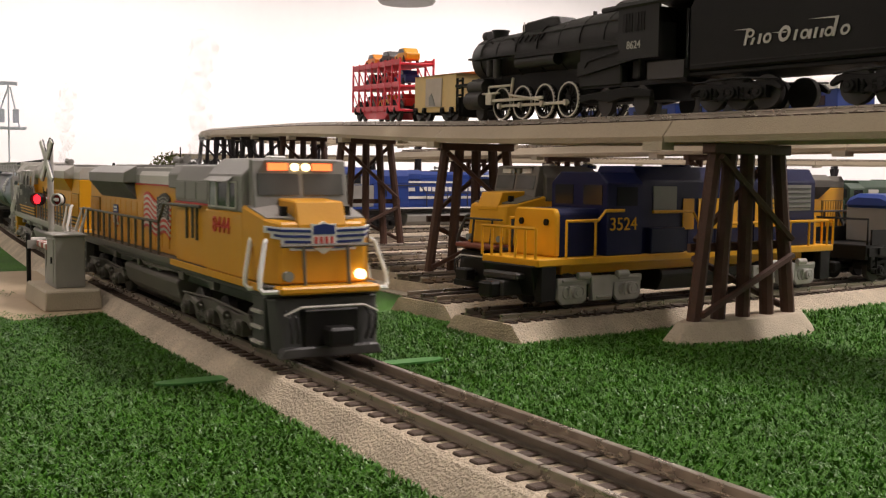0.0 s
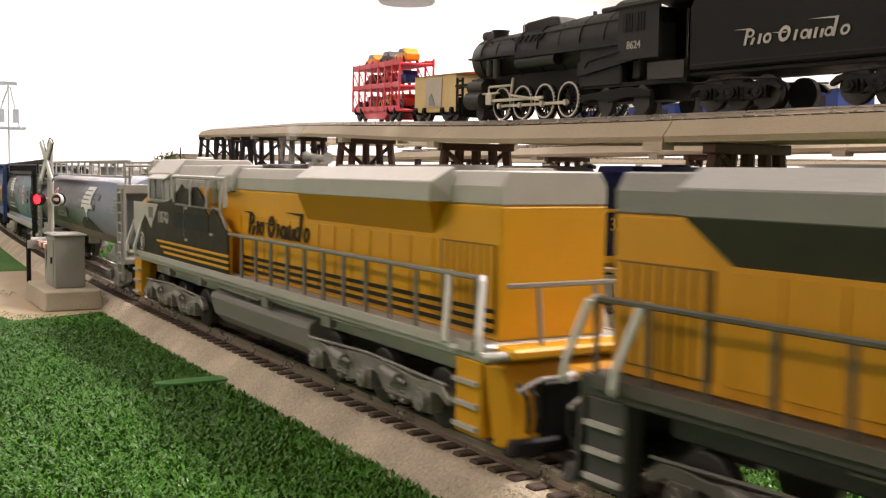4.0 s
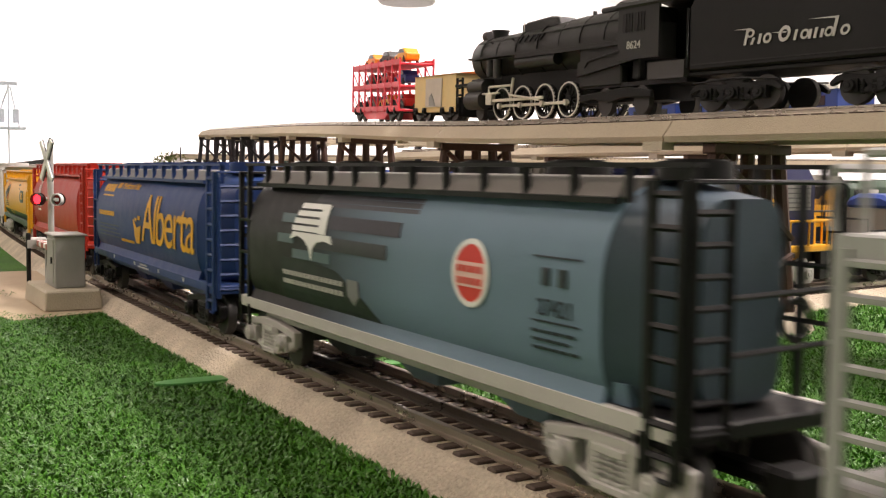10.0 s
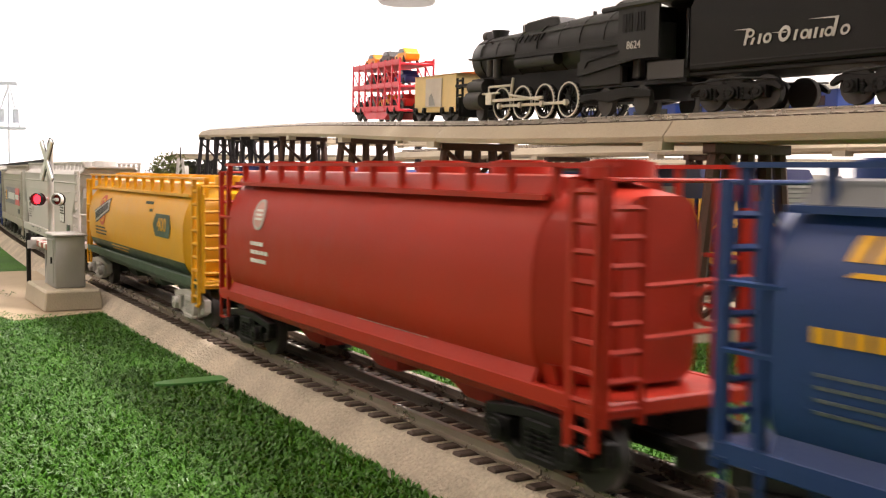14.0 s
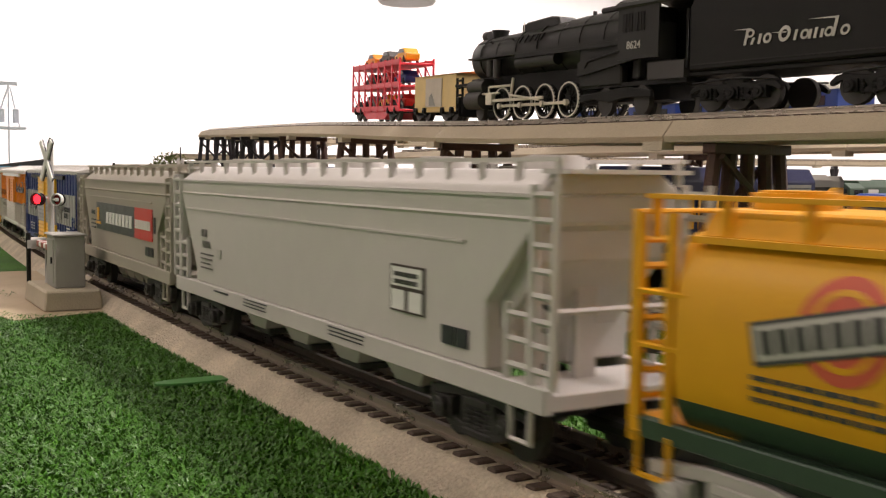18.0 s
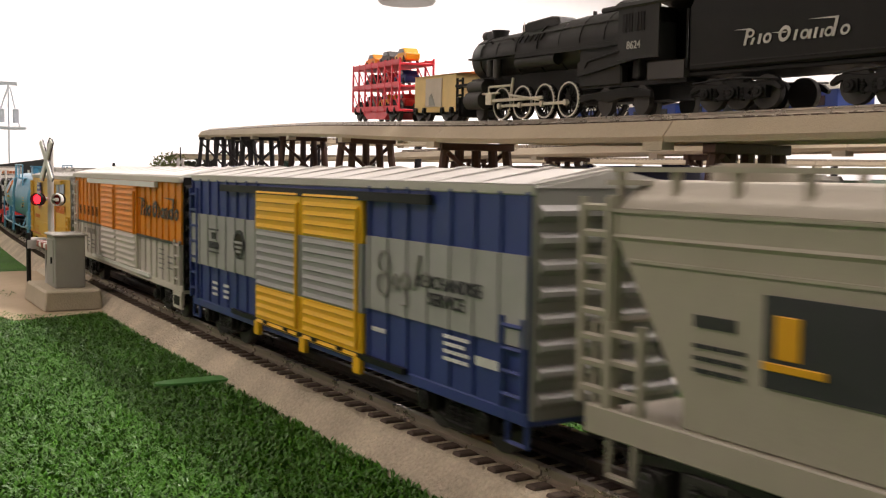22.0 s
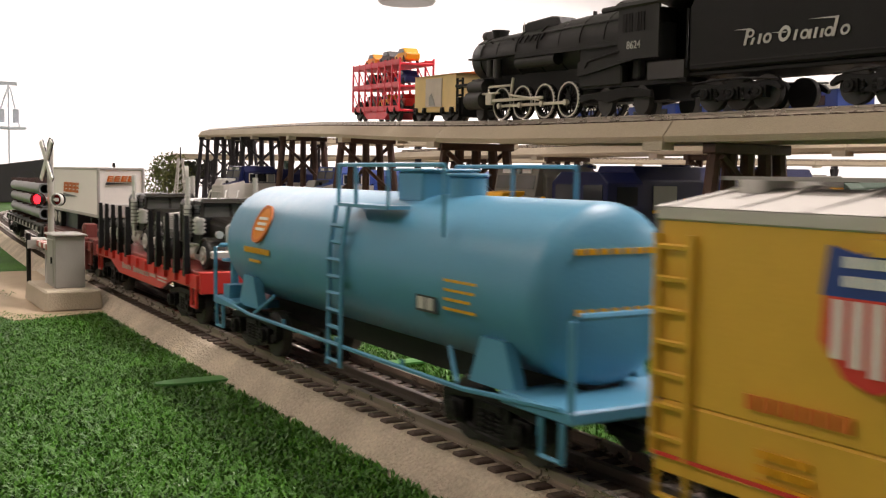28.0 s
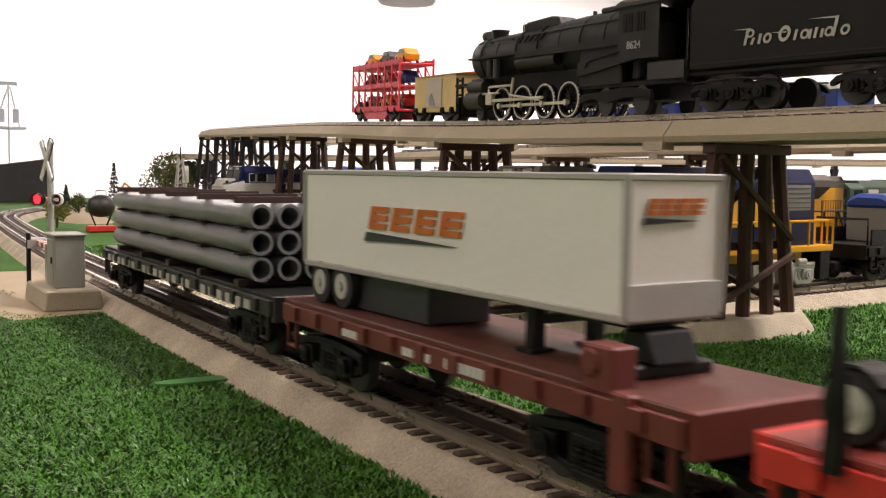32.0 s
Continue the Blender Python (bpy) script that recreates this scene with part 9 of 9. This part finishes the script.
def leaf_cloud(n, centre, radius, size, rng, squash=1.0, shape=None):
    """Many small leaf clumps in uneven lobes."""
    verts, faces = [], []
    lobes = [(Vector((rng.uniform(-1, 1), rng.uniform(-1, 1), rng.uniform(-0.7, 0.9))) * radius * 0.55, radius * rng.uniform(0.35, 0.6)) for _ in range(9)]
    for i in range(n):
        if shape is None:
            c, r = lobes[i % len(lobes)]
            d = Vector((rng.gauss(0, 1), rng.gauss(0, 1), rng.gauss(0, 1))).normalized()
            p = Vector(centre) + c + d * r * (0.55 + 0.5 * rng.random())
            p.z = centre[2] + (p.z - centre[2]) * squash
        else:
            p = shape(rng)
        u = Vector((rng.gauss(0, 1), rng.gauss(0, 1), rng.gauss(0, 1))).normalized()
        w = u.orthogonal().normalized()
        s = size * rng.uniform(0.6, 1.3)
        k = len(verts)
        verts += [tuple(p + u * s), tuple(p + w * s * 0.6), tuple(p - u * s), tuple(p - w * s * 0.6)]
        faces.append((k, k + 1, k + 2, k + 3))
    me = bpy.data.meshes.new("crown")
    me.from_pydata(verts, [], faces)
    return me


def tree(x, y, h, r, material, label, seed, squash=0.85):
    rng = random.Random(seed)
    t = thing("tree", label, "tree", Matrix.Translation((x, y, 0)), group="model trees")
    f = Form()
    f.loft([[(rr * math.cos(a) + dx, rr * math.sin(a), z) for a in (2 * math.pi * i / 8 for i in range(8))] for z, rr, dx in ((0, 0.005, 0), (h * 0.3, 0.0035, 0.001), (h * 0.6, 0.002, 0.002))])
    for i in range(7):
        a = rng.uniform(0, 6.28)
        f.tube([(0, 0, h * (0.25 + 0.04 * i)), (r * 0.5 * math.cos(a), r * 0.5 * math.sin(a), h * (0.5 + 0.05 * i))], 0.0011, 5)
    part("trunk", f, BARK, t)
    me = leaf_cloud(3600, (0, 0, h - r * squash), r, 0.0032, rng, squash)
    me.materials.append(material)
    part("crown", me, material, t)


def conifer(x, y, h, r, seed):
    rng = random.Random(seed)
    t = thing("conifer", "small dark model pine tree", "tree", Matrix.Translation((x, y, 0)), group="model trees")
    part("trunk", Form().cyl((0, 0, 0), (0, 0, h * 0.9), 0.0022, 7, 0.0006), BARK, t)

    def shape(g):
        tier = g.randrange(9)
        z = h * (0.14 + 0.86 * (tier + g.random() * 0.75) / 9)
        q = r * (1.05 - z / h) * (0.5 + 0.5 * g.random())
        a = g.uniform(0, 6.28)
        return Vector((q * math.cos(a), q * math.sin(a), z - q * 0.25))
    me = leaf_cloud(700, (0, 0, 0), r, 0.0026, rng, 1, shape)
    me.materials.append(PINE)
    part("crown", me, PINE, t)


def polar(px_angle, dist):
    """Plan point at an angle from the -x axis as seen from the camera stand."""
    a = radians(px_angle)
    return -dist * math.cos(a), -0.1806 + dist * math.sin(a)


x, y = polar(15.3, 2.55)
tree(x, y, 0.140, 0.078, LEAF, "leafy green model tree with an uneven crown", 3)
x, y = polar(16.7, 2.62)
tree(x, y, 0.125, 0.048, mat("grey_leaves", (0.055, 0.06, 0.045), 0.8, var=0.5), "grey-green thin model tree", 8)
x, y = polar(12.75, 2.7)
conifer(x, y, 0.108, 0.020, 5)
x, y = polar(10.4, 2.7)
conifer(x, y, 0.052, 0.014, 9)
for a, d, h, r, mm, lb in ((9.95, 1.75, 0.046, 0.023, BUSH, "round yellow-green model bush"), (11.0, 2.3, 0.040, 0.022, LEAF, "rounded olive green model bush"), (11.7, 2.2, 0.026, 0.016, LEAF, "low olive model bush"), (17.7, 2.5, 0.030, 0.022, LEAF, "low dark model bush")):
    x, y = polar(a, d)
    t = thing("bush", lb, "bush", Matrix.Translation((x, y, 0)), group="model bushes")
    me = leaf_cloud(900, (0, 0, h - r * 0.9), r, 0.0026, random.Random(int(a * 10)), 0.95)
    me.materials.append(mm)
    part("foliage", me, mm, t)
    part("stem", Form().cyl((0, 0, 0), (0, 0, h * 0.5), 0.002, 7), BARK, t)
x, y = polar(12.1, 1.62)
k = thing("barrel_wagon_toy", "black round barrel on a small red stand", "toy", Matrix.Translation((x, y, 0)))
bl = Form().loft([[(r * math.cos(a), r * math.sin(a), z) for a in (2 * math.pi * i / 24 for i in range(24))] for z, r in ((0.022, 0.003), (0.0235, 0.011), (0.029, 0.018), (0.038, 0.0205), (0.047, 0.018), (0.053, 0.011), (0.055, 0.003))])
part("barrel", bl, mat("worn_black_iron", (0.05, 0.045, 0.042), 0.4, 0.5, var=0.5), k, smooth=True)
part("stand", Form().box(-0.012, 0.012, -0.020, 0.020, 0.0, 0.010), RED, k, bevel=0.002)
for s in (-1, 1):
    part("leg", Form().tube([(0, s * 0.008, 0.010), (0, s * 0.016, 0.030)], 0.0013, 6), SOOT, k)
part("handle", Form().tube([(0, -0.008, 0.054), (0, -0.007, 0.061), (0, 0.007, 0.061), (0, 0.008, 0.054)], 0.0012, 6), LGREY, k)
x, y = polar(11.3, 1.95)
md = thing("sand_mound", "low mound of tan sand", "mound", Matrix.Translation((x, y, 0)))
part("mound", Form().loft([[(0.10 * r * math.cos(a), 0.045 * r * math.sin(a), z) for a in (2 * math.pi * i / 20 for i in range(20))] for r, z in ((1.0, 0.0), (0.8, 0.006), (0.5, 0.012), (0.15, 0.015))]), ROADM, md, smooth=True)
x, y = polar(14.0, 2.35)
ex = thing("toy_excavator", "small orange toy excavator", "toy", Matrix.Translation((x, y, 0)))
part("cab", Form().box(-0.012, 0.012, -0.014, 0.006, 0.020, 0.052), ORANGE, ex, bevel=0.002)
part("engine_hood", Form().box(-0.012, 0.012, 0.006, 0.026, 0.020, 0.038), LOGO_ORANGE, ex, bevel=0.002)
part("boom", Form().tube([(0, -0.010, 0.045), (0, -0.030, 0.062), (0, -0.045, 0.040)], 0.003, 6), ORANGE, ex)
for s in (-1, 1):
    part("crawler_track", Form().box(s * 0.010 - 0.004, s * 0.010 + 0.004, -0.022, 0.024, 0.0, 0.020), SOOT, ex, bevel=0.004)
x, y = polar(16.1, 2.2)
tw = thing("lattice_tower", "slim grey lattice signal tower", "tower", Matrix.Translation((x, y, 0)))
for s in (-1, 1):
    for q in (-1, 1):
        part("leg", Form().tube([(s * 0.014, q * 0.014, 0), (s * 0.004, q * 0.004, 0.115)], 0.0016, 6), LGREY, tw)
f = Form()
for i in range(9):
    z, z2 = i * 0.0125, (i + 1) * 0.0125
    a, b2 = 0.014 - 0.010 * z / 0.115, 0.014 - 0.010 * z2 / 0.115
    for s in (-1, 1):
        f.tube([(s * a, -a, z), (s * b2, b2, z2)], 0.0008, 5)
        f.tube([(-a, s * a, z), (b2, s * b2, z2)], 0.0008, 5)
tagged(part("lattice", f, LGREY, tw), kind="stuff")
part("mast", Form().cyl((0, 0, 0.112), (0, 0, 0.138), 0.0014, 8), SOOT, tw)
part("signal_head", Form().box(-0.003, 0.003, 0.004, 0.016, 0.066, 0.100), WHITE, tw, bevel=0.001)
x, y = polar(8.35, 3.02)
pn = thing("display_panel", "dark framed panel with a blue edge standing behind the curve", "panel", Matrix.Translation((x, y, 0)) @ Matrix.Rotation(radians(-12), 4, "Z"))
part("board", Form().prism([(-0.095, 0.0), (0.072, 0.0), (0.064, 0.118), (0.040, 0.113), (-0.095, 0.094)], 0.0, 0.012, "x"), mat("dark_slate_panel", (0.035, 0.034, 0.036), 0.5, var=0.2), pn, bevel=0.002)
part("edge", Form().prism([(0.058, 0.0), (0.074, 0.0), (0.066, 0.119), (0.054, 0.116)], -0.004, 0.0, "x"), mat("deep_blue_edge", (0.02, 0.018, 0.12), 0.4), pn)
part("round_relief", Form().ring((0.013, 0.010, 0.068), (1, 0, 0), 0.018, 0.022, 0.002, 24), CHAR, pn)

# ---------------- room fittings ----------------
x, y = polar(28.0, 4.6)
pl = thing("pendant_lamp", "white shallow pendant lamp hanging from the ceiling", "lamp", Matrix.Translation((x, y, 0.815)))
part("shade", Form().loft([[(r * math.cos(a), r * math.sin(a), z) for a in (2 * math.pi * i / 28 for i in range(28))] for r, z in ((0.115, 0.0), (0.125, 0.01), (0.09, 0.05), (0.03, 0.075))]), LGREY, pl, smooth=True)
part("cord", Form().cyl((0, 0, 0.07), (0, 0, 0.86), 0.004, 8), WHITE, pl)
x, y = polar(7.75, 3.4)
sp = thing("signal_gantry", "pale blue-grey signal mast with a platform on the far table edge", "signal", Matrix.Translation((x, y, 0)))
PB = mat("pale_blue_grey_paint", (0.58, 0.63, 0.72), 0.6)
part("mast", Form().cyl((0, 0, 0), (0, 0, 0.345), 0.0022, 10), PB, sp)
part("platform", Form().box(-0.03, 0.03, -0.045, 0.045, 0.205, 0.212), PB, sp)
part("cross_arm", Form().box(-0.006, 0.006, -0.045, 0.025, 0.335, 0.345), PB, sp)
for yy in (-0.02, 0.02):
    part("lamp_head", Form().box(-0.010, 0.010, yy - 0.008, yy + 0.008, 0.225, 0.265), PB, sp, bevel=0.002)
part("stay", Form().tube([(0, -0.04, 0.21), (0, 0, 0.33)], 0.0022, 6).tube([(0, 0.03, 0.21), (0, 0.005, 0.33)], 0.0022, 6), PB, sp)


# thin smoke that drifts up from the stacks of the two leading diesels
SMOKE = bpy.data.materials.new("thin_grey_smoke")
SMOKE.use_nodes = True
tree_ = SMOKE.node_tree
for nd in list(tree_.nodes):
    tree_.nodes.remove(nd)
s_out, s_mix, s_clear, s_grey = (tree_.nodes.new(k) for k in ("ShaderNodeOutputMaterial", "ShaderNodeMixShader", "ShaderNodeBsdfTransparent", "ShaderNodeBsdfDiffuse"))
s_co, s_noise, s_ramp = (tree_.nodes.new(k) for k in ("ShaderNodeTexCoord", "ShaderNodeTexNoise", "ShaderNodeMapRange"))
s_grey.inputs["Color"].default_value = (0.80, 0.79, 0.78, 1)
s_noise.inputs["Scale"].default_value, s_noise.inputs["Detail"].default_value = 130, 4
s_ramp.inputs["From Min"].default_value, s_ramp.inputs["From Max"].default_value = 0.40, 0.70
s_ramp.inputs["To Min"].default_value, s_ramp.inputs["To Max"].default_value = 0.0, 0.17
tree_.links.new(s_co.outputs["Object"], s_noise.inputs["Vector"])
tree_.links.new(s_noise.outputs["Fac"], s_ramp.inputs["Value"])
tree_.links.new(s_ramp.outputs["Result"], s_mix.inputs["Fac"])
tree_.links.new(s_clear.outputs[0], s_mix.inputs[1])
tree_.links.new(s_grey.outputs[0], s_mix.inputs[2])
tree_.links.new(s_mix.outputs[0], s_out.inputs["Surface"])


def puff(r, h, seed):
    """A ragged upright wisp, one closed skin."""
    bm = bmesh.new()
    bmesh.ops.create_icosphere(bm, subdivisions=4, radius=1.0)
    for v in bm.verts:
        q = v.co.normalized()
        k = 1 + 0.22 * math.sin(5 * q.x + seed) * math.cos(4 * q.z + 2 * seed) + 0.14 * math.sin(9 * q.y + 7 * q.z + seed)
        v.co = Vector((q.x * r * k + 0.35 * r * math.sin(3 * q.z + seed), q.y * r * k, q.z * h))
    for face in bm.faces:
        face.smooth = True
    me = bpy.data.meshes.new("puff")
    bm.to_mesh(me)
    bm.free()
    return me


def smoke_plume(front, rear, x):
    t = thing("smoke_plume", "thin pale grey smoke rising from the diesel stack", "smoke", group="smoke plumes")
    for i, (r, h, z, dx) in enumerate(((0.0045, 0.010, 0.0900, 0.0), (0.0062, 0.011, 0.1060, -0.001), (0.0072, 0.012, 0.1240, 0.001), (0.0075, 0.014, 0.1450, 0.003))):
        me = puff(r, h, 1.7 * i + 0.6)
        me.materials.append(SMOKE)
        part("puff", me, SMOKE, t, m=Matrix.Translation((dx, 0.003 * (i % 2), z)))
    running(t, front, rear, Matrix.Translation((x, 0, 0)))


smoke_plume(-0.404, -0.809, 0.0105)
smoke_plume(-0.837, -1.242, -0.0130)


def motions():
    """The train rolls past at a steady pace on the oval line."""
    for ob, s0, local in TRAIN:
        rows = []
        for k in range(33):
            x, y, h = line(s0 + 0.150 * k)
            rows.append((float(k), Matrix.Translation((x, y, ZR)) @ Matrix.Rotation(h, 4, "Z") @ local))
        walk(ob, rows)


motions()
